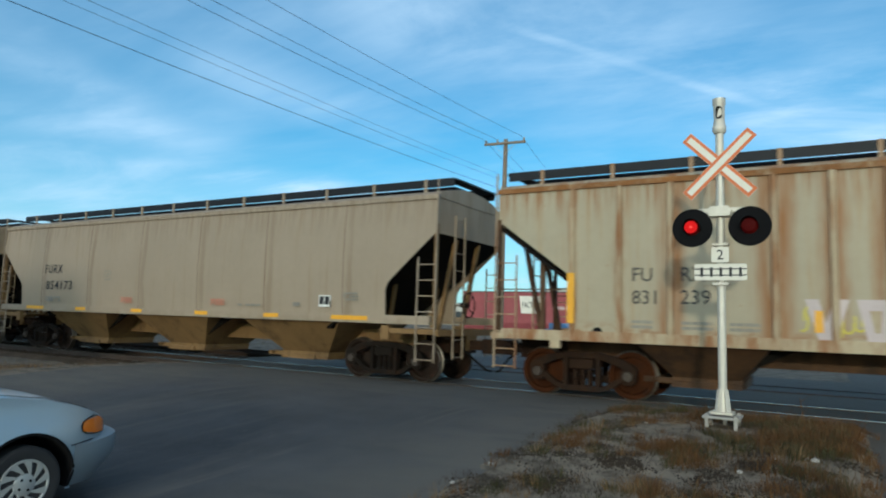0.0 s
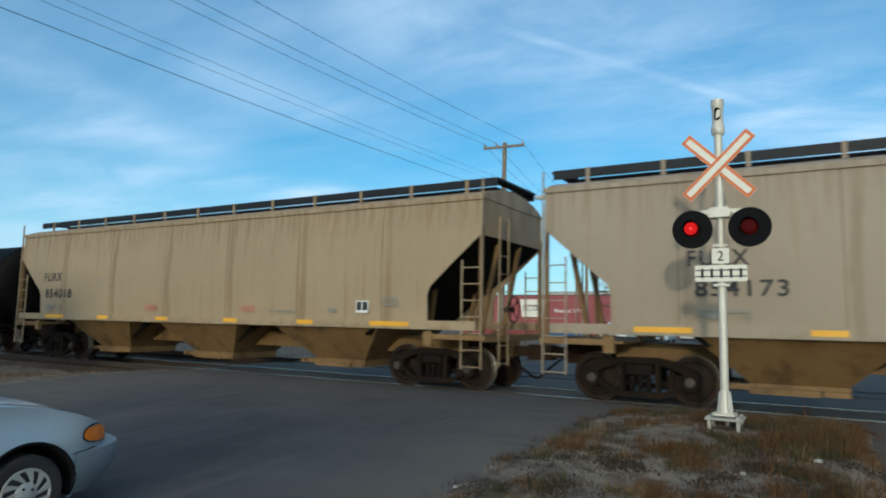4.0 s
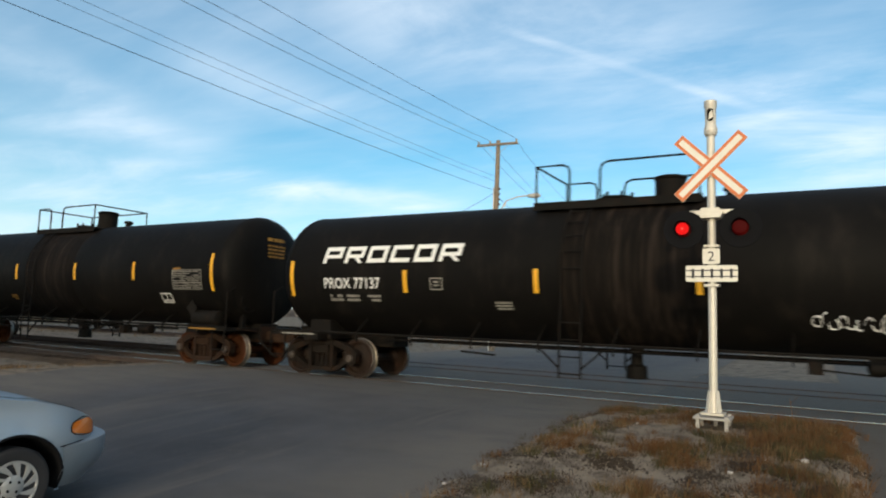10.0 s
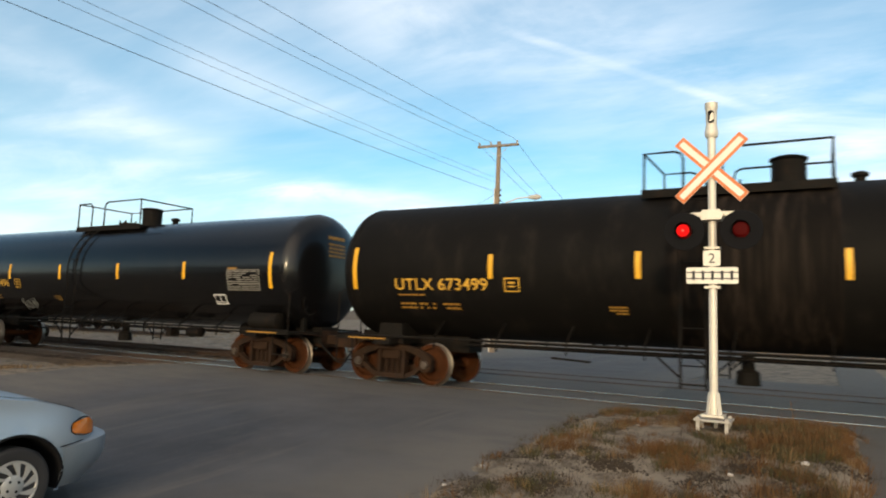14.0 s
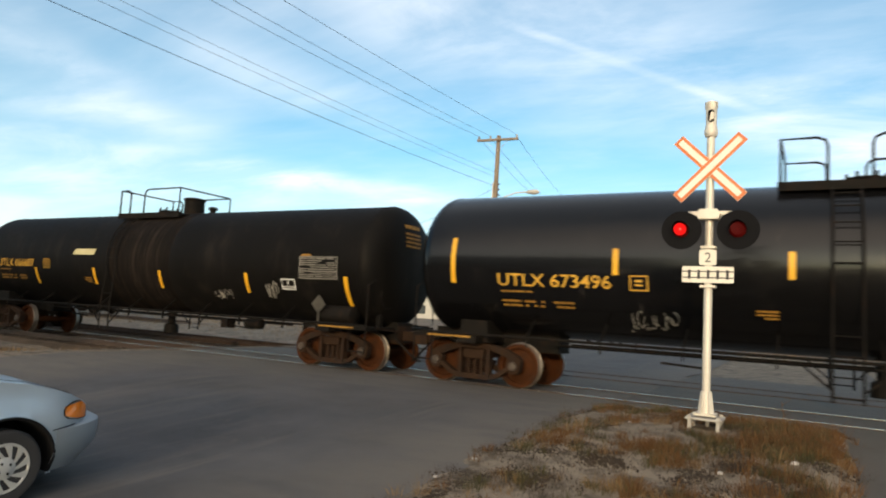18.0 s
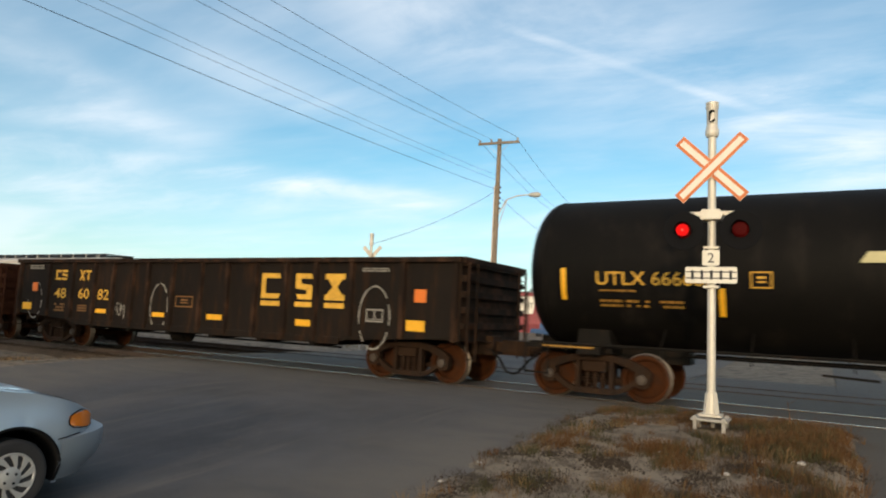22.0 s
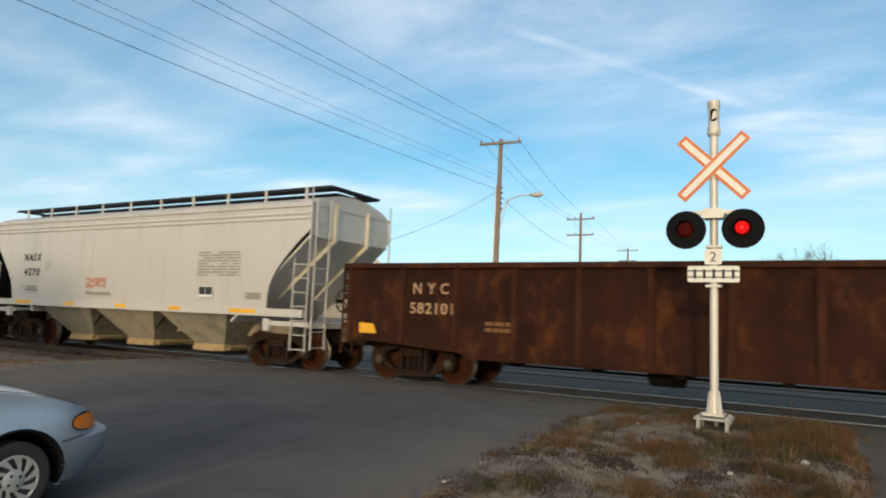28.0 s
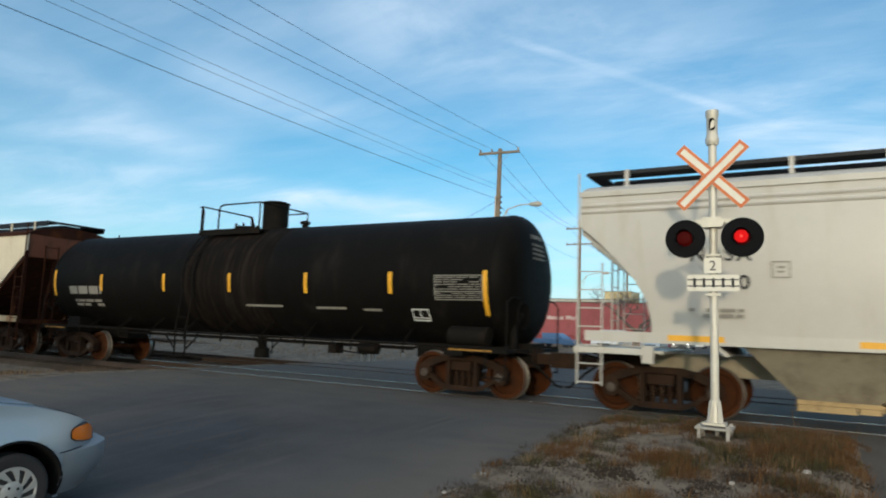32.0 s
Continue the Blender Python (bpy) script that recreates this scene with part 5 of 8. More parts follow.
tank2, wrap2 = tank("matte black tank wagon with yellow lettering and dusty centre", -71.75, T_BASE)
tank3, wrap3 = tank("glossy black tank wagon with yellow lettering", -90.2, dict(T_BASE, paint="tank_gloss", rail=(-1.47, -0.75, -0.10, 1.70, 4.83), house=(0.98, 0.56), valve=2.12, manway=-0.15, band=(-0.2, -0.1),
                    strips=[(-7.57, 2.11, 3.05), (-4.16, 2.34, 2.83), (-1.26, 2.33, 2.79), (1.68, 2.33, 2.79), (4.6, 2.33, 2.8), (7.8, 2.1, 3.0)]))
tank4, wrap4 = tank("matte black tank wagon with yellow lettering and graffiti", -108.4, dict(T_BASE, rail=(-1.57, -1.10, -0.45, 1.12, 4.65), house=(0.63, 0.48), valve=1.46, manway=-0.45, R=1.51, zc=2.51,
                    strips=[(-7.72, 1.9, 2.5), (-4.88, 1.68, 2.16), (-1.8, 1.72, 2.2), (1.21, 1.7, 2.18), (4.56, 1.69, 2.18), (7.76, 1.46, 2.16)]))
gon1 = gondola("weathered dark brown gondola wagon with yellow lettering", -126.6, dict(hb=8.3, z0=0.72, z1=2.72, paint="gon_brown", rib="gon_rib", ribs=12, first=1.15, half_tc=6.75, pull=8.95, rib_x=(-6.55, -5.28, -4.17, -3.27, -2.38, -1.70, -0.66, 0.47, 1.46, 2.46, 3.47, 4.42, 5.46, 6.87)))
gon2 = gondola("heavily rusted brown gondola wagon", -144.2, dict(hb=8.15, z0=0.62, z1=2.60, paint="gon_rust", rib="gon_rust_rib", ribs=10, first=1.55, half_tc=6.6, pull=8.75, load=True))
white1 = hopper("pale grey round-ended covered hopper wagon with cream braces", -160.63, H_WHITE)
tank5, wrap5 = tank("matte black tank wagon with tall valve housing", -177.5, dict(T_BASE, R=1.485, zc=2.53, pull=8.95, half_tc=7.0, hl=7.75, rail=(-1.65, -1.58, -0.95, 0.62, 4.62), house=(0.28, 0.78), house_r=0.36, manway=-0.85, valve=1.4,
                    strips=[(-7.7, 2.0, 2.8), (-5.26, 2.16, 2.65), (-2.39, 2.16, 2.65), (0.22, 2.16, 2.65), (2.84, 2.15, 2.64), (5.32, 2.15, 2.64), (7.82, 1.72, 2.65)]))
rusty = hopper("cream and rust-red covered hopper wagon", -195.6, H_RUST)


# a covered hopper left standing on a siding far beyond the crossing
wheels_before = len(WHEELS)
parked = hopper("pale covered hopper wagon standing on a distant siding", 0.0, dict(H_SMOOTH, paint="hopper_white", grime="white_grime", seam="hopper_white"))
TRAIN.pop()
del WHEELS[wheels_before:]
parked.matrix_world = pose(-49.9, 14.6, 0.05)
siding = tagged(thing("railway_track", "rusty siding track in dirt beyond the main line", "track", group="railway tracks"), kind="structure")
for y in (13.85, 15.35):
    part("rail", Build().prism(rail_profile(y), -220, -34, "x"), M["rail"], siding)
part("ballast_bed", Build().prism([(12.2, -0.50), (13.1, -0.12), (16.1, -0.12), (17.0, -0.50)], -220, -33, "x"), M["ballast"], siding)


# ---- lettering and marks on the wagons ----
def frame_box(car, x0, x1, z0, z1, mat, y=-1.668, w=0.022, wrap=None, fill=None, name="stencil_box"):
    """A stencilled frame, with bars or a cross in it."""
    put = (lambda q: wrap(*q)) if wrap else (lambda q: q)
    v = [put((x, y - 0.003, z)) for x, z in ((x0, z0), (x1, z0), (x1, z1), (x0, z1), (x0 + w, z0 + w), (x1 - w, z0 + w), (x1 - w, z1 - w), (x0 + w, z1 - w))]
    box_ob = part(name, Build().add(v, [(i, (i + 1) % 4, (i + 1) % 4 + 4, i + 4) for i in range(4)]), mat, car)
    zm, xm = (z0 + z1) / 2, (x0 + x1) / 2
    marks = []
    if fill == "cross":
        marks = [(xm - w / 2, xm + w / 2, z0 + 0.075, z1 - w), (x0 + w, x1 - w, z0 + 0.055, z0 + 0.073)]
    elif fill:
        marks = [(x0 + 0.3 * (x1 - x0), x0 + 0.7 * (x1 - x0), zm - 0.05, zm - 0.02), (x0 + 0.3 * (x1 - x0), x0 + 0.7 * (x1 - x0), zm + 0.02, zm + 0.06)]
    for a, b_, c, d in marks:
        part("stencil_bar", Build().add([put((a, y - 0.003, c)), put((b_, y - 0.003, c)), put((b_, y - 0.003, d)), put((a, y - 0.003, d))], [(0, 1, 2, 3)]), mat, box_ob)
    return box_ob


def loop_mark(car, cx, cz, rx, rz, mat, y, name="chalk_ring", n=28, gap=3, seed=5):
    """A hand-drawn ring, broken and uneven."""
    rnd = random.Random(seed)
    b = Build()
    for k in range(n):
        if rnd.random() < gap / n * 2:
            continue
        a, c = 2 * math.pi * k / n, 2 * math.pi * (k + 1) / n
        w = rnd.uniform(0.02, 0.045)
        b.slab((cx + rx * math.cos(a), y, cz + rz * math.sin(a)), (cx + rx * math.cos(c), y, cz + rz * math.sin(c)), 0.004, w, (math.cos(a), 0, math.sin(a)))
    return tagged(part(name, b, mat, car), kind="stuff")


def scrawl(car, x0, x1, z0, z1, mat, y, seed, strokes=9, w=0.022, wrap=None, name="graffiti_tag"):
    """Spray-paint scribble: looping strokes, no letters."""
    rnd = random.Random(seed)
    b = Build()
    for s in range(strokes):
        cx = x0 + (x1 - x0) * (s + 0.5) / strokes
        r, q = (x1 - x0) / strokes * rnd.uniform(0.5, 0.9), (z1 - z0) * rnd.uniform(0.25, 0.5)
        cz, a0 = (z0 + z1) / 2 + rnd.uniform(-0.15, 0.15) * (z1 - z0), rnd.uniform(0, 6.28)
        n = rnd.randint(5, 9)
        pts = [(cx + r * math.cos(a0 + 0.62 * k), y, cz + q * math.sin(a0 + 0.62 * k)) for k in range(n)]
        for p, t in zip(pts, pts[1:]):
            if wrap:
                p, t = wrap(*p), wrap(*t)
            b.slab(p, t, 0.004, w, (0.3, 0, 1))
    return part(name, b, mat, car)


def blocks(car, shapes, mat, y, wrap=None, name="emblem"):
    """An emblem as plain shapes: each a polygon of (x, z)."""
    for k, poly in enumerate(shapes):
        if not wrap:
            part(name, Build().prism(poly, y - 0.003 - 0.0012 * k, y), mat, car)
            continue
        (ax, az), (bx, bz), (cx, cz), (dx, dz) = poly  # from the foot up, in strips that follow the shell
        rows, yy = 6, y - 0.004 - 0.0012 * k
        v = []
        for i in range(rows + 1):
            q = i / rows
            v += [wrap(ax + (dx - ax) * q, yy, az + (dz - az) * q), wrap(bx + (cx - bx) * q, yy, bz + (cz - bz) * q)]
        part(name, Build().add(v, [(2 * i, 2 * i + 1, 2 * i + 3, 2 * i + 2) for i in range(rows)]), mat, car)


def mark_wagons():
    Y = -1.672
    # ribbed hopper
    c = ribbed
    f = -1.604
    for txt, x, z, w in (("FU", -6.08, 2.22, 0.35), ("RX", -5.23, 2.22, 0.40), ("831", -6.09, 1.81, 0.43), ("239", -5.25, 1.82, 0.50)):
        add_text(c, txt, x, z, 0.25, w, M["black"], f, 0.004)
    for x0, x1 in ((-6.1, -5.72), (-5.23, -4.72), (-4.45, -3.98)):
        panel_bars(c, "small_lettering", x0, x1, 1.34, 1.52, 2, M["faint_grey"], f, seed=int(-x0 * 10))
    part("reflector", Build().box(-7.29, -7.15, -1.70, -1.690, 1.43, 2.38), M["yellow"], c, "tall yellow reflector")
    part("reflector", Build().box(-3.20, -3.08, -1.612, -1.602, 1.40, 1.75), M["yellow"], c)
    for sh in ([(-3.33, 1.93), (-3.14, 1.93), (-3.04, 1.55), (-2.94, 1.93), (-2.72, 1.93), (-2.93, 1.22), (-3.13, 1.22)], [(-2.62, 1.93), (-2.25, 1.93), (-2.12, 1.80), (-2.10, 1.42), (-2.20, 1.24), (-2.48, 1.22)]):
        blocks(c, [sh], M["dim_pink"], -1.606, name="graffiti_shape")
    blocks(c, [[(-2.46, 1.76), (-2.30, 1.76), (-2.32, 1.42), (-2.40, 1.42)]], M["rust_streaks"], -1.611, name="graffiti_shape")
    scrawl(c, -3.45, -2.2, 1.30, 1.9, M["graffiti_yellow"], -1.6045, 31, 8, 0.03)
    scrawl(c, -3.9, -2.9, 1.17, 1.27, M["white"], -1.606, 3, 7, 0.025)
    part("drain_hole", Build().spin([(-1.62, 0.02), (-1.615, 0.10), (-1.60, 0.10)], (-6.73, 0, 1.27), "y", 16), M["lamp_black"], c)
    # two smooth hoppers
    for c, num, dx in ((smooth1, "854173", 0.10), (smooth2, "854018", -1.05)):
        add_text(c, "FURX", -6.2 + dx, 2.50, 0.28, 0.98, M["black"], Y, 0.012, gap=1.18)
        add_text(c, num, -6.09 + dx, 1.98, 0.28, 1.45, M["black"], Y, 0.012, gap=1.15)
        panel_bars(c, "small_lettering", -6.05 + dx, -5.2 + dx, 1.58, 1.76, 2, M["faint_grey"], Y, seed=11)
        frame_box(c, -3.0 + dx * 1.3, -2.7 + dx * 1.3, 2.28, 2.56, M["faint_grey"], Y, fill="bars")
        for x in (-2.0, 1.85):
            panel_bars(c, "red_notice", x, x + 0.54, 1.60, 1.77, 4, M["pale_red"], Y, seed=21)
        part("notice_plate", Build().box(5.59, 5.94, Y - 0.006, Y, 1.63, 1.90), M["white"], c, "black and white notice plate")
        for x in (5.615, 5.78):
            part("notice_panel", Build().box(x, x + 0.135, Y - 0.009, Y - 0.005, 1.68, 1.875), M["black"], c)
        panel_bars(c, "small_lettering", 6.3, 6.75, 1.76, 1.97, 3, M["faint_grey"], Y, seed=31)
        part("route_plate", Build().box(4.78, 4.99, Y - 0.005, Y, 1.63, 1.72), M["dim_white"], c)
        part("route_plate", Build().box(-5.9 + dx, -5.62 + dx, Y - 0.005, Y, 1.60, 1.71), M["dim_white"], c)
        panel_bars(c, "small_lettering", 2.9, 3.7, 1.58, 1.66, 1, M["faint_grey"], Y, seed=41)
    # tank wagons: emblem, marks and data panels
    sl = 0.085
    x = -6.93
    for k in range(6):
        w, g = 0.52, 0.635
        x0, z0, z1 = -6.93 + k * g, 2.68, 3.07
        q = lambda u, v: (x0 + u + sl * 2.0 * (v - z0), v)
        t = 0.095
        blocks(tank1, [[q(0, z0), q(t, z0), q(t, z1), q(0, z1)], [q(0, z1 - t), q(w, z1 - t), q(w, z1), q(0, z1)]] + ([[q(w - t, z0 + 0.12), q(w, z0 + 0.12), q(w, z1), q(w - t, z1)], [q(0, z0 + 0.12), q(w, z0 + 0.12), q(w, z0 + 0.20), q(0, z0 + 0.20)]] if k in (0, 1, 5) else
               [[q(0, z0), q(w, z0), q(w, z0 + t), q(0, z0 + t)]]) + ([[q(w - t, z0), q(w, z0), q(w, z1), q(w - t, z1)]] if k in (2, 4) else []) + ([[q(w * 0.45, z0 + 0.15), q(w * 0.65, z0 + 0.15), q(w, z0), q(w * 0.78, z0)]] if k in (1, 5) else []), M["white"], -1.67, wrap1)
    add_text(tank1, "PROX 77137", -6.88, 2.09, 0.25, 1.6, M["white"], -1.67, 0.01, wrap1)
    for c, wr, num, x, z, w in ((tank2, wrap2, "UTLX 673499", -6.9, 2.09, 2.27), (tank3, wrap3, "UTLX 673496", -6.55, 2.08, 2.31), (tank4, wrap4, "UTLX 666687", -7.08, 2.19, 2.1)):
        add_text(c, num, x, z, 0.25, w, M["amber_yellow"], -1.67, 0.006, wr)
        panel_bars(c, "small_lettering", x + 0.06, x + 0.75, z - 0.14, z - 0.085, 1, M["small_amber"], -1.67, 51, wrap=wr)
        for u in (0.06, 0.55, 1.15):
            panel_bars(c, "small_lettering", x + u, x + u + 0.42, z - 0.44, z - 0.27, 2, M["small_amber"], -1.67, 52 + int(u * 9), wrap=wr, gap=0.5)
        frame_box(c, x + 2.65, x + 2.98, z - 0.02, z + 0.26, M["amber_yellow"], -1.67, wrap=wr, fill="bars")
        panel_bars(c, "small_lettering", x + 4.75, x + 5.1, z - 0.44, z - 0.27, 3, M["small_amber"], -1.67, 61, wrap=wr)
    for u in (0.06, 0.55, 1.15):
        panel_bars(tank1, "small_lettering", -6.8 + u, -6.42 + u, 1.77, 1.95, 2, M["dim_white"], -1.67, 71 + int(u * 9), wrap=wrap1)
    frame_box(tank1, -3.96, -3.65, 2.07, 2.33, M["dim_white"], -1.67, wrap=wrap1, fill="bars")
    panel_bars(tank1, "small_lettering", -2.45, -2.07, 1.66, 1.84, 3, M["dim_white"], -1.67, 75, wrap=wrap1)
    for c, wr, px, pz, sx, sz in ((tank1, wrap1, 6.7, 2.06, 5.88, 1.67), (tank2, wrap2, 6.32, 2.06, 5.67, 1.67), (tank3, wrap3, 6.3, 2.06, 5.67, 1.67), (tank4, wrap4, 6.39, 2.11, 5.75, 1.81), (tank5, wrap5, 6.5, 2.05, 5.81, 1.57)):
        panel_bars(c, "data_panel", px, px + 1.1, pz + 0.17, pz + 0.47, 6, M["dim_white"], -1.67, 81, frame_mat=True, wrap=wr, gap=0.62)
        panel_bars(c, "data_panel", px, px + 1.1, pz, pz + 0.13, 3, M["dim_white"], -1.67, 82, frame_mat=True, wrap=wr, gap=0.62)
        frame_box(c, sx, sx + 0.44, sz, sz + 0.26, M["white"], -1.67, 0.026, wr, "cross")
    for c, wr, u, z in ((tank2, wrap2, 6.34, 2.58), (tank3, wrap3, 6.32, 2.58), (tank4, wrap4, 6.41, 2.63)):
        part("small_label", shifted(Build().box(u, u + 0.30, -1.673, -1.67, z, z + 0.05), wr), M["small_amber"], c)
    for c, o_, ink, k in ((tank1, (1.50, 2.50, 7.95), "dim_white", 1), (tank2, (1.545, 2.61, 8.12), "small_amber", 2), (tank3, (1.545, 2.61, 8.12), "small_amber", 3), (tank4, (1.51, 2.51, 8.12), "small_amber", 4), (tank5, (1.485, 2.53, 7.75), "dim_white", 5)):
        R, zc, hl = o_
        rnd = random.Random(300 + k)
        for row, (z, h) in enumerate(((3.46, 0.09), (3.30, 0.05), (3.20, 0.05), (3.10, 0.05), (3.00, 0.05))):
            b, y = Build(), -0.30
            while y < 0.34:
                w = min(rnd.uniform(0.08, 0.22), 0.36 - y)
                v = []
                for yy, zz in ((y, z), (y + w, z), (y + w, z + h), (y, z + h)):
                    q = min(0.999, math.hypot(yy, zz - zc) / R) ** (1 / 0.58)
                    v.append((hl + 0.52 * math.sqrt(1 - q * q) + 0.012, yy, zz))
                b.add(v, [(0, 1, 2, 3)])
                y += w + 0.03
            tagged(part("head_lettering", b, M[ink], c), kind="stuff")
    scrawl(tank1, 3.25, 4.45, 1.45, 1.75, M["white"], -1.67, 7, 10, 0.022, wrap1)
    part("paint_streak", Build().slab(wrap1(5.08, -1.67, 2.70), wrap1(5.08, -1.67, 3.10), 0.06, 0.005, (0, -1, 0)), M["dim_white"], tank1)
    scrawl(tank3, -4.0, -3.1, 1.35, 1.75, M["dim_white"], -1.67, 8, 9, 0.018, wrap3)
    scrawl(tank4, 5.15, 5.60, 1.55, 2.0, M["dim_white"], -1.67, 9, 6, 0.02, wrap4)
    scrawl(tank4, 3.3, 3.9, 1.5, 1.75, M["faint_grey"], -1.67, 10, 7, 0.012, wrap4)
    blocks(tank4, [[(-2.87, 2.60), (-1.80, 2.60), (-1.73, 2.78), (-2.75, 2.78)]], M["emblem_cream"], -1.67, wrap4)
    part("diamond_placard", Build().prism([(6.68, 1.54), (6.90, 1.76), (7.12, 1.54), (6.90, 1.32)], -1.30, -1.29), M["under_black"], tank2, "dark diamond placard holder")
    part("diamond_placard", Build().prism([(6.76, 1.50), (6.98, 1.72), (7.20, 1.50), (6.98, 1.28)], -1.42, -1.41), M["placard"], tank4, "bare metal diamond placard")
    part("placard_post", Build().box(6.95, 7.01, -1.41, -1.38, 1.02, 1.40), M["placard"], tank4)
    panel_bars(tank5, "lettering", -6.89, -5.29, 2.06, 2.30, 1, M["dim_white"], -1.67, 95, wrap=wrap5, gap=0.0)
    panel_bars(tank5, "small_lettering", -6.7, -5.3, 1.66, 1.9, 2, M["faint_grey"], -1.67, 91, wrap=wrap5)
    for x0, x1, z in ((0.75, 2.0, 1.80), (3.1, 4.0, 1.78), (4.5, 5.0, 1.76)):
        part("chalk_bar", shifted(Build().box(x0, x1, -1.673, -1.67, z, z + 0.05), wrap5), M["faint_grey"], tank5)
    # first gondola
    c, g = gon1, -1.588
    for x0, x1, kind in ((2.66, 3.29, "c"), (3.78, 4.30, "s"), (4.69, 5.27, "x")):
        z0, z1, w = 1.72, 2.34, x1 - x0
        q = {"c": [[(x0, z0), (x0 + 0.14, z0), (x0 + 0.14, z1), (x0, z1)], [(x0 + 0.05, z1 - 0.12), (x1, z1 - 0.12), (x1 - 0.04, z1), (x0 + 0.12, z1)], [(x0 + 0.10, z0), (x1 - 0.06, z0), (x1, z0 + 0.12), (x0 + 0.03, z0 + 0.12)]],
             "s": [[(x0 + 0.05, z1 - 0.12), (x1, z1 - 0.12), (x1 - 0.04, z1), (x0 + 0.12, z1)], [(x0, 1.98), (x1, 1.92), (x1, 2.06), (x0, 2.12)], [(x0 + 0.10, z0), (x1 - 0.06, z0), (x1, z0 + 0.12), (x0 + 0.03, z0 + 0.12)], [(x0, 2.05), (x0 + 0.17, 2.05), (x0 + 0.17, z1), (x0, z1)], [(x1 - 0.17, z0), (x1, z0), (x1, 2.0), (x1 - 0.17, 2.0)]],
             "x": [[(x0, z1 - 0.13), (x1, z1 - 0.13), (x1, z1), (x0, z1)], [(x0 + 0.08, z1 - 0.12), (x1 - 0.08, z1 - 0.12), (x0 + w * 0.62, 2.03), (x1 - 0.05, z0 + 0.12), (x0 + 0.05, z0 + 0.12), (x0 + w * 0.38, 2.03)], [(x0, z0), (x1, z0), (x1, z0 + 0.13), (x0, z0 + 0.13)]]}[kind]
        blocks(c, q, M["amber_yellow"], g)
        blocks(c, [[(x0, 1.54), (x1, 1.54), (x1, 1.66), (x0, 1.66)]], M["amber_yellow"], g)
    for x0, x1, kind in ((-6.22, -5.95, "c"), (-5.90, -5.62, "s"), (-4.97, -4.70, "x"), (-4.67, -4.40, "t")):
        z0, z1, w, k = 2.07, 2.38, x1 - x0, 0.07
        q = {"c": [[(x0, z0), (x0 + k, z0), (x0 + k, z1), (x0, z1)], [(x0, z1 - k), (x1, z1 - k), (x1, z1), (x0, z1)], [(x0, z0), (x1, z0), (x1, z0 + k), (x0, z0 + k)]],
             "s": [[(x0, z1 - k), (x1, z1 - k), (x1, z1), (x0, z1)], [(x0, 2.21), (x1, 2.17), (x1, 2.24), (x0, 2.28)], [(x0, z0), (x1, z0), (x1, z0 + k), (x0, z0 + k)]],
             "x": [[(x0, z1), (x0 + k, z1), (x1, z0), (x1 - k, z0)], [(x1 - k, z1), (x1, z1), (x0 + k, z0), (x0, z0)]],
             "t": [[(x0, z1 - k), (x1, z1 - k), (x1, z1), (x0, z1)], [(x0 + w * 0.37, z0), (x0 + w * 0.63, z0), (x0 + w * 0.63, z1), (x0 + w * 0.37, z1)]]}[kind]
        blocks(c, q, M["amber_yellow"], g)
    for txt, x, z, w in (("48", -6.22, 1.50, 0.60), ("60", -4.97, 1.51, 0.54), ("82", -4.0, 1.50, 0.53)):
        add_text(c, txt, x, z, 0.31, w, M["amber_yellow"], g, 0.004)
    for x0, x1, z0, z1 in ((-7.95, -7.45, 1.10, 1.32), (-4.03, -3.53, 1.11, 1.23), (-1.43, -0.93, 1.10, 1.22), (0.76, 1.35, 1.11, 1.25), (3.84, 4.35, 1.09, 1.24), (6.99, 7.46, 1.12, 1.35)):
        part("reflector", Build().box(x0, x1, g - 0.006, g, z0, z1), M["yellow"], c, "yellow reflective patch")
    part("paint_patch", Build().box(7.17, 7.47, g - 0.004, g, 1.74, 2.02), M["orange"], c)
    part("paint_patch", Build().box(-7.48, -7.20, g - 0.004, g, 1.70, 1.97), M["orange"], c)
    panel_bars(c, "small_lettering", -6.18, -5.65, 1.06, 1.34, 3, M["faded_amber"], g, 101)
    panel_bars(c, "small_lettering", -4.95, -4.5, 1.10, 1.32, 3, M["faded_amber"], g, 102)
    panel_bars(c, "small_lettering", 5.75, 6.5, 2.38, 2.48, 2, M["dim_white"], g, 103)
    panel_bars(c, "small_lettering", -7.72, -6.93, 2.38, 2.54, 2, M["dim_white"], g, 104)
    frame_box(c, -0.51, 0.18, 1.40, 1.70, M["faded_amber"], g, 0.03, None, "bars")
    frame_box(c, 5.91, 6.38, 1.27, 1.56, M["dim_white"], g, 0.035, None, "cross")
    loop_mark(c, -1.18, 1.38, 0.36, 0.64, M["dim_white"], g - 0.002, seed=4)
    loop_mark(c, 6.13, 1.37, 0.42, 0.70, M["dim_white"], g - 0.002, seed=6)
    loop_mark(c, -7.28, 1.42, 0.38, 0.58, M["dim_white"], g - 0.002, seed=8, gap=8)
    scrawl(c, -3.05, -2.68, 1.0, 1.46, M["dim_white"], g, 12, 4, 0.03)
    # second gondola
    c, g = gon2, -1.588
    for txt, x0 in (("N", -6.35), ("Y", -6.00), ("C", -5.68)):
        add_text(c, txt, x0, 1.94, 0.23, 0.20, M["faded_orange_white"], g, 0.012)
    add_text(c, "582101", -6.42, 1.51, 0.24, 1.06, M["faded_orange_white"], g, 0.014, gap=1.12)
    blocks(c, [[(-7.76, 1.04), (-7.28, 1.04), (-7.38, 1.25), (-7.76, 1.27)], [(4.22, 0.85), (4.87, 0.85), (4.87, 0.97), (4.22, 0.99)]], M["yellow"], g, name="reflector")
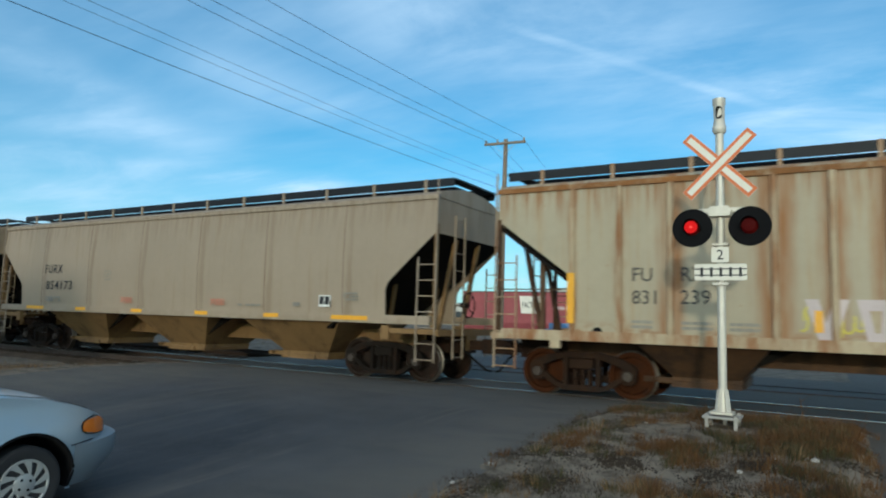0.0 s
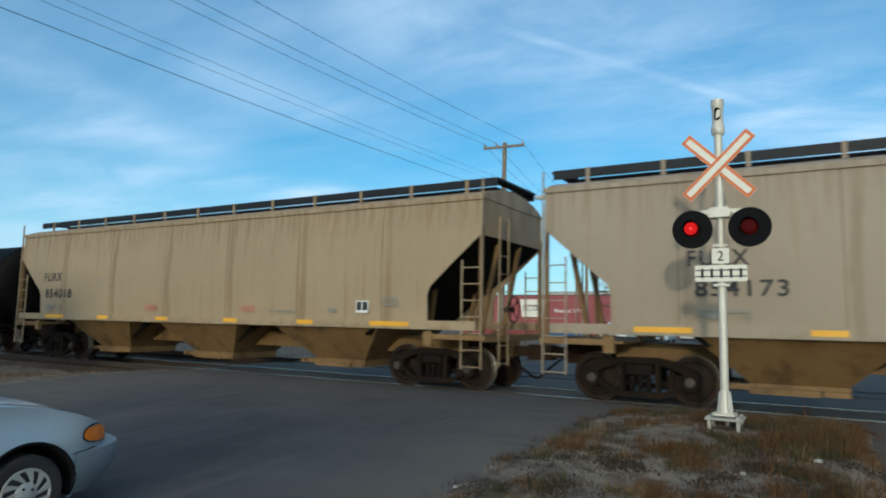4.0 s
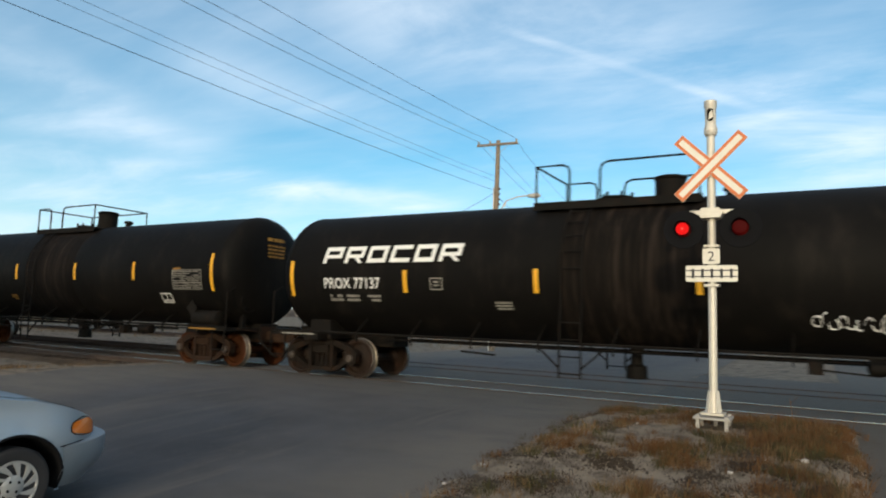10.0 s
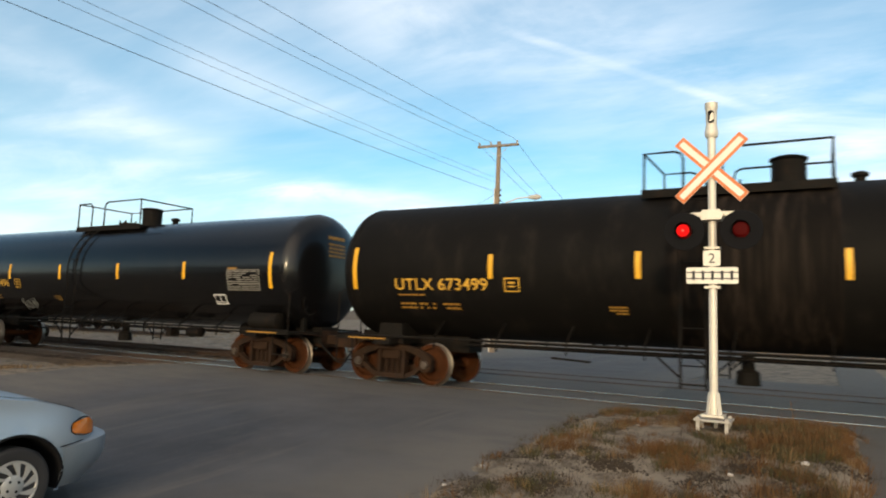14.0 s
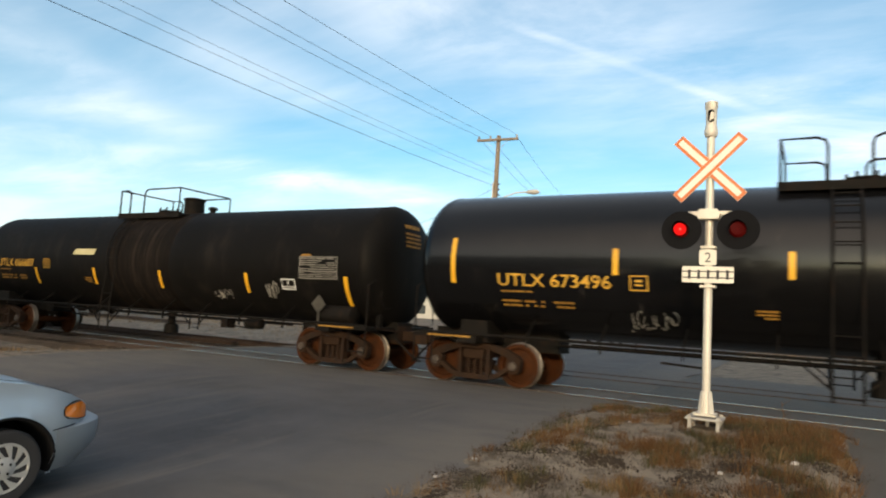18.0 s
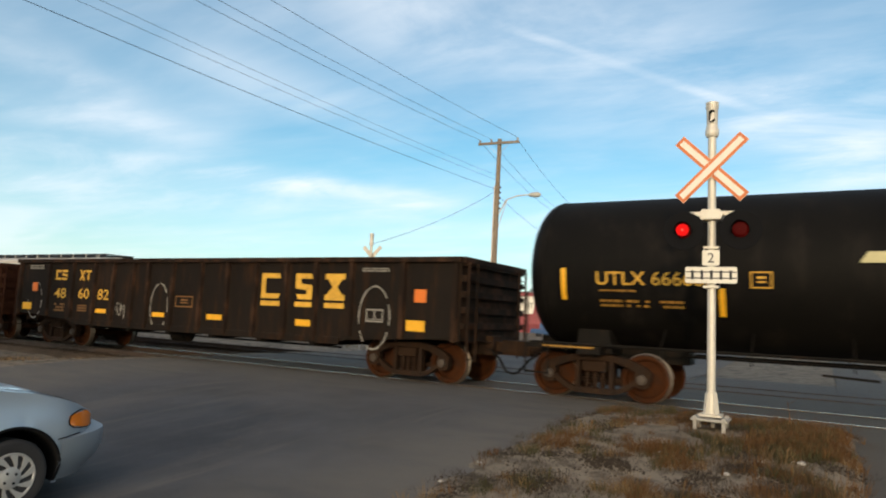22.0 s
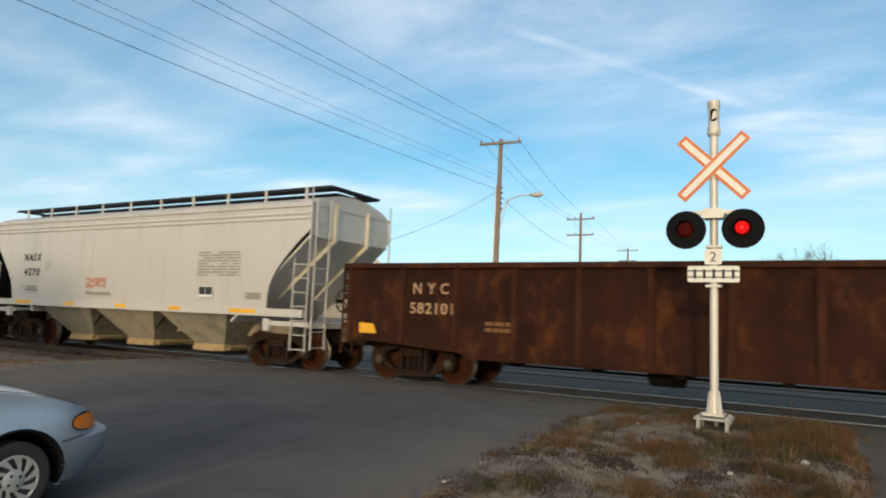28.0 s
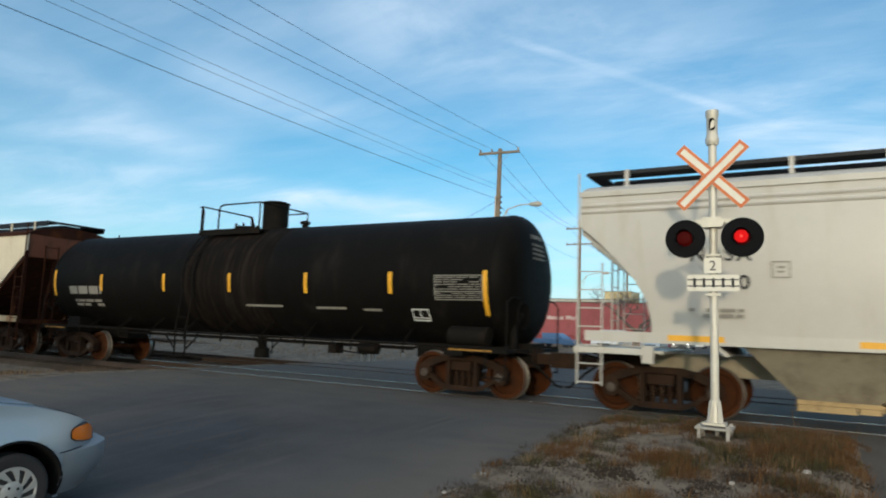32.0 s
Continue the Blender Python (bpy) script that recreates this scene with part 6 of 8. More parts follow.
    panel_bars(c, "small_lettering", -4.6, -3.9, 1.15, 1.4, 2, M["faded_amber"], g, 111)
    # pale round-ended hopper
    c = white1
    Y = -1.69
    add_text(c, "NASX", -5.12, 2.74, 0.25, 0.98, M["black"], Y, 0.020, gap=1.22)
    add_text(c, "4270", -5.08, 2.26, 0.25, 0.90, M["black"], Y, 0.020, gap=1.22)
    frame_box(c, -3.86, -3.58, 2.45, 2.73, M["faint_grey"], Y, fill="bars")
    panel_bars(c, "small_lettering", -5.15, -4.27, 1.75, 1.94, 2, M["faint_grey"], Y + 0.01, 121)
    panel_bars(c, "red_notice", -1.63, -0.63, 1.90, 2.22, 6, M["pale_red"], Y, 122)
    panel_bars(c, "small_lettering", -1.63, -0.40, 1.70, 1.80, 2, M["faint_grey"], Y + 0.01, 123)
    panel_bars(c, "small_lettering", 3.3, 4.9, 2.26, 2.93, 9, M["faint_grey"], Y, 124, gap=0.55)
    panel_bars(c, "small_lettering", 5.12, 5.65, 1.70, 1.87, 3, M["faint_grey"], Y + 0.01, 125)
    part("notice_plate", Build().box(3.40, 3.91, -1.692, -1.680, 1.74, 2.02), M["white"], c, "black and white notice plate")
    for x in (3.415, 3.665):
        part("notice_panel", Build().box(x, x + 0.23, -1.697, -1.691, 1.80, 2.005), M["black"], c)


M["graffiti_yellow"] = material("yellow_spray_paint", (0.52, 0.44, 0.06), 0.7, vary=0.2)
M["dim_pink"] = material("pale_pink_spray_paint", (0.50, 0.42, 0.42), 0.7, vary=0.12)
M["emblem_cream"] = material("cream_emblem_paint", (0.45, 0.40, 0.22), 0.7, vary=0.2)
M["faded_amber"] = material("faded_amber_lettering", (0.16, 0.075, 0.02), 0.75, vary=0.3)
M["faded_orange_white"] = material("faded_stencil_paint", (0.40, 0.24, 0.13), 0.75, vary=0.35, grain=(3.0, 18.0))
mark_wagons()


# ---- crossing signals ----
FLASHERS = []


def crossing_signal(m, label):
    """A mast with bell, crossed boards, two red lamps, a number plate and a track plate; it faces -y."""
    t = thing("crossing_signal", label, "railway signal", m, "crossing signals")
    part("mast", Build().tube([(0, 0, 0.30), (0, 0, 4.24)], 0.056, 20), M["galv"], t, "pale aluminium mast")
    b = Build().spin([(4.16, 0.075), (4.20, 0.092), (4.26, 0.092), (4.28, 0.080), (4.31, 0.080), (4.33, 0.074), (4.56, 0.078), (4.58, 0.088), (4.66, 0.088), (4.67, 0.02)], (0, 0, 0), "z", 24)
    bell = part("bell", b, M["galv"], t, "cylindrical metal bell housing")
    part("bell_opening", rounded(-0.034, 0.048, 4.355, 4.535, 0.036, -0.090, -0.07), M["under_black"], bell)
    part("bell_gong", Build().prism([(-0.016, 4.372), (0.044, 4.405), (0.044, 4.487), (0.022, 4.507), (-0.002, 4.470)], -0.094, -0.0905), M["galv"], bell)
    for a in (45, -45):
        c, s = math.cos(radians(a)), math.sin(radians(a))
        yo = -0.085 if a > 0 else -0.075

        def board(l, w, y0, y1):
            return Build().prism([(u * c - v * s, 3.70 + u * s + v * c) for u, v in ((-l, -w), (l, -w), (l, w), (-l, w))], y0, y1)

        blade = part("crossbuck_blade", board(0.605, 0.085, yo, yo + 0.006), M["galv"], t, "white board with orange-red border")
        part("red_border", board(0.602, 0.082, yo - 0.003, yo - 0.0005), M["sign_red"], blade, "orange-red border")
        part("white_panel", board(0.560, 0.041, yo - 0.006, yo - 0.0035), M["sign_white"], blade)
    for z in (3.56, 3.80):
        part("crossbuck_clamp", Build().box(-0.07, 0.07, -0.072, 0.06, z, z + 0.04), M["galv"], t)
    # lamp arm and its two lamps
    b = Build().prism([(-0.13, 2.97), (0.13, 2.97), (0.16, 3.05), (0.11, 3.11), (-0.11, 3.11), (-0.16, 3.05)], -0.13, 0.09)
    b.prism([(-0.15, 3.02), (-0.28, 3.06), (-0.30, 3.085), (-0.14, 3.09)], -0.06, -0.01).prism([(0.15, 3.02), (0.28, 3.06), (0.30, 3.085), (0.14, 3.09)], -0.06, -0.01)
    part("lamp_arm", b, M["galv"], t, "cast junction box with lamp arms")
    for x in (-0.335, 0.392):
        lamp_ob = part("signal_lamp", Build().spin([(0.02, 0.10), (0.06, 0.13), (0.16, 0.13), (0.18, 0.05)], (x, -0.22, 2.80), "y", 20), M["lamp_black"], t, "black round lamp housing")
        part("background_disc", Build().spin([(-0.235, 0.02), (-0.235, 0.262), (-0.225, 0.268), (-0.21, 0.262), (-0.205, 0.02)], (x, 0, 2.80), "y", 40), M["lamp_black"], lamp_ob, "matte black backing disc")
        v, f = [], []
        n = 22
        for k in range(n + 1):
            a = radians(-20 + 220 * k / n)
            for rr, yy in ((0.118, -0.236), (0.112, -0.236), (0.112, -0.40 + 0.09 * abs(k / n - 0.5) * 2), (0.118, -0.40 + 0.09 * abs(k / n - 0.5) * 2)):
                v.append((x + rr * math.cos(a), yy, 2.80 + rr * math.sin(a)))
        for k in range(n):
            for j in range(4):
                f.append((k * 4 + j, k * 4 + (j + 1) % 4, k * 4 + 4 + (j + 1) % 4, k * 4 + 4 + j))
        part("hood", Build().add(v, f), M["lamp_black"], lamp_ob)
        part("lens", Build().spin([(-0.262, 0.01), (-0.260, 0.05), (-0.250, 0.085), (-0.237, 0.105)], (x, 0, 2.80), "y", 28), M["lamp_lens"], lamp_ob, "glowing red glass lens")
        part("lens_bowl", Build().spin([(-0.268, 0.005), (-0.266, 0.032), (-0.258, 0.050)], (x, 0, 2.80), "y", 18), M["lamp_core"], lamp_ob, "dim red bowl behind the lens")
        # an added disc, not a lamp part: its glowing face turns away to imitate blinking
        disc = Build().spin([(-0.008, 0.004), (-0.008, 0.018), (-0.006, 0.055), (0.0, 0.086), (0.006, 0.055), (0.006, 0.004)], (0, 0, 0), "y", 24).mesh("flasher", M["lamp_core"])
        disc.materials.append(M["lamp_lit"])
        disc.materials.append(M["lamp_hot"])
        disc.materials.append(M["lamp_lens"])
        for p in disc.polygons:  # lit on its front only
            if p.center.y > 0.001 and len(p.vertices) == 4:
                p.material_index = 3
            if p.center.y < -0.001:
                p.material_index = 2 if math.hypot(p.center.x, p.center.z) < 0.025 else 1
        FLASHERS.append((part("flasher", disc, None, lamp_ob, "added red disc, lit on one face, turned to imitate blinking", at=pose(x, -0.335, 2.80)), x))
        part("lamp_bracket", Build().slab((x * 0.72, -0.05, 3.07), (x * 0.95, -0.12, 2.93), 0.05, 0.05), M["galv"], lamp_ob)
    # plates
    p = part("number_plate", rounded(-0.112, 0.112, 2.33, 2.545, 0.02, -0.085, -0.08), M["sign_white"], t, "white plate with the number of tracks")
    dig = letters("2", 0.135)
    w = max(q[0] for q in dig.v)
    part("digit", shifted(dig, lambda a, _, c: (a - w / 2, -0.088, c + 2.37)), M["black"], p)
    p = part("track_plate", rounded(-0.335, 0.335, 2.085, 2.31, 0.025, -0.085, -0.08), M["sign_white"], t, "white plate with a black track symbol")
    for z in (2.155, 2.24):
        part("symbol_rail", Build().box(-0.33, 0.33, -0.088, -0.0852, z - 0.008, z + 0.008), M["black"], p)
    for k in range(5):
        part("symbol_tie", Build().box(-0.255 + 0.123 * k, -0.220 + 0.123 * k, -0.0895, -0.0855, 2.135, 2.262), M["black"], p)
    for z in (2.02, 2.565):
        part("plate_clamp", Build().box(-0.10, 0.10, -0.08, 0.07, z, z + 0.033), M["galv"], t)
    # foot
    b = Build().spin([(0.29, 0.085), (0.33, 0.080), (0.60, 0.066), (0.61, 0.058)], (0, 0, 0), "z", 16)
    for k in range(4):
        a = radians(45 + 90 * k)
        b.slab((0.105 * math.cos(a), 0.105 * math.sin(a), 0.29), (0.062 * math.cos(a), 0.062 * math.sin(a), 0.60), 0.022, 0.05, (-math.sin(a), math.cos(a), 0))
    b.box(-0.14, 0.14, -0.14, 0.14, 0.285, 0.315)
    part("base_casting", b, M["galv"], t, "finned aluminium base")
    part("anchor_plate", Build().box(-0.23, 0.23, -0.23, 0.23, 0.235, 0.262), M["concrete"], t)
    for x, y in ((-0.18, -0.18), (0.18, -0.18), (0.0, 0.19), (-0.18, 0.18), (0.18, 0.18)):
        part("anchor_leg", Build().box(x - 0.022, x + 0.022, y - 0.022, y + 0.022, -0.25, 0.29), M["concrete"], t)
    return t


def rounded(x0, x1, z0, z1, r, y0, y1):
    pts = []
    for cx, cz, a0 in ((x1 - r, z0 + r, -90), (x1 - r, z1 - r, 0), (x0 + r, z1 - r, 90), (x0 + r, z0 + r, 180)):
        pts += [(cx + r * math.cos(radians(a0 + d)), cz + r * math.sin(radians(a0 + d))) for d in (0, 30, 60, 90)]
    return Build().prism(pts, y0, y1)


signal = crossing_signal(pose(-0.645, -3.93, 0, 0, 0, 0), "aluminium crossing signal with lit red lamps on the grass verge")
far_signal = copy_thing(signal, pose(-15.3, 8.2, 0.05, 0, 0, 182))
tagged(far_signal, "aluminium crossing signal beyond the tracks seen from behind")


# ---- the waiting silver car ----
def silver_car(m):
    """A sedan heading along local +x; its right flank is at y = -0.915. Stations from nose to tail."""
    car = thing("silver_sedan", "silver-blue sedan waiting at the level crossing", "car", m)
    HW = 0.915

    def along(pts, x):
        for (a, za), (b, zb) in zip(pts, pts[1:]):
            if a <= x <= b:
                return za + (zb - za) * smooth(0, 1, (x - a) / (b - a)) * 0.35 + (zb - za) * 0.65 * (x - a) / (b - a)
        return pts[-1][1] if x > pts[-1][0] else pts[0][1]

    def belt(x):
        """Height of the wing's upper edge."""
        return along([(-3.8, 0.96), (-3.0, 1.05), (-0.6, 1.09), (-0.2, 1.055), (0.12, 1.01), (0.36, 0.95), (0.54, 0.89), (0.68, 0.825), (0.82, 0.75), (0.98, 0.67)], x)

    def top(x):
        """Height of the bonnet, screen and roof line at the middle of the car."""
        return max(belt(x) + 0.012, along([(-3.8, 0.98), (-3.0, 1.12), (-2.55, 1.40), (-1.75, 1.46), (-1.30, 1.42), (-0.62, 1.15), (-0.30, 1.12), (0.15, 1.05), (0.52, 0.935), (0.75, 0.83), (0.98, 0.685)], x))

    def plan(x):
        """Half width of the car at x; the nose closes in a full curve."""
        f, r = min(1.0, max(0.0, (x - 0.20) / 0.78)), min(1.0, max(0.0, (-3.2 - x) / 0.60))
        return HW * max(0.0, (1 - f ** 2.5)) ** 0.4 * max(0.0, (1 - r ** 3.0)) ** 0.33

    def skin(x, z):
        """Half width at x and height z: widest at 0.55 m."""
        return plan(x) * (1 - 0.06 * smooth(0.62, 1.0, z) - 0.09 * smooth(0.42, 0.18, z))

    hub, arch = 0.318, 0.415
    xs = [-3.8 + 0.60 * (1 - math.cos(radians(9 * i))) for i in range(10)] + [-3.2 + 0.045 * i for i in range(76)] + [0.20 + 0.78 * math.sin(radians(4.5 * i)) for i in range(1, 21)]
    lower = 0.20
    for s in (-1, 1):
        b = Build()
        rows = 16
        v = []
        for x in xs:
            zb = belt(x)
            for j in range(rows + 1):
                z = lower + (zb - lower) * j / rows
                v.append([x, s * skin(x, z), z])
        f = []
        for i in range(len(xs) - 1):
            for j in range(rows):
                q = (i * (rows + 1) + j, (i + 1) * (rows + 1) + j, (i + 1) * (rows + 1) + j + 1, i * (rows + 1) + j + 1)
                cx, cz = sum(v[k][0] for k in q) / 4, sum(v[k][2] for k in q) / 4
                if min(math.hypot(cx - 0.0, cz - hub), math.hypot(cx + 2.55, cz - hub)) < arch:
                    continue
                if cx > 0.43 and cz < 0.57:
                    continue
                f.append(q)
        used = {k for q in f for k in q}
        for k in used:
            for hx in (0.0, -2.55):
                d = math.hypot(v[k][0] - hx, v[k][2] - hub)
                if d < arch + 0.035 and v[k][2] > lower + 0.02:
                    g = arch / d
                    v[k][0], v[k][2] = hx + (v[k][0] - hx) * g, hub + (v[k][2] - hub) * g
        keep = sorted(used)
        idx = {k: i for i, k in enumerate(keep)}
        b.add([v[k] for k in keep], [tuple(idx[k] for k in q) for q in f])
        part("body_side", b, M["car_silver"], car)
        v, f = [], []
        for k in range(33):
            a = radians(-14 + 208 * k / 32)
            y = s * skin(arch * math.cos(a), hub + arch * math.sin(a))
            for r, dy in ((arch + 0.012, 0.004), (arch - 0.004, 0.007), (arch - 0.014, 0.0), (arch - 0.014, -0.28)):
                v.append((r * math.cos(a), y + s * dy, hub + r * math.sin(a)))
        for k in range(32):
            for j in range(3):
                f.append((k * 4 + j, k * 4 + j + 1, k * 4 + 5 + j, k * 4 + 4 + j))
        part("wheel_arch_lip", Build().add(v, f), M["lamp_black"], car, "dark inner wheel arch")
    # upper shell: bonnet, screen, roof and boot as one skin between the belts
    b = Build()
    v, f = [], []
    n = 14
    for x in xs:
        w = skin(x, belt(x))
        zc = max(top(x), belt(x) + 0.012)
        for j in range(n + 1):
            u = -1 + 2 * j / n
            rise = (1 - abs(u) ** (2.6 if x > -0.62 or x < -3.0 else 5.0))
            v.append((x, w * u * (1.0 if zc < 1.05 else 1 - 0.20 * (rise if abs(u) > 0.99 else 0)), belt(x) + (zc - belt(x)) * rise))
    for i in range(len(xs) - 1):
        for j in range(n):
            f.append((i * (n + 1) + j, (i + 1) * (n + 1) + j, (i + 1) * (n + 1) + j + 1, i * (n + 1) + j + 1))
    b.add(v, f)
    me = b.mesh("upper_body", M["car_silver"])
    me.materials.append(M["glass_dark"])
    for p in me.polygons:
        if p.center.z > 1.0 and -3.0 < p.center.x < -0.62 and (p.center.z < 1.30 or p.center.x > -1.25 or p.center.x < -2.6):
            p.material_index = 1
    part("upper_body", me, None, car)
    # bonnet shut line, dark strip between wing and bonnet
    seam = Build()
    for x in [-0.6 + 0.06 * i for i in range(20)]:
        seam.slab((x, -skin(x, belt(x)) + 0.075, belt(x) + (top(x) - belt(x)) * (1 - (1 - 0.09) ** 2.6) + 0.004), (x + 0.06, -skin(x + 0.06, belt(x + 0.06)) + 0.075, belt(x + 0.06) + (top(x + 0.06) - belt(x + 0.06)) * (1 - (1 - 0.09) ** 2.6) + 0.004), 0.010, 0.004)
    part("bonnet_seam", seam, M["lamp_black"], car)
    # bumper: the same plan, a little proud, from the arch round the nose
    bx = [0.40, 0.43, 0.46, 0.50] + [0.20 + 0.78 * math.sin(radians(q)) for q in (28, 34, 40, 46, 52, 58, 64, 70, 76, 82, 86, 90)]
    prof = [(-0.020, 0.215), (0.000, 0.22), (0.004, 0.28), (0.006, 0.38), (0.010, 0.47), (0.012, 0.55), (0.008, 0.585), (-0.02, 0.605), (-0.07, 0.625), (-0.14, 0.64)]
    v, f = [], []
    rim_pts = [(x, -1) for x in bx] + [(x, 1) for x in reversed(bx[:-1])]
    for x, s in rim_pts:
        for d, z in prof:
            k = 1 - 0.10 * smooth(0.42, 0.18, z)
            q = smooth(0.40, 0.85, x)  # the nose stands out before the lamps
            v.append((x + q * 0.115 * (1 - 1.25 * smooth(0.46, 0.20, z)) + q * d, s * (plan(x) * k + d * (1 + 1.2 * q)), z + 0.03 * q * smooth(0.5, 0.6, z)))
    k = len(prof)
    for i in range(len(rim_pts) - 1):
        for j in range(k - 1):
            f.append((i * k + j, (i + 1) * k + j, (i + 1) * k + j + 1, i * k + j + 1))
    part("front_bumper", Build().add(v, f), M["car_trim"], car, "silver-grey wrap-round bumper")
    # lamps on the corner
    for s in (-1, 1):
        for name, x0, x1, zl, zh, mat, lab in (("corner_lamp", 0.47, 0.80, 0.655, 0.835, "amber_lens", "amber corner lamp"), ("headlamp", 0.805, 0.95, 0.645, 0.74, "head_lens", "")):
            v, f = [], []
            n, mrow = 10, 6
            for i in range(n + 1):
                x = x0 + (x1 - x0) * i / n
                q = i / n
                lo = zl + (0.045 * (1 - q) ** 2 if name == "corner_lamp" else 0)
                top_ = belt(x) - 0.014
                hi_ = zh - (0.055 * (1 - q) ** 1.6 if name == "corner_lamp" else 0) - 0.02 * q
                hi_ = min(hi_, top_)
                for j in range(mrow + 1):
                    z = lo + (hi_ - lo) * j / mrow
                    v.append((x + 0.004, s * (skin(x, z) + 0.008), z))
            for i in range(n):
                for j in range(mrow):
                    f.append((i * (mrow + 1) + j, (i + 1) * (mrow + 1) + j, (i + 1) * (mrow + 1) + j + 1, i * (mrow + 1) + j + 1))
            lampo = part(name, Build().add(v, f), M[mat], car, lab)
    for s in (-1, 1):
        b = Build()
        for k in range(8):
            xa, xb = 0.37 + 0.03 * k, 0.40 + 0.03 * k
            b.slab((xa, s * (skin(xa, 0.6) + 0.003), 0.592 + 0.003 * k), (xb, s * (skin(xb, 0.6) + 0.003), 0.595 + 0.003 * k), 0.006, 0.008)
        part("bumper_seam", b, M["lamp_black"], car)
        b = Build()
        edge = [(0.80, 0.655), (0.70, 0.655), (0.60, 0.662), (0.52, 0.677), (0.475, 0.705), (0.47, 0.745), (0.49, 0.780), (0.54, 0.803), (0.62, 0.822), (0.68, 0.81)]
        for (xa, za), (xb, zb) in zip(edge, edge[1:]):
            b.slab((xa, s * (skin(xa, za) + 0.008), za), (xb, s * (skin(xb, zb) + 0.008), zb), 0.010, 0.008)
        part("lamp_seal", b, M["lamp_black"], car)
    # dark inner arches and floor
    part("underbody", Build().box(-3.6, 0.60, -0.62, 0.62, 0.19, 0.5).box(-0.5, 0.46, -0.78, 0.78, 0.75, 0.79).box(0.40, 0.46, -0.80, 0.80, 0.24, 0.75), M["lamp_black"], car)
    tyre = Build().spin([(-0.085, 0.18), (-0.09, 0.220), (-0.100, 0.26), (-0.095, 0.295), (-0.072, 0.315), (0.072, 0.315), (0.095, 0.295), (0.09, 0.20)], (0, 0, 0), "y", 40).mesh("tyre", M["tyre"])
    dish = Build().spin([(-0.070, 0.01), (-0.070, 0.19), (-0.085, 0.205), (-0.09, 0.212), (-0.06, 0.214), (-0.05, 0.01)], (0, 0, 0), "y", 40).mesh("wheel_dish", M["lamp_black"])
    rimb = Build().spin([(-0.088, 0.186), (-0.096, 0.195), (-0.096, 0.207), (-0.086, 0.212), (-0.075, 0.20)], (0, 0, 0), "y", 40, False)
    cap = Build().spin([(-0.100, 0.01), (-0.100, 0.075), (-0.090, 0.092), (-0.075, 0.095)], (0, 0, 0), "y", 28).mesh("hub_cap", M["alloy"])
    rim = rimb.mesh("wheel_cover", M["alloy"])
    lane = ((0.080, 0.0), (0.115, 0.20), (0.155, 0.36), (0.193, 0.46))
    fin = Build().prism([(r * math.cos(q - 0.06 - r * 0.55), r * math.sin(q - 0.06 - r * 0.55)) for r, q in lane] + [(r * math.cos(q + 0.06 + r * 0.55), r * math.sin(q + 0.06 + r * 0.55)) for r, q in reversed(lane)], -0.096, -0.078).mesh("fin", M["alloy"])
    nut = Build().spin([(-0.104, 0.004), (-0.104, 0.012), (-0.098, 0.012)], (0, 0, 0), "y", 8).mesh("wheel_nut", M["lamp_black"])
    for x in (0.0, -2.55):
        for s in (-1, 1):
            w = part("wheel", tyre, None, car, "black tyre on a finned alloy wheel", at=pose(x, s * 0.80, hub, 0, 12, 0 if s < 0 else 180))
            part("wheel_dish", dish, None, w)
            part("wheel_cover", rim, None, w, "silver finned wheel cover")
            part("hub_cap", cap, None, w)
            for k in range(10):
                part("fin", fin, None, w, at=pose(0, 0, 0, 0, 36 * k, 0))
            for k in range(4):
                a = radians(45 + 90 * k)
                part("wheel_nut", nut, None, w, at=pose(0.052 * math.cos(a), 0, 0.052 * math.sin(a)))
    return car


silver_car(pose(-6.14, -10.53, -0.365, 0, 0, 90.0))


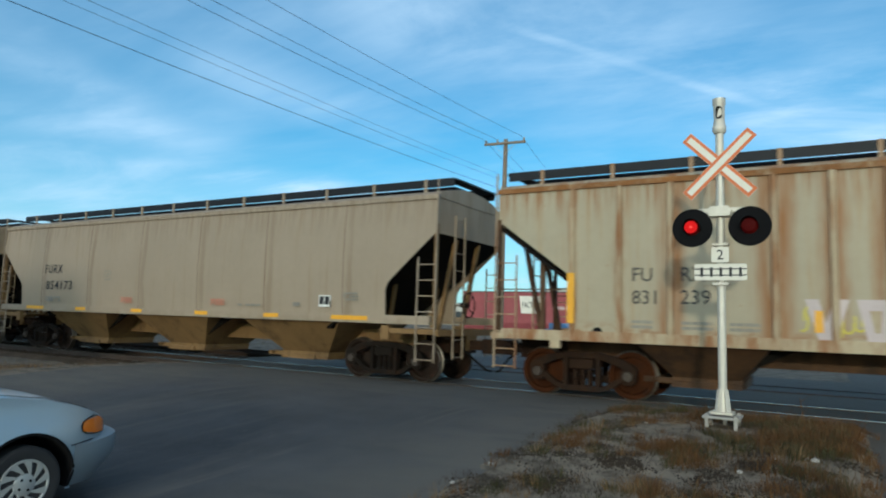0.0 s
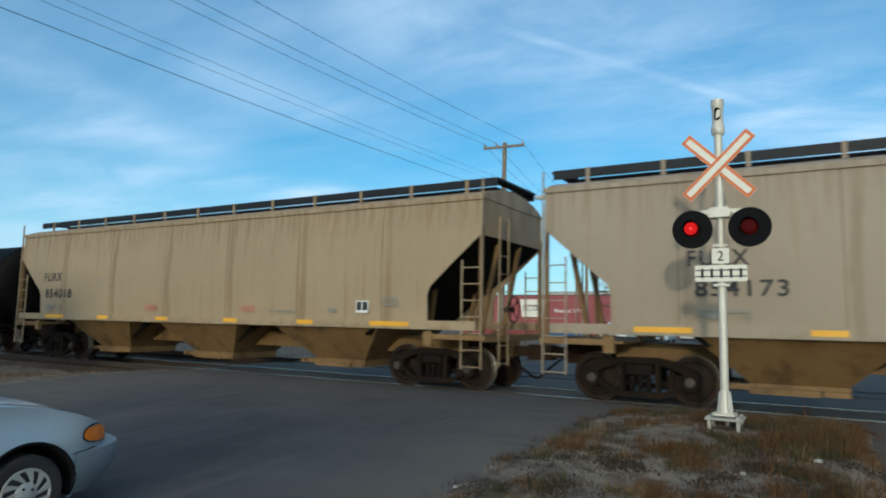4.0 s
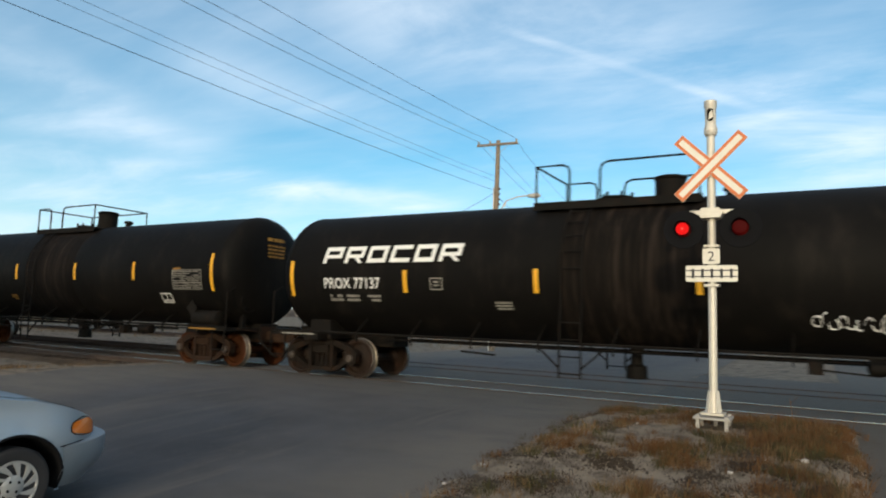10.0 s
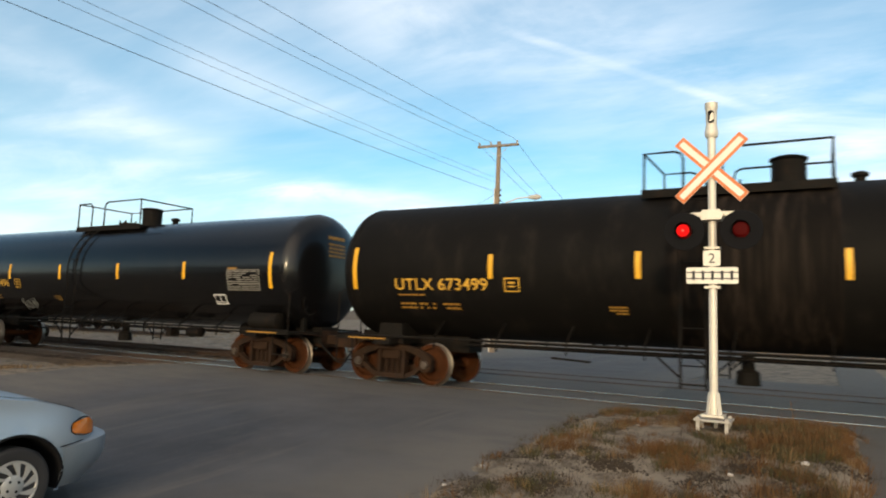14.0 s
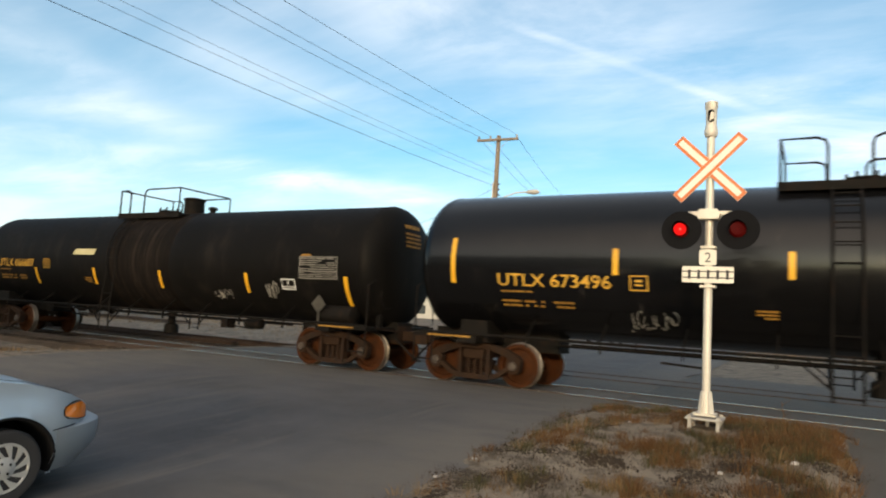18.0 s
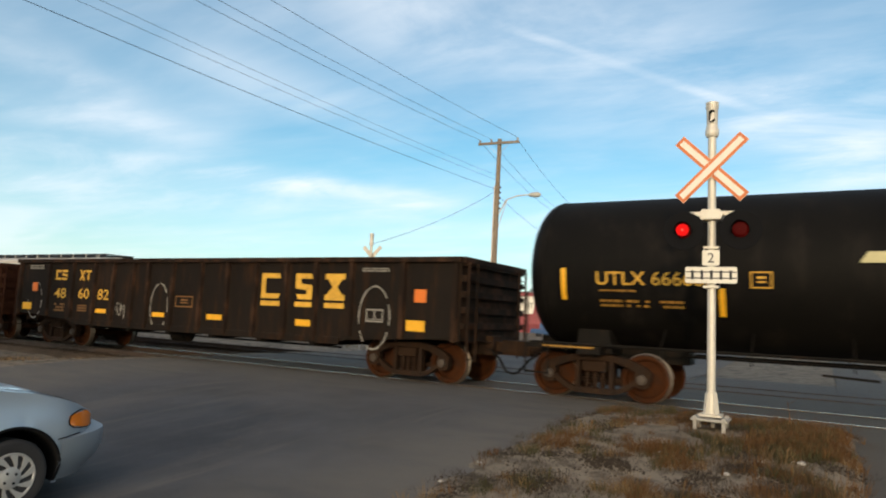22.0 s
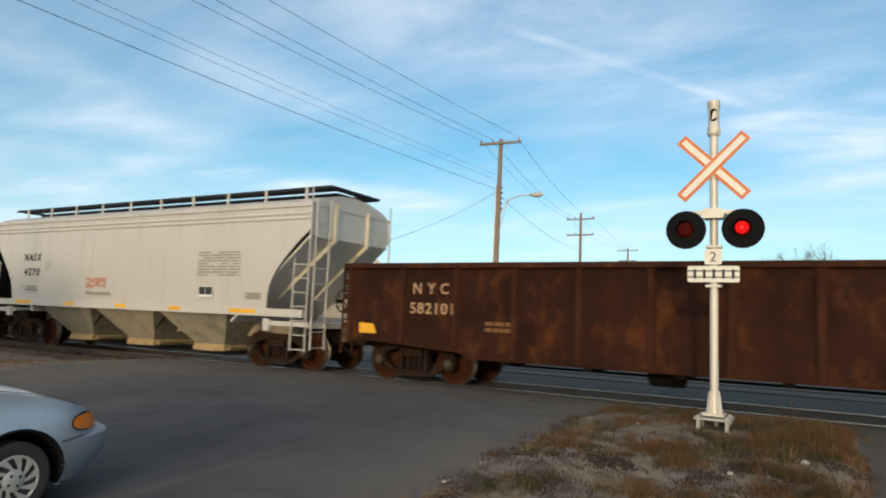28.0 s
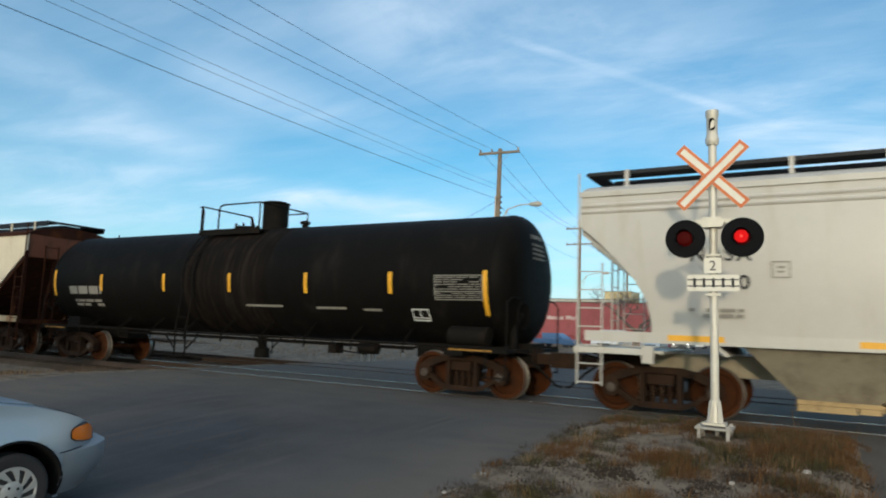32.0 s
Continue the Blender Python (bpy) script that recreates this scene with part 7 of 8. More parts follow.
# ---- utility poles and wires ----
def utility_pole(m, label, h=11.0, arms=((10.6, 2.4),), lamp_z=None, lamp_len=3.2, gear=False):
    t = thing("utility_pole", label, "utility pole", m, "utility poles")
    part("pole", Build().tube([(0, 0, -0.5), (0, 0, h)], 0.17, 14, 0.11), M["pole_wood"], t)
    for z, w in arms:
        arm = part("crossarm", Build().box(-w / 2, w / 2, -0.20, -0.09, z - 0.06, z + 0.06), M["pole_wood"], t)
        for s in (-1, 1):
            part("arm_brace", Build().slab((s * w * 0.28, -0.21, z - 0.05), (0, -0.13, z - 0.62), 0.03, 0.012), M["galv"], arm)
        for x in (-w / 2 + 0.08, -w * 0.18, w / 2 - 0.08):
            part("insulator", Build().spin([(0.06, 0.02), (0.10, 0.045), (0.15, 0.05), (0.19, 0.065), (0.23, 0.03)], (x, -0.145, z), "z", 10), M["stone"], arm, "small grey insulator")
    if gear:
        for k in range(5):
            part("spool_insulator", Build().spin([(-0.05, 0.04), (0.0, 0.06), (0.05, 0.04)], (0.17, -0.02, 7.4 + 0.28 * k), "z", 10), M["dark_roof"], t)
        part("conduit", Build().tube([(-0.13, -0.12, 0), (-0.12, -0.12, 8.6)], 0.035, 8), M["galv"], t)
    if lamp_z:
        pts = [(0.12, 0, lamp_z - 0.5), (lamp_len * 0.3, 0, lamp_z + 0.25), (lamp_len * 0.65, 0, lamp_z + 0.45), (lamp_len, 0, lamp_z + 0.5)]
        arm = part("lamp_bracket", Build().tube(pts, 0.035, 8), M["galv"], t, "curved metal lamp arm")
        part("lamp_brace", Build().tube([(0.12, 0, lamp_z - 1.2), (lamp_len * 0.32, 0, lamp_z + 0.22)], 0.02, 6), M["galv"], arm)
        part("lamp_head", Build().spin([(-0.36, 0.03), (-0.25, 0.09), (0.05, 0.14), (0.25, 0.12), (0.36, 0.04)], (lamp_len + 0.3, 0, lamp_z + 0.48), "x", 14), M["grey_wall"], arm, "cobra-head street lamp")
    return t


def wire(a, b, sag, r, label="thin black overhead cable"):
    a, b = Vector(a), Vector(b)
    pts = [a.lerp(b, k / 28) - Vector((0, 0, 4 * sag * (k / 28) * (1 - k / 28))) for k in range(29)]
    return tagged(part("overhead_cable", Build().tube(pts, r, 5), M["wire"]), label, "cable", "overhead cables")


utility_pole(pose(-14.25, 17.6, -0.15, 0, 0.6, 4), "weathered timber pole with crossarm, conduit and street lamp", 11.15, ((10.9, 2.3),), 7.6, 1.75, True)
utility_pole(pose(-19.1, 46.2, -0.2, 0, 0, 0), "tall timber pole with two crossarms", 11.9, ((11.3, 2.6), (9.8, 2.6)), 6.6, 2.2)
utility_pole(pose(-22.9, 78.4, -0.2), "timber pole with crossarms before bare trees", 12.2, ((11.8, 2.8), (10.4, 2.4)), 6.8, 2.2)
for i, (px, py, ph) in enumerate(((-23.6, 112, 11), (-25, 145, 11), (-28, 185, 11), (-32, 235, 11), (-37, 295, 11), (-44, 370, 11), (-6.9, 96, 9.2), (-14, 160, 9.5), (-19, 215, 9.5))):
    utility_pole(pose(px, py, -0.3), "distant timber pole beside the road", ph, ((ph - 0.4, 2.2),))
utility_pole(pose(-13.6, -33, -0.4), "timber pole carrying the overhead cables", 11.2, ((10.9, 2.3),))
for dx, za in ((-1.07, 11.05), (-0.41, 11.05), (1.07, 11.05)):
    wire((-14.25 + dx, 17.5, za), (-13.8 + dx * 0.9, -33, 11.0), 0.75, 0.008)
    wire((-14.25 + dx, 17.5, za), (-19.1 + dx, 46, 11.2), 0.6, 0.009)
for dz, r in ((8.25, 0.009), (8.75, 0.0055), (9.0, 0.0055)):
    wire((-14.15, 17.5, dz), (-14.0, -33, dz + 0.1), 0.5, r)
wire((-14.15, 17.5, 8.2), (-15.3, 8.3, 4.3), 0.25, 0.009, "service cable down to the crossing signal")
wire((-14.15, 17.5, 8.0), (-19.1, 46, 8.2), 0.5, 0.010)
for dx in (-1.2, 0.0, 1.2):
    wire((-19.1 + dx, 46, 11.3), (-22.9 + dx, 78.4, 11.8), 0.6, 0.009)


# ---- buildings beyond the tracks ----
def building(name, label, x0, x1, y0, y1, h, wall, roof, windows=(), parapet=0.25):
    t = thing(name, label, "building", pose((x0 + x1) / 2, (y0 + y1) / 2, -0.3))
    hx, hy = (x1 - x0) / 2, (y1 - y0) / 2
    for nm, q in (("front_wall", (-hx, hx, -hy, -hy + 0.3)), ("back_wall", (-hx, hx, hy - 0.3, hy)), ("side_wall", (-hx, -hx + 0.3, -hy + 0.3, hy - 0.3)), ("side_wall", (hx - 0.3, hx, -hy + 0.3, hy - 0.3))):
        part(nm, Build().box(*q, -0.5, h), M[wall], t)
    part("roof", Build().box(-hx + 0.3, hx - 0.3, -hy + 0.3, hy - 0.3, h - parapet - 0.2, h - parapet), M[roof], t)
    part("coping", Build().box(-hx - 0.06, hx + 0.06, -hy - 0.06, -hy + 0.36, h, h + 0.12).box(hx - 0.36, hx + 0.06, -hy + 0.37, hy, h, h + 0.12).box(-hx - 0.06, -hx + 0.36, -hy + 0.37, hy, h, h + 0.12), M[roof], t)
    for face, a, z, w, hh in windows:
        if face == "front":
            fr = Build().box(a - w / 2 - 0.08, a + w / 2 + 0.08, -hy - 0.06, -hy - 0.004, z - 0.08, z + hh + 0.08)
            gl = Build().box(a - w / 2, a + w / 2, -hy - 0.075, -hy - 0.062, z, z + hh)
        else:
            fr = Build().box(hx + 0.004, hx + 0.06, a - w / 2 - 0.08, a + w / 2 + 0.08, z - 0.08, z + hh + 0.08)
            gl = Build().box(hx + 0.062, hx + 0.075, a - w / 2, a + w / 2, z, z + hh)
        win = part("window", fr, M["grey_wall"], t)
        part("pane", gl, M["glass_dark"], win)
    return t


red = building("red_shop_building", "long low red-painted shop building with banner signs", -44, -17.6, 68, 95, 5.4, "brick_red", "dark_roof",
               [("side", -10.5 + 3.0 * k, 1.9, 1.9, 2.1) for k in range(7)])
banner = part("banner_sign", Build().prism([(-4.3, 2.6), (-1.4, 2.6), (-0.9, 4.9), (-4.6, 4.9)], -13.62, -13.56), M["sign_white"], red, "white banner sign with dark lettering")
add_text(banner, "FACTORY", -4.15, 3.35, 0.75, 2.75, M["lamp_black"], -13.64, name="sign_lettering")
add_text(red, "Ideas at Work", 0.2, 3.2, 0.55, 4.4, M["white"], -13.52, name="sign_lettering")
part("base_band", Build().box(-13.2, 13.2, -13.54, -13.505, 0.3, 1.3), M["base_band"], red)
building("cream_building", "small cream-yellow stucco building", -25.5, -19.0, 114, 128, 5.0, "yellow_wall", "dark_roof", [("front", -1.6, 1.2, 1.3, 1.5), ("front", 1.4, 1.2, 1.3, 1.5), ("side", -3, 1.2, 1.2, 1.5), ("side", 1, 1.2, 1.2, 1.5)])
building("pale_factory", "pale grey factory block behind the shop", -46, -31, 104, 122, 7.6, "grey_wall", "dark_roof", [("front", -5 + 2.6 * k, 4.6, 1.5, 1.3) for k in range(5)])
building("pale_factory_tower", "upper pale block of the factory", -39, -33.5, 123, 130, 10.2, "yellow_wall", "dark_roof")
shed = building("white_house", "small white house with a pale gable roof", -4.4, 1.4, 128, 137, 3.7, "pale_wall", "pale_roof", [("front", -1.0, 1.2, 1.0, 1.2), ("front", 1.2, 1.2, 1.0, 1.2)])
part("gable_roof", Build().prism([(-3.3, 3.84), (0.0, 5.5), (3.3, 3.84)], -4.7, 4.7), M["pale_roof"], shed)
building("far_warehouse", "distant low grey warehouse", -92, -52, 118, 135, 5.0, "grey_wall", "dark_roof", [("front", -14 + 7 * k, 1.2, 2.2, 2.0) for k in range(5)])
building("brown_house", "distant brown roadside building", -33, -27, 175, 190, 6.0, "brick_red", "dark_roof")
tagged(part("yard_tank", Build().spin([(-0.3, 1.5), (7.5, 1.5), (8.1, 1.1), (8.3, 0.1)], (-31.0, 128, 0), "z", 20), M["grey_wall"]), "pale storage tank behind the factory", "tank")


# ---- trees ----
def bare_tree(m, label, h, seed, spread_=0.55, depth=5, trunk=0.24, fork=0.28, stout=0.0, reach=1.0):
    """A leafless tree: a trunk that forks again and again into fine twigs."""
    rnd = random.Random(seed)
    t = thing("bare_tree", label, "tree", m, "bare trees")
    lim = [Build(), Build(), Build()]

    def grow(p, d, length, r, level):
        pts, q = [p], p
        for k in range(3):
            d = (d + Vector((rnd.uniform(-1, 1), rnd.uniform(-1, 1), rnd.uniform(-0.5, 0.7))) * 0.17).normalized()
            q = q + d * length / 3
            pts.append(q)
        lim[0 if level == 0 else 1 if level < 3 else 2].tube(pts, r, 8 if level < 2 else 5 if level < 4 else 3, r * 0.62, caps=False)
        if level >= depth:
            return
        for k in range(rnd.choice((2, 3, 3) if level else (3, 4))):
            a = rnd.uniform(0, 6.283)
            side = Vector((math.cos(a), math.sin(a), rnd.uniform(-0.15, 0.35)))
            nd = (d * (1 - spread_) + side * spread_ * rnd.uniform(0.8, 1.4) + Vector((0, 0, 0.10))).normalized()
            grow(pts[rnd.choice((2, 3, 3))], nd, length * rnd.uniform(0.62, 0.86) * (reach if level == 0 else 1.0), r * (rnd.uniform(0.50, 0.64) + stout), level + 1)

    grow(Vector((0, 0, -0.3)), Vector((rnd.uniform(-0.08, 0.08), 0, 1)), h * fork, trunk, 0)
    for nm, b in zip(("trunk", "scaffold", "crown"), lim):
        part(nm, b, M["bark"], t)
    return t


bare_tree(pose(-0.5, 41, -0.2), "large leafless tree beside the footpath", 10.4, 12, 0.50, 7, 0.36, 0.22, 0.0, 1.30)
bare_tree(pose(-17.3, 60, -0.2), "leafless tree before the red building", 10.0, 5, 0.58, 7, 0.30, 0.30)
bare_tree(pose(-22.5, 99, -0.2), "leafless tree behind the red building", 10.0, 8, 0.55, 5)
bare_tree(pose(3.8, 52, -0.2), "leafless tree beside the footpath", 8.0, 21, 0.6, 5, 0.2)
bare_tree(pose(-27.5, 100, -0.2), "leafless tree behind the red building", 11.5, 31, 0.55, 5, 0.3)
bare_tree(pose(-0.5, 88, -0.2), "distant leafless tree along the road", 9.0, 17, 0.55, 5)
bare_tree(pose(-2.0, 120, -0.2), "distant leafless tree along the road", 10.0, 18, 0.55, 5)
bare_tree(pose(-22, 150, -0.2), "distant leafless tree along the road", 9.0, 19, 0.55, 5)


def conifer(m, label):
    t = thing("spruce_tree", label, "tree", m)
    part("trunk", Build().tube([(0, 0, -0.3), (0, 0, 7.5)], 0.16, 8, 0.03), M["bark"], t)
    rnd = random.Random(3)
    b = Build()
    for k in range(240):
        z = rnd.uniform(1.0, 8.2)
        r = 1.75 * (1 - z / 8.6) * rnd.uniform(0.5, 1.1)
        a = rnd.uniform(0, 6.283)
        p, q = Vector((0, 0, z)), Vector((r * math.cos(a), r * math.sin(a), z - r * 0.35))
        s = Vector((-math.sin(a), math.cos(a), 0)) * 0.22
        b.add([p, q - s * 0.6, q + Vector((0, 0, -0.12)), q + s * 0.6, p.lerp(q, 0.5) + s, p.lerp(q, 0.5) - s], [(0, 5, 1, 2), (0, 2, 3, 4)])
    part("crown", b, M["leaf_dark"], t)
    return t


conifer(pose(-24.0, 135, -0.2), "dark pointed spruce beside the cream building")


def shrub(m, label, r, h, mat, seed):
    rnd = random.Random(seed)
    t = thing("shrub", label, "shrub", m)
    b = Build()
    for k in range(260):
        a, q = rnd.uniform(0, 6.283), rnd.uniform(0, 1) ** 0.5
        d = Vector((math.cos(a) * q * r, math.sin(a) * q * r, h * (1 - 0.6 * q * q) * rnd.uniform(0.7, 1.1)))
        b.tube([(d.x * 0.15, d.y * 0.15, 0), tuple(d * 0.6 + Vector((0, 0, 0.1))), tuple(d)], 0.03, 3, 0.008, caps=False)
    part("crown", b, mat, t)
    return t


shrub(pose(-3.0, 47, -0.2), "leafless reddish shrub beside the footpath", 2.3, 2.6, M["weed"], 2)
shrub(pose(1.0, 58, -0.2), "leafless reddish shrub beside the footpath", 2.2, 2.6, M["weed"], 4)
sg = thing("roadside_sign", "small white roadside sign under the tree", "sign", pose(-0.3, 44, -0.15))
part("post", Build().box(-0.04, 0.04, 0, 0.05, 0, 1.2), M["pole_wood"], sg)
part("sign_panel", Build().box(-0.75, 0.75, -0.03, 0, 0.75, 1.35), M["sign_white"], sg)


# ---- vehicles waiting on the far side ----
def vehicle(kind, label, m, paint, lit=False):
    """A vehicle whose front looks along local -y."""
    t = thing({"suv": "sport_utility_vehicle", "pickup": "pickup_truck", "sedan": "sedan_car"}[kind], label, "car", m, "vehicles waiting beyond the tracks")
    h, bel, hood, ln, w = {"suv": (1.78, 1.05, 1.0, 4.7, 0.96), "pickup": (1.85, 1.12, 1.08, 5.4, 0.98), "sedan": (1.43, 0.88, 0.82, 4.6, 0.88)}[kind]
    prof = [(0.0, 0.32), (0.0, hood - 0.18), (0.12, hood - 0.03), (1.15, bel), (1.75, h - 0.08), (2.0, h), (ln - 1.0 if kind != "pickup" else 3.3, h), (ln - 0.5 if kind == "suv" else 3.55, bel), (ln - 0.05, bel - 0.04), (ln, 0.4)]
    body = [(0.0, 0.32), (0.0, hood - 0.18), (0.12, hood - 0.03), (1.15, bel), (ln - 0.05, bel - 0.04), (ln, 0.4)]
    part("body", Build().prism(body, -w, w, "x"), M[paint], t)
    cab = [p for p in prof if p[1] >= bel - 0.001]
    part("cabin", Build().add([(x * (0.80 if z > bel + 0.1 else 0.93), y, z) for x in (-w, w) for y, z in cab], [tuple(range(len(cab)))[::-1], tuple(range(len(cab), 2 * len(cab)))] + [(i, (i + 1) % len(cab), (i + 1) % len(cab) + len(cab), i + len(cab)) for i in range(len(cab))]), M[paint], t)
    part("windscreen", Build().add([(-w * 0.84, 1.21, bel + 0.04), (w * 0.84, 1.21, bel + 0.04), (w * 0.73, 1.70, h - 0.13), (-w * 0.73, 1.70, h - 0.13)], [(0, 1, 2, 3)]), M["glass_dark"], t, "dark windscreen")
    part("side_window", Build().add([(w * 0.915, 1.5, bel + 0.06), (w * 0.915, 3.3, bel + 0.06), (w * 0.82, 3.1, h - 0.15), (w * 0.82, 1.95, h - 0.15)], [(0, 1, 2, 3)]), M["glass_dark"], t)
    part("grille", Build().box(-w * 0.55, w * 0.55, -0.02, 0.02, hood - 0.36, hood - 0.18), M["lamp_black"], t)
    part("bumper", Build().box(-w, w, -0.08, 0.1, 0.34, 0.56), M["alloy"] if kind != "sedan" else M[paint], t)
    for s in (-1, 1):
        part("headlamp", Build().box(*sorted((s * w * 0.60, s * w * 0.96)), -0.025, 0.05, hood - 0.36, hood - 0.18), M["headlight" if lit else "head_lens"], t)
        part("door_mirror", Build().box(*sorted((s * w * 0.98, s * (w + 0.16))), 1.3, 1.4, bel + 0.02, bel + 0.2), M[paint], t)
        for y in (0.85, ln - 0.95):
            part("wheel", Build().spin([(-0.1, 0.2), (-0.11, 0.33), (0.11, 0.33), (0.1, 0.2)], (s * (w - 0.12), y, 0.34), "x", 20), M["tyre"], t)
    return t


vehicle("suv", "white sport utility vehicle waiting beyond the tracks", pose(-12.9, 33.0, -0.12, 0, 0, 2), "car_white")
vehicle("sedan", "silver sedan waiting behind the white vehicle", pose(-13.5, 50, -0.15, 0, 0, 2), "car_silver")
vehicle("suv", "dark sport utility vehicle with lit headlamps", pose(-13.1, 63, -0.2, 0, 0, 2), "car_dark", True)
vehicle("sedan", "pale sedan waiting in the queue", pose(-13.4, 75, -0.2, 0, 0, 2), "car_white")
vehicle("pickup", "dark pickup truck further along the road", pose(-14.6, 113, -0.25, 0, 0, 3), "car_dark", True)
vehicle("sedan", "approaching car with lit headlamps", pose(-18.5, 180, -0.25, 0, 0, 4), "car_dark", True)
vehicle("sedan", "blue sedan parked by the red building", pose(-20.5, 50, -0.2, 0, 0, 80), "car_blue")


# ---- grass, weeds and stones ----
def blades(name, label, count, seed, mat, where, hlo, hhi, width):
    """Thin bent blades as one mesh; where(x, y) gives the chance that one grows there."""
    rnd = random.Random(seed)
    v, f = [], []
    while count > 0:
        x, y, dens = where(rnd)
        if rnd.random() > dens:
            continue
        count -= 1
        z, h, a = height(x, y) - 0.02, rnd.uniform(hlo, hhi), rnd.uniform(0, 6.283)
        lean = rnd.uniform(0.2, 1.1) * h
        dx, dy, w = math.cos(a) * lean, math.sin(a) * lean, width * rnd.uniform(0.6, 1.3)
        sx, sy = -math.sin(a + rnd.uniform(-1, 1)) * w, math.cos(a) * w
        o = len(v)
        v += [(x - sx, y - sy, z), (x + sx, y + sy, z), (x + dx * 0.4 + sx * 0.7, y + dy * 0.4 + sy * 0.7, z + h * 0.6), (x + dx * 0.4 - sx * 0.7, y + dy * 0.4 - sy * 0.7, z + h * 0.6), (x + dx, y + dy, z + h)]
        f += [(o, o + 1, o + 2, o + 3), (o + 3, o + 2, o + 4)]
    return tagged(part(name, Build().add(v, f), mat), label, "grass", kind="stuff")


def clump(x, y, s, k, lo, hi):
    return smooth(lo, hi, 0.5 + 0.5 * noise.noise(Vector((x * s, y * s, k))))


CLUMPS = ((-1.75, -2.75, 0.62, 0.45), (-0.55, -3.1, 0.75, 0.35), (0.30, -3.3, 0.62, 0.7), (0.45, -4.6, 0.60, 1.0), (-0.1, -5.2, 0.65, 0.7), (-2.2, -5.8, 0.50, 0.55), (-1.68, -4.3, 0.18, 0.35), (-0.9, -5.75, 0.75, 0.38), (0.5, -6.3, 0.5, 0.6),
          (-2.1, -7.5, 0.35, 0.3), (-1.0, -7.1, 0.35, 0.25), (-0.2, -7.3, 0.35, 0.3))
BARE = ((-1.35, -4.75, 0.42, 0.55), (-2.25, -3.95, 0.28, 0.5), (-1.9, -6.6, 0.40, 0.30), (-0.9, -6.45, 0.8, 0.22))


def lump(x, y, spots):
    """How deep x, y lies in the nearest of the oval spots, 0 to 1, with a ragged edge."""
    e = 0.35 * noise.noise(Vector((x * 2.6, y * 2.6, 1.0)))
    return max(smooth(1.25, 0.55, math.hypot((x - a) / ra, (y - b_) / rb) + e) for a, b_, ra, rb in spots)


def on_verge(rnd):
    x, y = rnd.uniform(-2.8, 1.3), rnd.uniform(-8.6, -2.2)
    return x, y, near_verge(x, y) ** 0.5 * (0.14 + 0.86 * lump(x, y, CLUMPS)) * (1 - 0.95 * lump(x, y, BARE)) * clump(x, y, 2.3, 3.0, 0.25, 0.60) * (0.12 if math.hypot(x + 0.64, y + 4.15) < 0.35 else 1)


def orange_verge(rnd):
    x, y, k = on_verge(rnd)
    return x, y, k * clump(x, y, 1.0, 7.0, 0.38, 0.58) * (0.35 + 0.65 * smooth(-1.7, -0.9, x)) * (0.4 + 0.6 * smooth(-7.0, -6.0, y))


def low_verge(rnd):
    x, y = rnd.uniform(-2.9, 1.2), rnd.uniform(-9.5, -2.2)
    return x, y, near_verge(x, y) ** 0.5 * (1 - 0.95 * lump(x, y, BARE)) * clump(x, y, 1.8, 9.0, 0.42, 0.68) * 0.8


def left_side(rnd):
    x, y = rnd.uniform(-45, -15.5), rnd.uniform(-9.0, -2.2)
    return x, y, clump(x, y, 0.5, 5.0, 0.42, 0.66) * smooth(-15.4, -17.5, x) * (0.4 + 0.6 * smooth(-5.5, -3.0, y))


def far_side(rnd):
    y = rnd.uniform(9.5, 34)
    x = rnd.uniform(-60, -15.6)
    return x, y, clump(x, y, 0.4, 6.0, 0.35, 0.6) * (1 if x > -3 or x < road_x(ROAD_L, y) - 0.4 else 0)


def tufts(name, label, count, seed, mat, where, hlo, hhi, width, per=26, radius=0.07):
    """Separate tussocks: blades that fan out from one root, tall in the middle."""
    rnd = random.Random(seed)
    v, f = [], []
    while count > 0:
        cx, cy, dens = where(rnd)
        if rnd.random() > dens:
            continue
        count -= 1
        size = rnd.uniform(0.5, 1.25)
        drift = rnd.uniform(0, 6.283)
        for k in range(int(per * size)):
            a, q = rnd.uniform(0, 6.283), rnd.random() ** 0.6
            x, y = cx + radius * size * q * math.cos(a), cy + radius * size * q * math.sin(a)
            h = rnd.uniform(hlo, hhi) * size * (1.1 - 0.45 * q)
            lean = h * (0.12 + 0.75 * q * rnd.uniform(0.5, 1.3))
            dx, dy = math.cos(a) * lean + 0.2 * h * math.cos(drift), math.sin(a) * lean + 0.2 * h * math.sin(drift)
            w = width * rnd.uniform(0.6, 1.4)
            b_ = rnd.uniform(0, 6.283)
            sx, sy = math.cos(b_) * w, math.sin(b_) * w
            z = height(x, y) - 0.015
            o = len(v)
            v += [(x - sx, y - sy, z), (x + sx, y + sy, z), (x + dx * 0.35 + sx * 0.7, y + dy * 0.35 + sy * 0.7, z + h * 0.62), (x + dx * 0.35 - sx * 0.7, y + dy * 0.35 - sy * 0.7, z + h * 0.62), (x + dx, y + dy, z + h)]
            f += [(o, o + 1, o + 2, o + 3), (o + 3, o + 2, o + 4)]
    return tagged(part(name, Build().add(v, f), mat), label, "grass", kind="stuff")


def litter(rnd):
    x, y = rnd.uniform(-2.7, 1.0), rnd.uniform(-8.8, -5.7)
    return x, y, near_verge(x, y) ** 0.5 * clump(x, y, 1.5, 12.0, 0.36, 0.58) * (0.35 + 0.65 * clump(x, y, 5.0, 13.0, 0.35, 0.6))


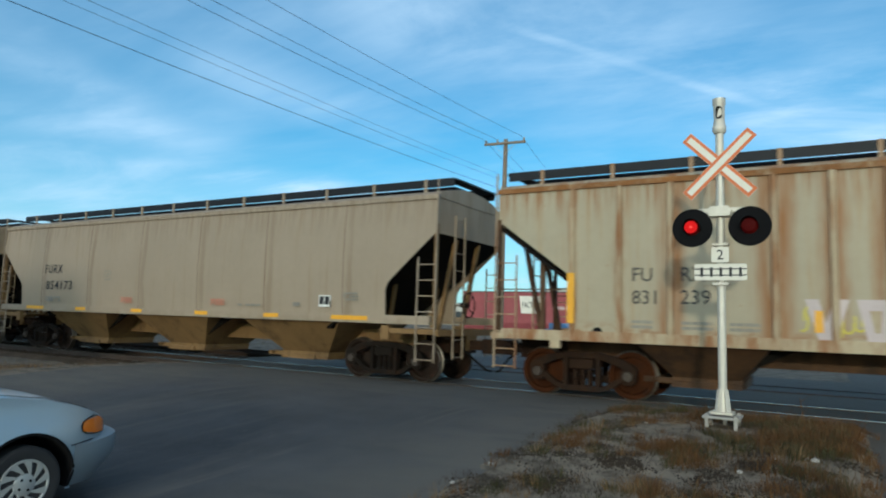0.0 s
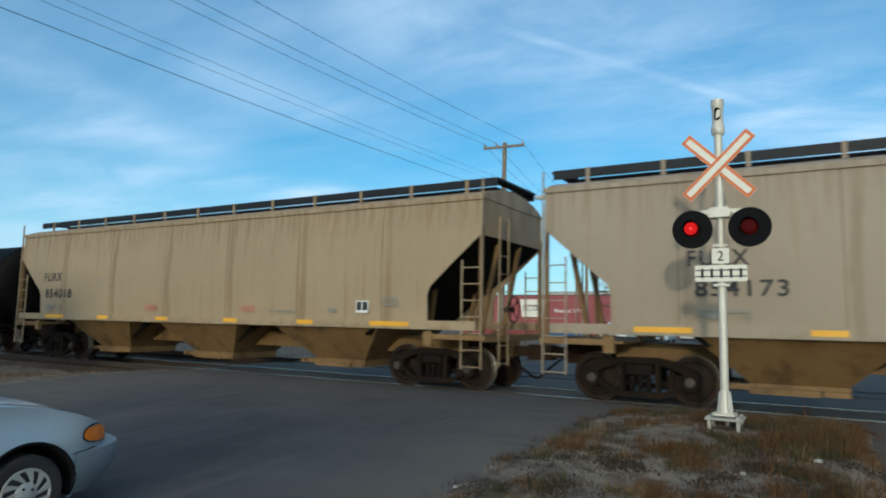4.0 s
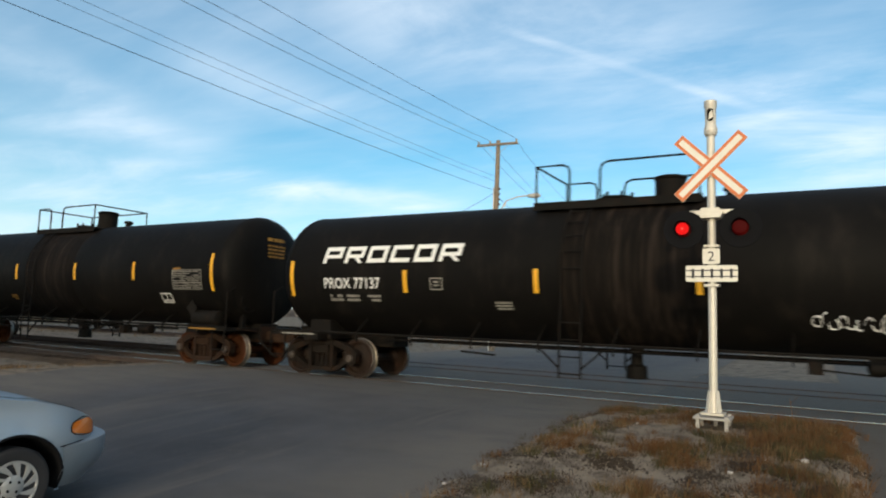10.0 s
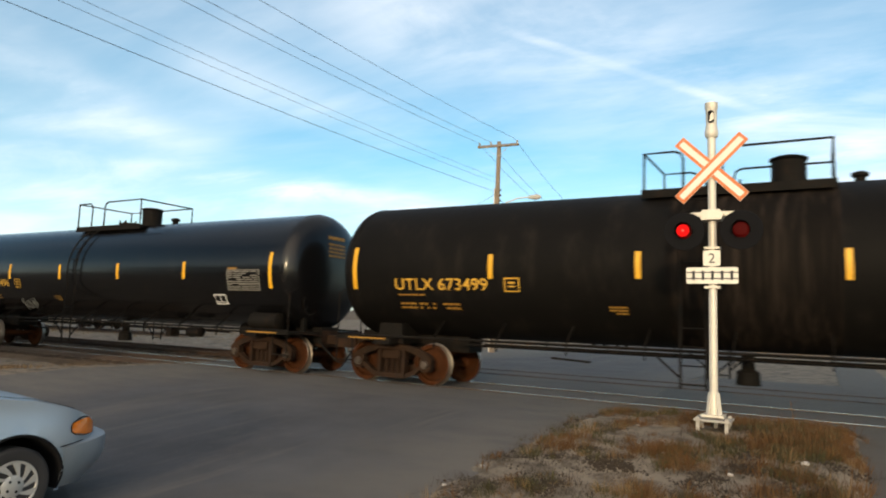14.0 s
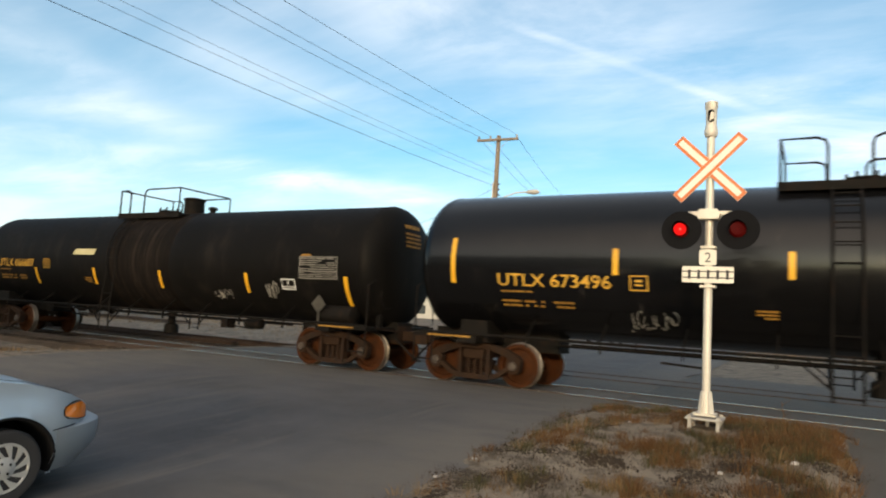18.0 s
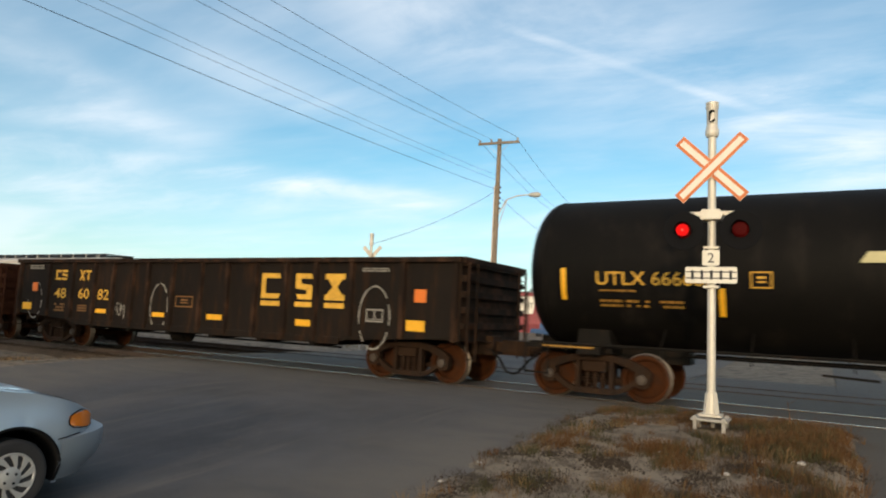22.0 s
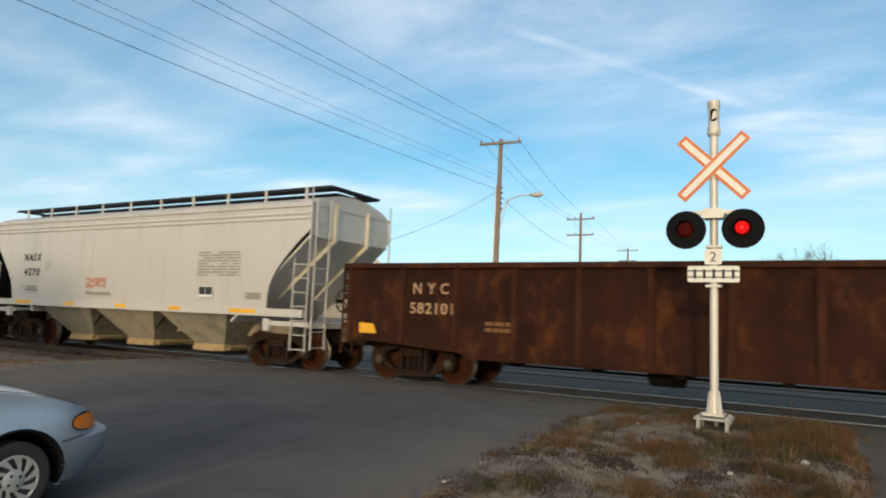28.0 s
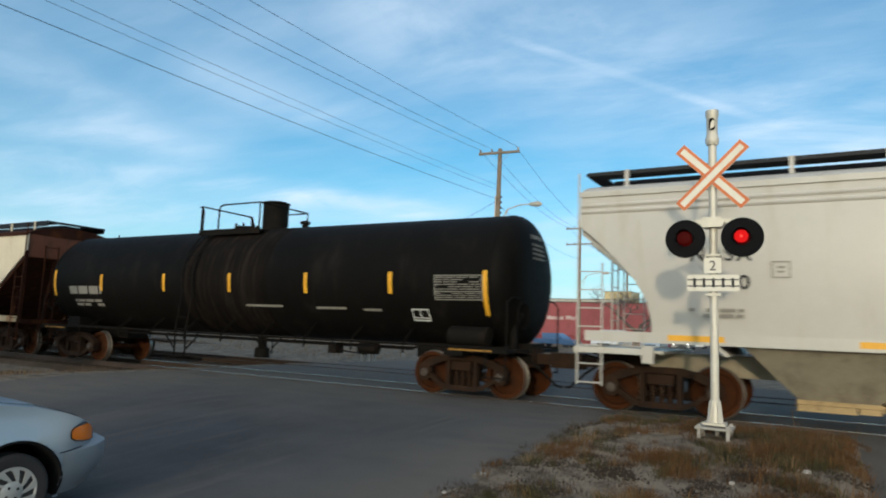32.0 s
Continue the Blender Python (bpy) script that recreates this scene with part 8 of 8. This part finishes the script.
def clods(count, seed, where):
    """Dark crumbs of soil and rotted leaves, in drifts."""
    rnd = random.Random(seed)
    b = Build()
    while count > 0:
        x, y, dens = where(rnd)
        if rnd.random() > dens * clump(x, y, 3.1, 2.0, 0.40, 0.62):
            continue
        count -= 1
        r, z = rnd.uniform(0.006, 0.022), height(x, y)
        n = 5
        ring = [(x + r * rnd.uniform(0.7, 1.3) * math.cos(k * 1.2566), y + r * rnd.uniform(0.7, 1.3) * math.sin(k * 1.2566), z - 0.004) for k in range(n)]
        top = [(x + 0.55 * (p[0] - x), y + 0.55 * (p[1] - y), z + r * rnd.uniform(0.5, 0.9)) for p in ring]
        b.add(ring + top, [(k, (k + 1) % n, (k + 1) % n + n, k + n) for k in range(n)] + [tuple(range(n, 2 * n))])
    return tagged(part("soil_crumbs", b, M["clod"]), "dark crumbled soil and rotted leaves on the verge", "soil", kind="stuff")


def dark_verge(rnd):
    x, y, k = on_verge(rnd)
    return x, y, k * clump(x, y, 1.3, 4.0, 0.40, 0.60)


def tall_verge(rnd):
    x, y, k = on_verge(rnd)
    return x, y, k * smooth(-0.6, 0.4, x)


M["clod"] = material("dark_crumbled_soil", (0.045, 0.035, 0.027), 0.95, spec=0.1, vary=0.5, grain=(3.0, 30.0), bump=0)
tufts("dry_grass", "dry orange-brown grass on the verge", 820, 1, M["grass_dry"], orange_verge, 0.05, 0.17, 0.0034)
tufts("pale_grass", "bleached straw grass on the verge", 170, 6, M["grass_pale"], on_verge, 0.06, 0.20, 0.0026)
tufts("fading_grass", "short fading green grass on the verge", 520, 2, M["grass_green"], dark_verge, 0.05, 0.17, 0.0036)
tufts("tall_grass", "tall thin dry stems on the verge", 90, 15, M["grass_dry"], tall_verge, 0.16, 0.34, 0.0022, 9, 0.10)
blades("short_grass", "short mixed stubble on the verge", 9000, 12, M["grass_dry"], on_verge, 0.02, 0.09, 0.0026)
blades("dead_weeds", "dead dark weeds on the verge", 20000, 3, M["weed"], low_verge, 0.02, 0.10, 0.003)
clods(2500, 21, low_verge)
clods(6000, 22, litter)
blades("dead_leaves", "rotted dark leaves and stalks on the verge", 9000, 23, M["weed"], litter, 0.015, 0.07, 0.005)
blades("trackside_grass", "short dry grass on the dirt beside the track", 12000, 4, M["grass_pale"], left_side, 0.03, 0.12, 0.006)
blades("trackside_weeds", "dead brown weeds on the dirt beside the track", 7000, 7, M["weed"], left_side, 0.03, 0.16, 0.006)
blades("roadside_lawn", "faded straw lawn beside the far footpath", 6000, 8, M["grass_pale"], lambda r: (r.uniform(-4.5, 6.0), r.uniform(32, 70), 1.0), 0.04, 0.11, 0.010)
blades("far_grass", "dull straw grass beyond the tracks", 6000, 5, M["grass_pale"], far_side, 0.05, 0.18, 0.012)
stalk = thing("weed_stalk", "single tall dry weed stalk on the verge", "plant", pose(0.35, -4.35, height(0.35, -4.35)))
part("stem", Build().tube([(0, 0, 0), (-0.02, 0.01, 0.25), (-0.06, 0.02, 0.52)], 0.006, 5, 0.003), M["grass_dry"], stalk)
for k in range(5):
    part("twig", Build().tube([(-0.02 - 0.01 * k, 0.01, 0.18 + 0.07 * k), (0.05 * (-1) ** k, 0.02, 0.27 + 0.07 * k)], 0.003, 4, 0.001), M["grass_dry"], stalk)


def pebble(r, seed):
    rnd = random.Random(seed)
    b = Build()
    n, mrow = 7, 4
    v = [(r * rnd.uniform(0.8, 1.15) * math.cos(a) * math.sin(q), r * rnd.uniform(0.8, 1.15) * math.sin(a) * math.sin(q), r * 0.6 * math.cos(q)) for q in (0.15, 1.0, 1.7, 2.9) for a in (2 * math.pi * k / n for k in range(n))]
    f = [(i * n + k, i * n + (k + 1) % n, (i + 1) * n + (k + 1) % n, (i + 1) * n + k) for i in range(mrow - 1) for k in range(n)]
    return b.add(v, f + [tuple(range(n)), tuple((mrow - 1) * n + k for k in range(n))[::-1]])


rnd = random.Random(44)
for x, y, r in ((-1.02, -5.25, 0.05), (-1.1, -5.3, 0.035), (0.47, -5.45, 0.05), (0.39, -5.4, 0.03), (-2.66, -6.9, 0.03), (-2.75, -7.6, 0.028), (-0.95, -5.7, 0.03), (0.1, -5.6, 0.035), (-1.6, -4.2, 0.03), (-0.2, -6.1, 0.04)):
    tagged(part("stone", pebble(r, int(r * 1000 + x * 10)), M["stone"], at=pose(x, y, height(x, y) + r * 0.3, 0, 0, rnd.uniform(0, 360))), "pale stone lying on the verge", "stone", "stones on the verge")
b = Build()
for k in range(2600):
    if k < 1500:
        x, y = rnd.uniform(-2.9, 1.2), rnd.uniform(-9.3, -2.4)
        if near_verge(x, y) < 0.15 and rnd.random() < 0.8:
            continue
        r = rnd.uniform(0.005, 0.016)
    else:
        x, y = rnd.uniform(-30, -14.8), rnd.uniform(-7.5, -1.8)
        r = rnd.uniform(0.008, 0.026)
    z = height(x, y)
    b.add([(x + r, y, z), (x, y + r, z), (x - r, y, z), (x, y - r, z), (x + 0.2 * r, y - 0.1 * r, z + r * 0.9)], [(0, 1, 4), (1, 2, 4), (2, 3, 4), (3, 0, 4)])
tagged(part("gravel", b, M["gravel"]), "loose pale gravel on bare dirt", "gravel", kind="stuff")

# far woods along the horizon: crowds of thin bare stems and twigs
b = Build()
rnd = random.Random(9)
for k in range(5200):
    a = radians(rnd.uniform(-75, 60))
    d = rnd.uniform(300, 420)
    if abs(math.degrees(a) + 4.5) < 3.2:
        continue
    h = rnd.uniform(3.0, 7.0) * (0.7 + 0.5 * (0.5 + 0.5 * noise.noise(Vector((a * 14, 0, 3)))))
    x, y, w = d * math.sin(a), d * math.cos(a), rnd.uniform(0.25, 0.8)
    lean = rnd.uniform(-0.8, 0.8)
    b.add([(x - w, y, -1), (x + w, y, -1), (x + w * 1.5 + lean * 0.6, y, h * 0.6), (x + lean, y, h), (x - w * 1.5 + lean * 0.6, y, h * 0.55), (x, y + w, -1)], [(0, 1, 2, 3, 4), (5, 0, 4, 3), (1, 5, 3, 2)])
tagged(part("far_woods", b, M["far_trees"]), "hazy bare woods along the horizon", "woods", kind="stuff")


def motions():
    """The train rolls by; its wheels turn with it."""
    times = [i * 2.0 for i in range(17)]
    for car, x in TRAIN:
        walk(car, [(t, pose(x + travel(t), 0, 0)) for t in times])
    ticks = [i * 0.1 for i in range(321)]
    turns = [math.degrees(travel(t) / WHEEL_R) for t in ticks]
    for wheel, d in WHEELS:
        walk(wheel, [(t, pose(d, 0, WHEEL_R, 0, a, 0)) for t, a in zip(ticks, turns)])
    # the discs added before the signal's two lenses swing round by turns to imitate blinking
    for ob, x in FLASHERS:
        a = 0 if x < 0 else 180
        rows = [(0.0, pose(x, -0.335, 2.80, 0, 0, a))]
        for k in range(49):
            at = 0.09 + 0.657 * k
            for dt, da in ((-0.03, 0), (-0.01, 60), (0.01, 120), (0.03, 180)):
                rows.append((at + dt, pose(x, -0.335, 2.80, 0, 0, a + da)))
            a += 180
        rows.append((32.0, pose(x, -0.335, 2.80, 0, 0, a)))
        walk(ob, rows)


motions()
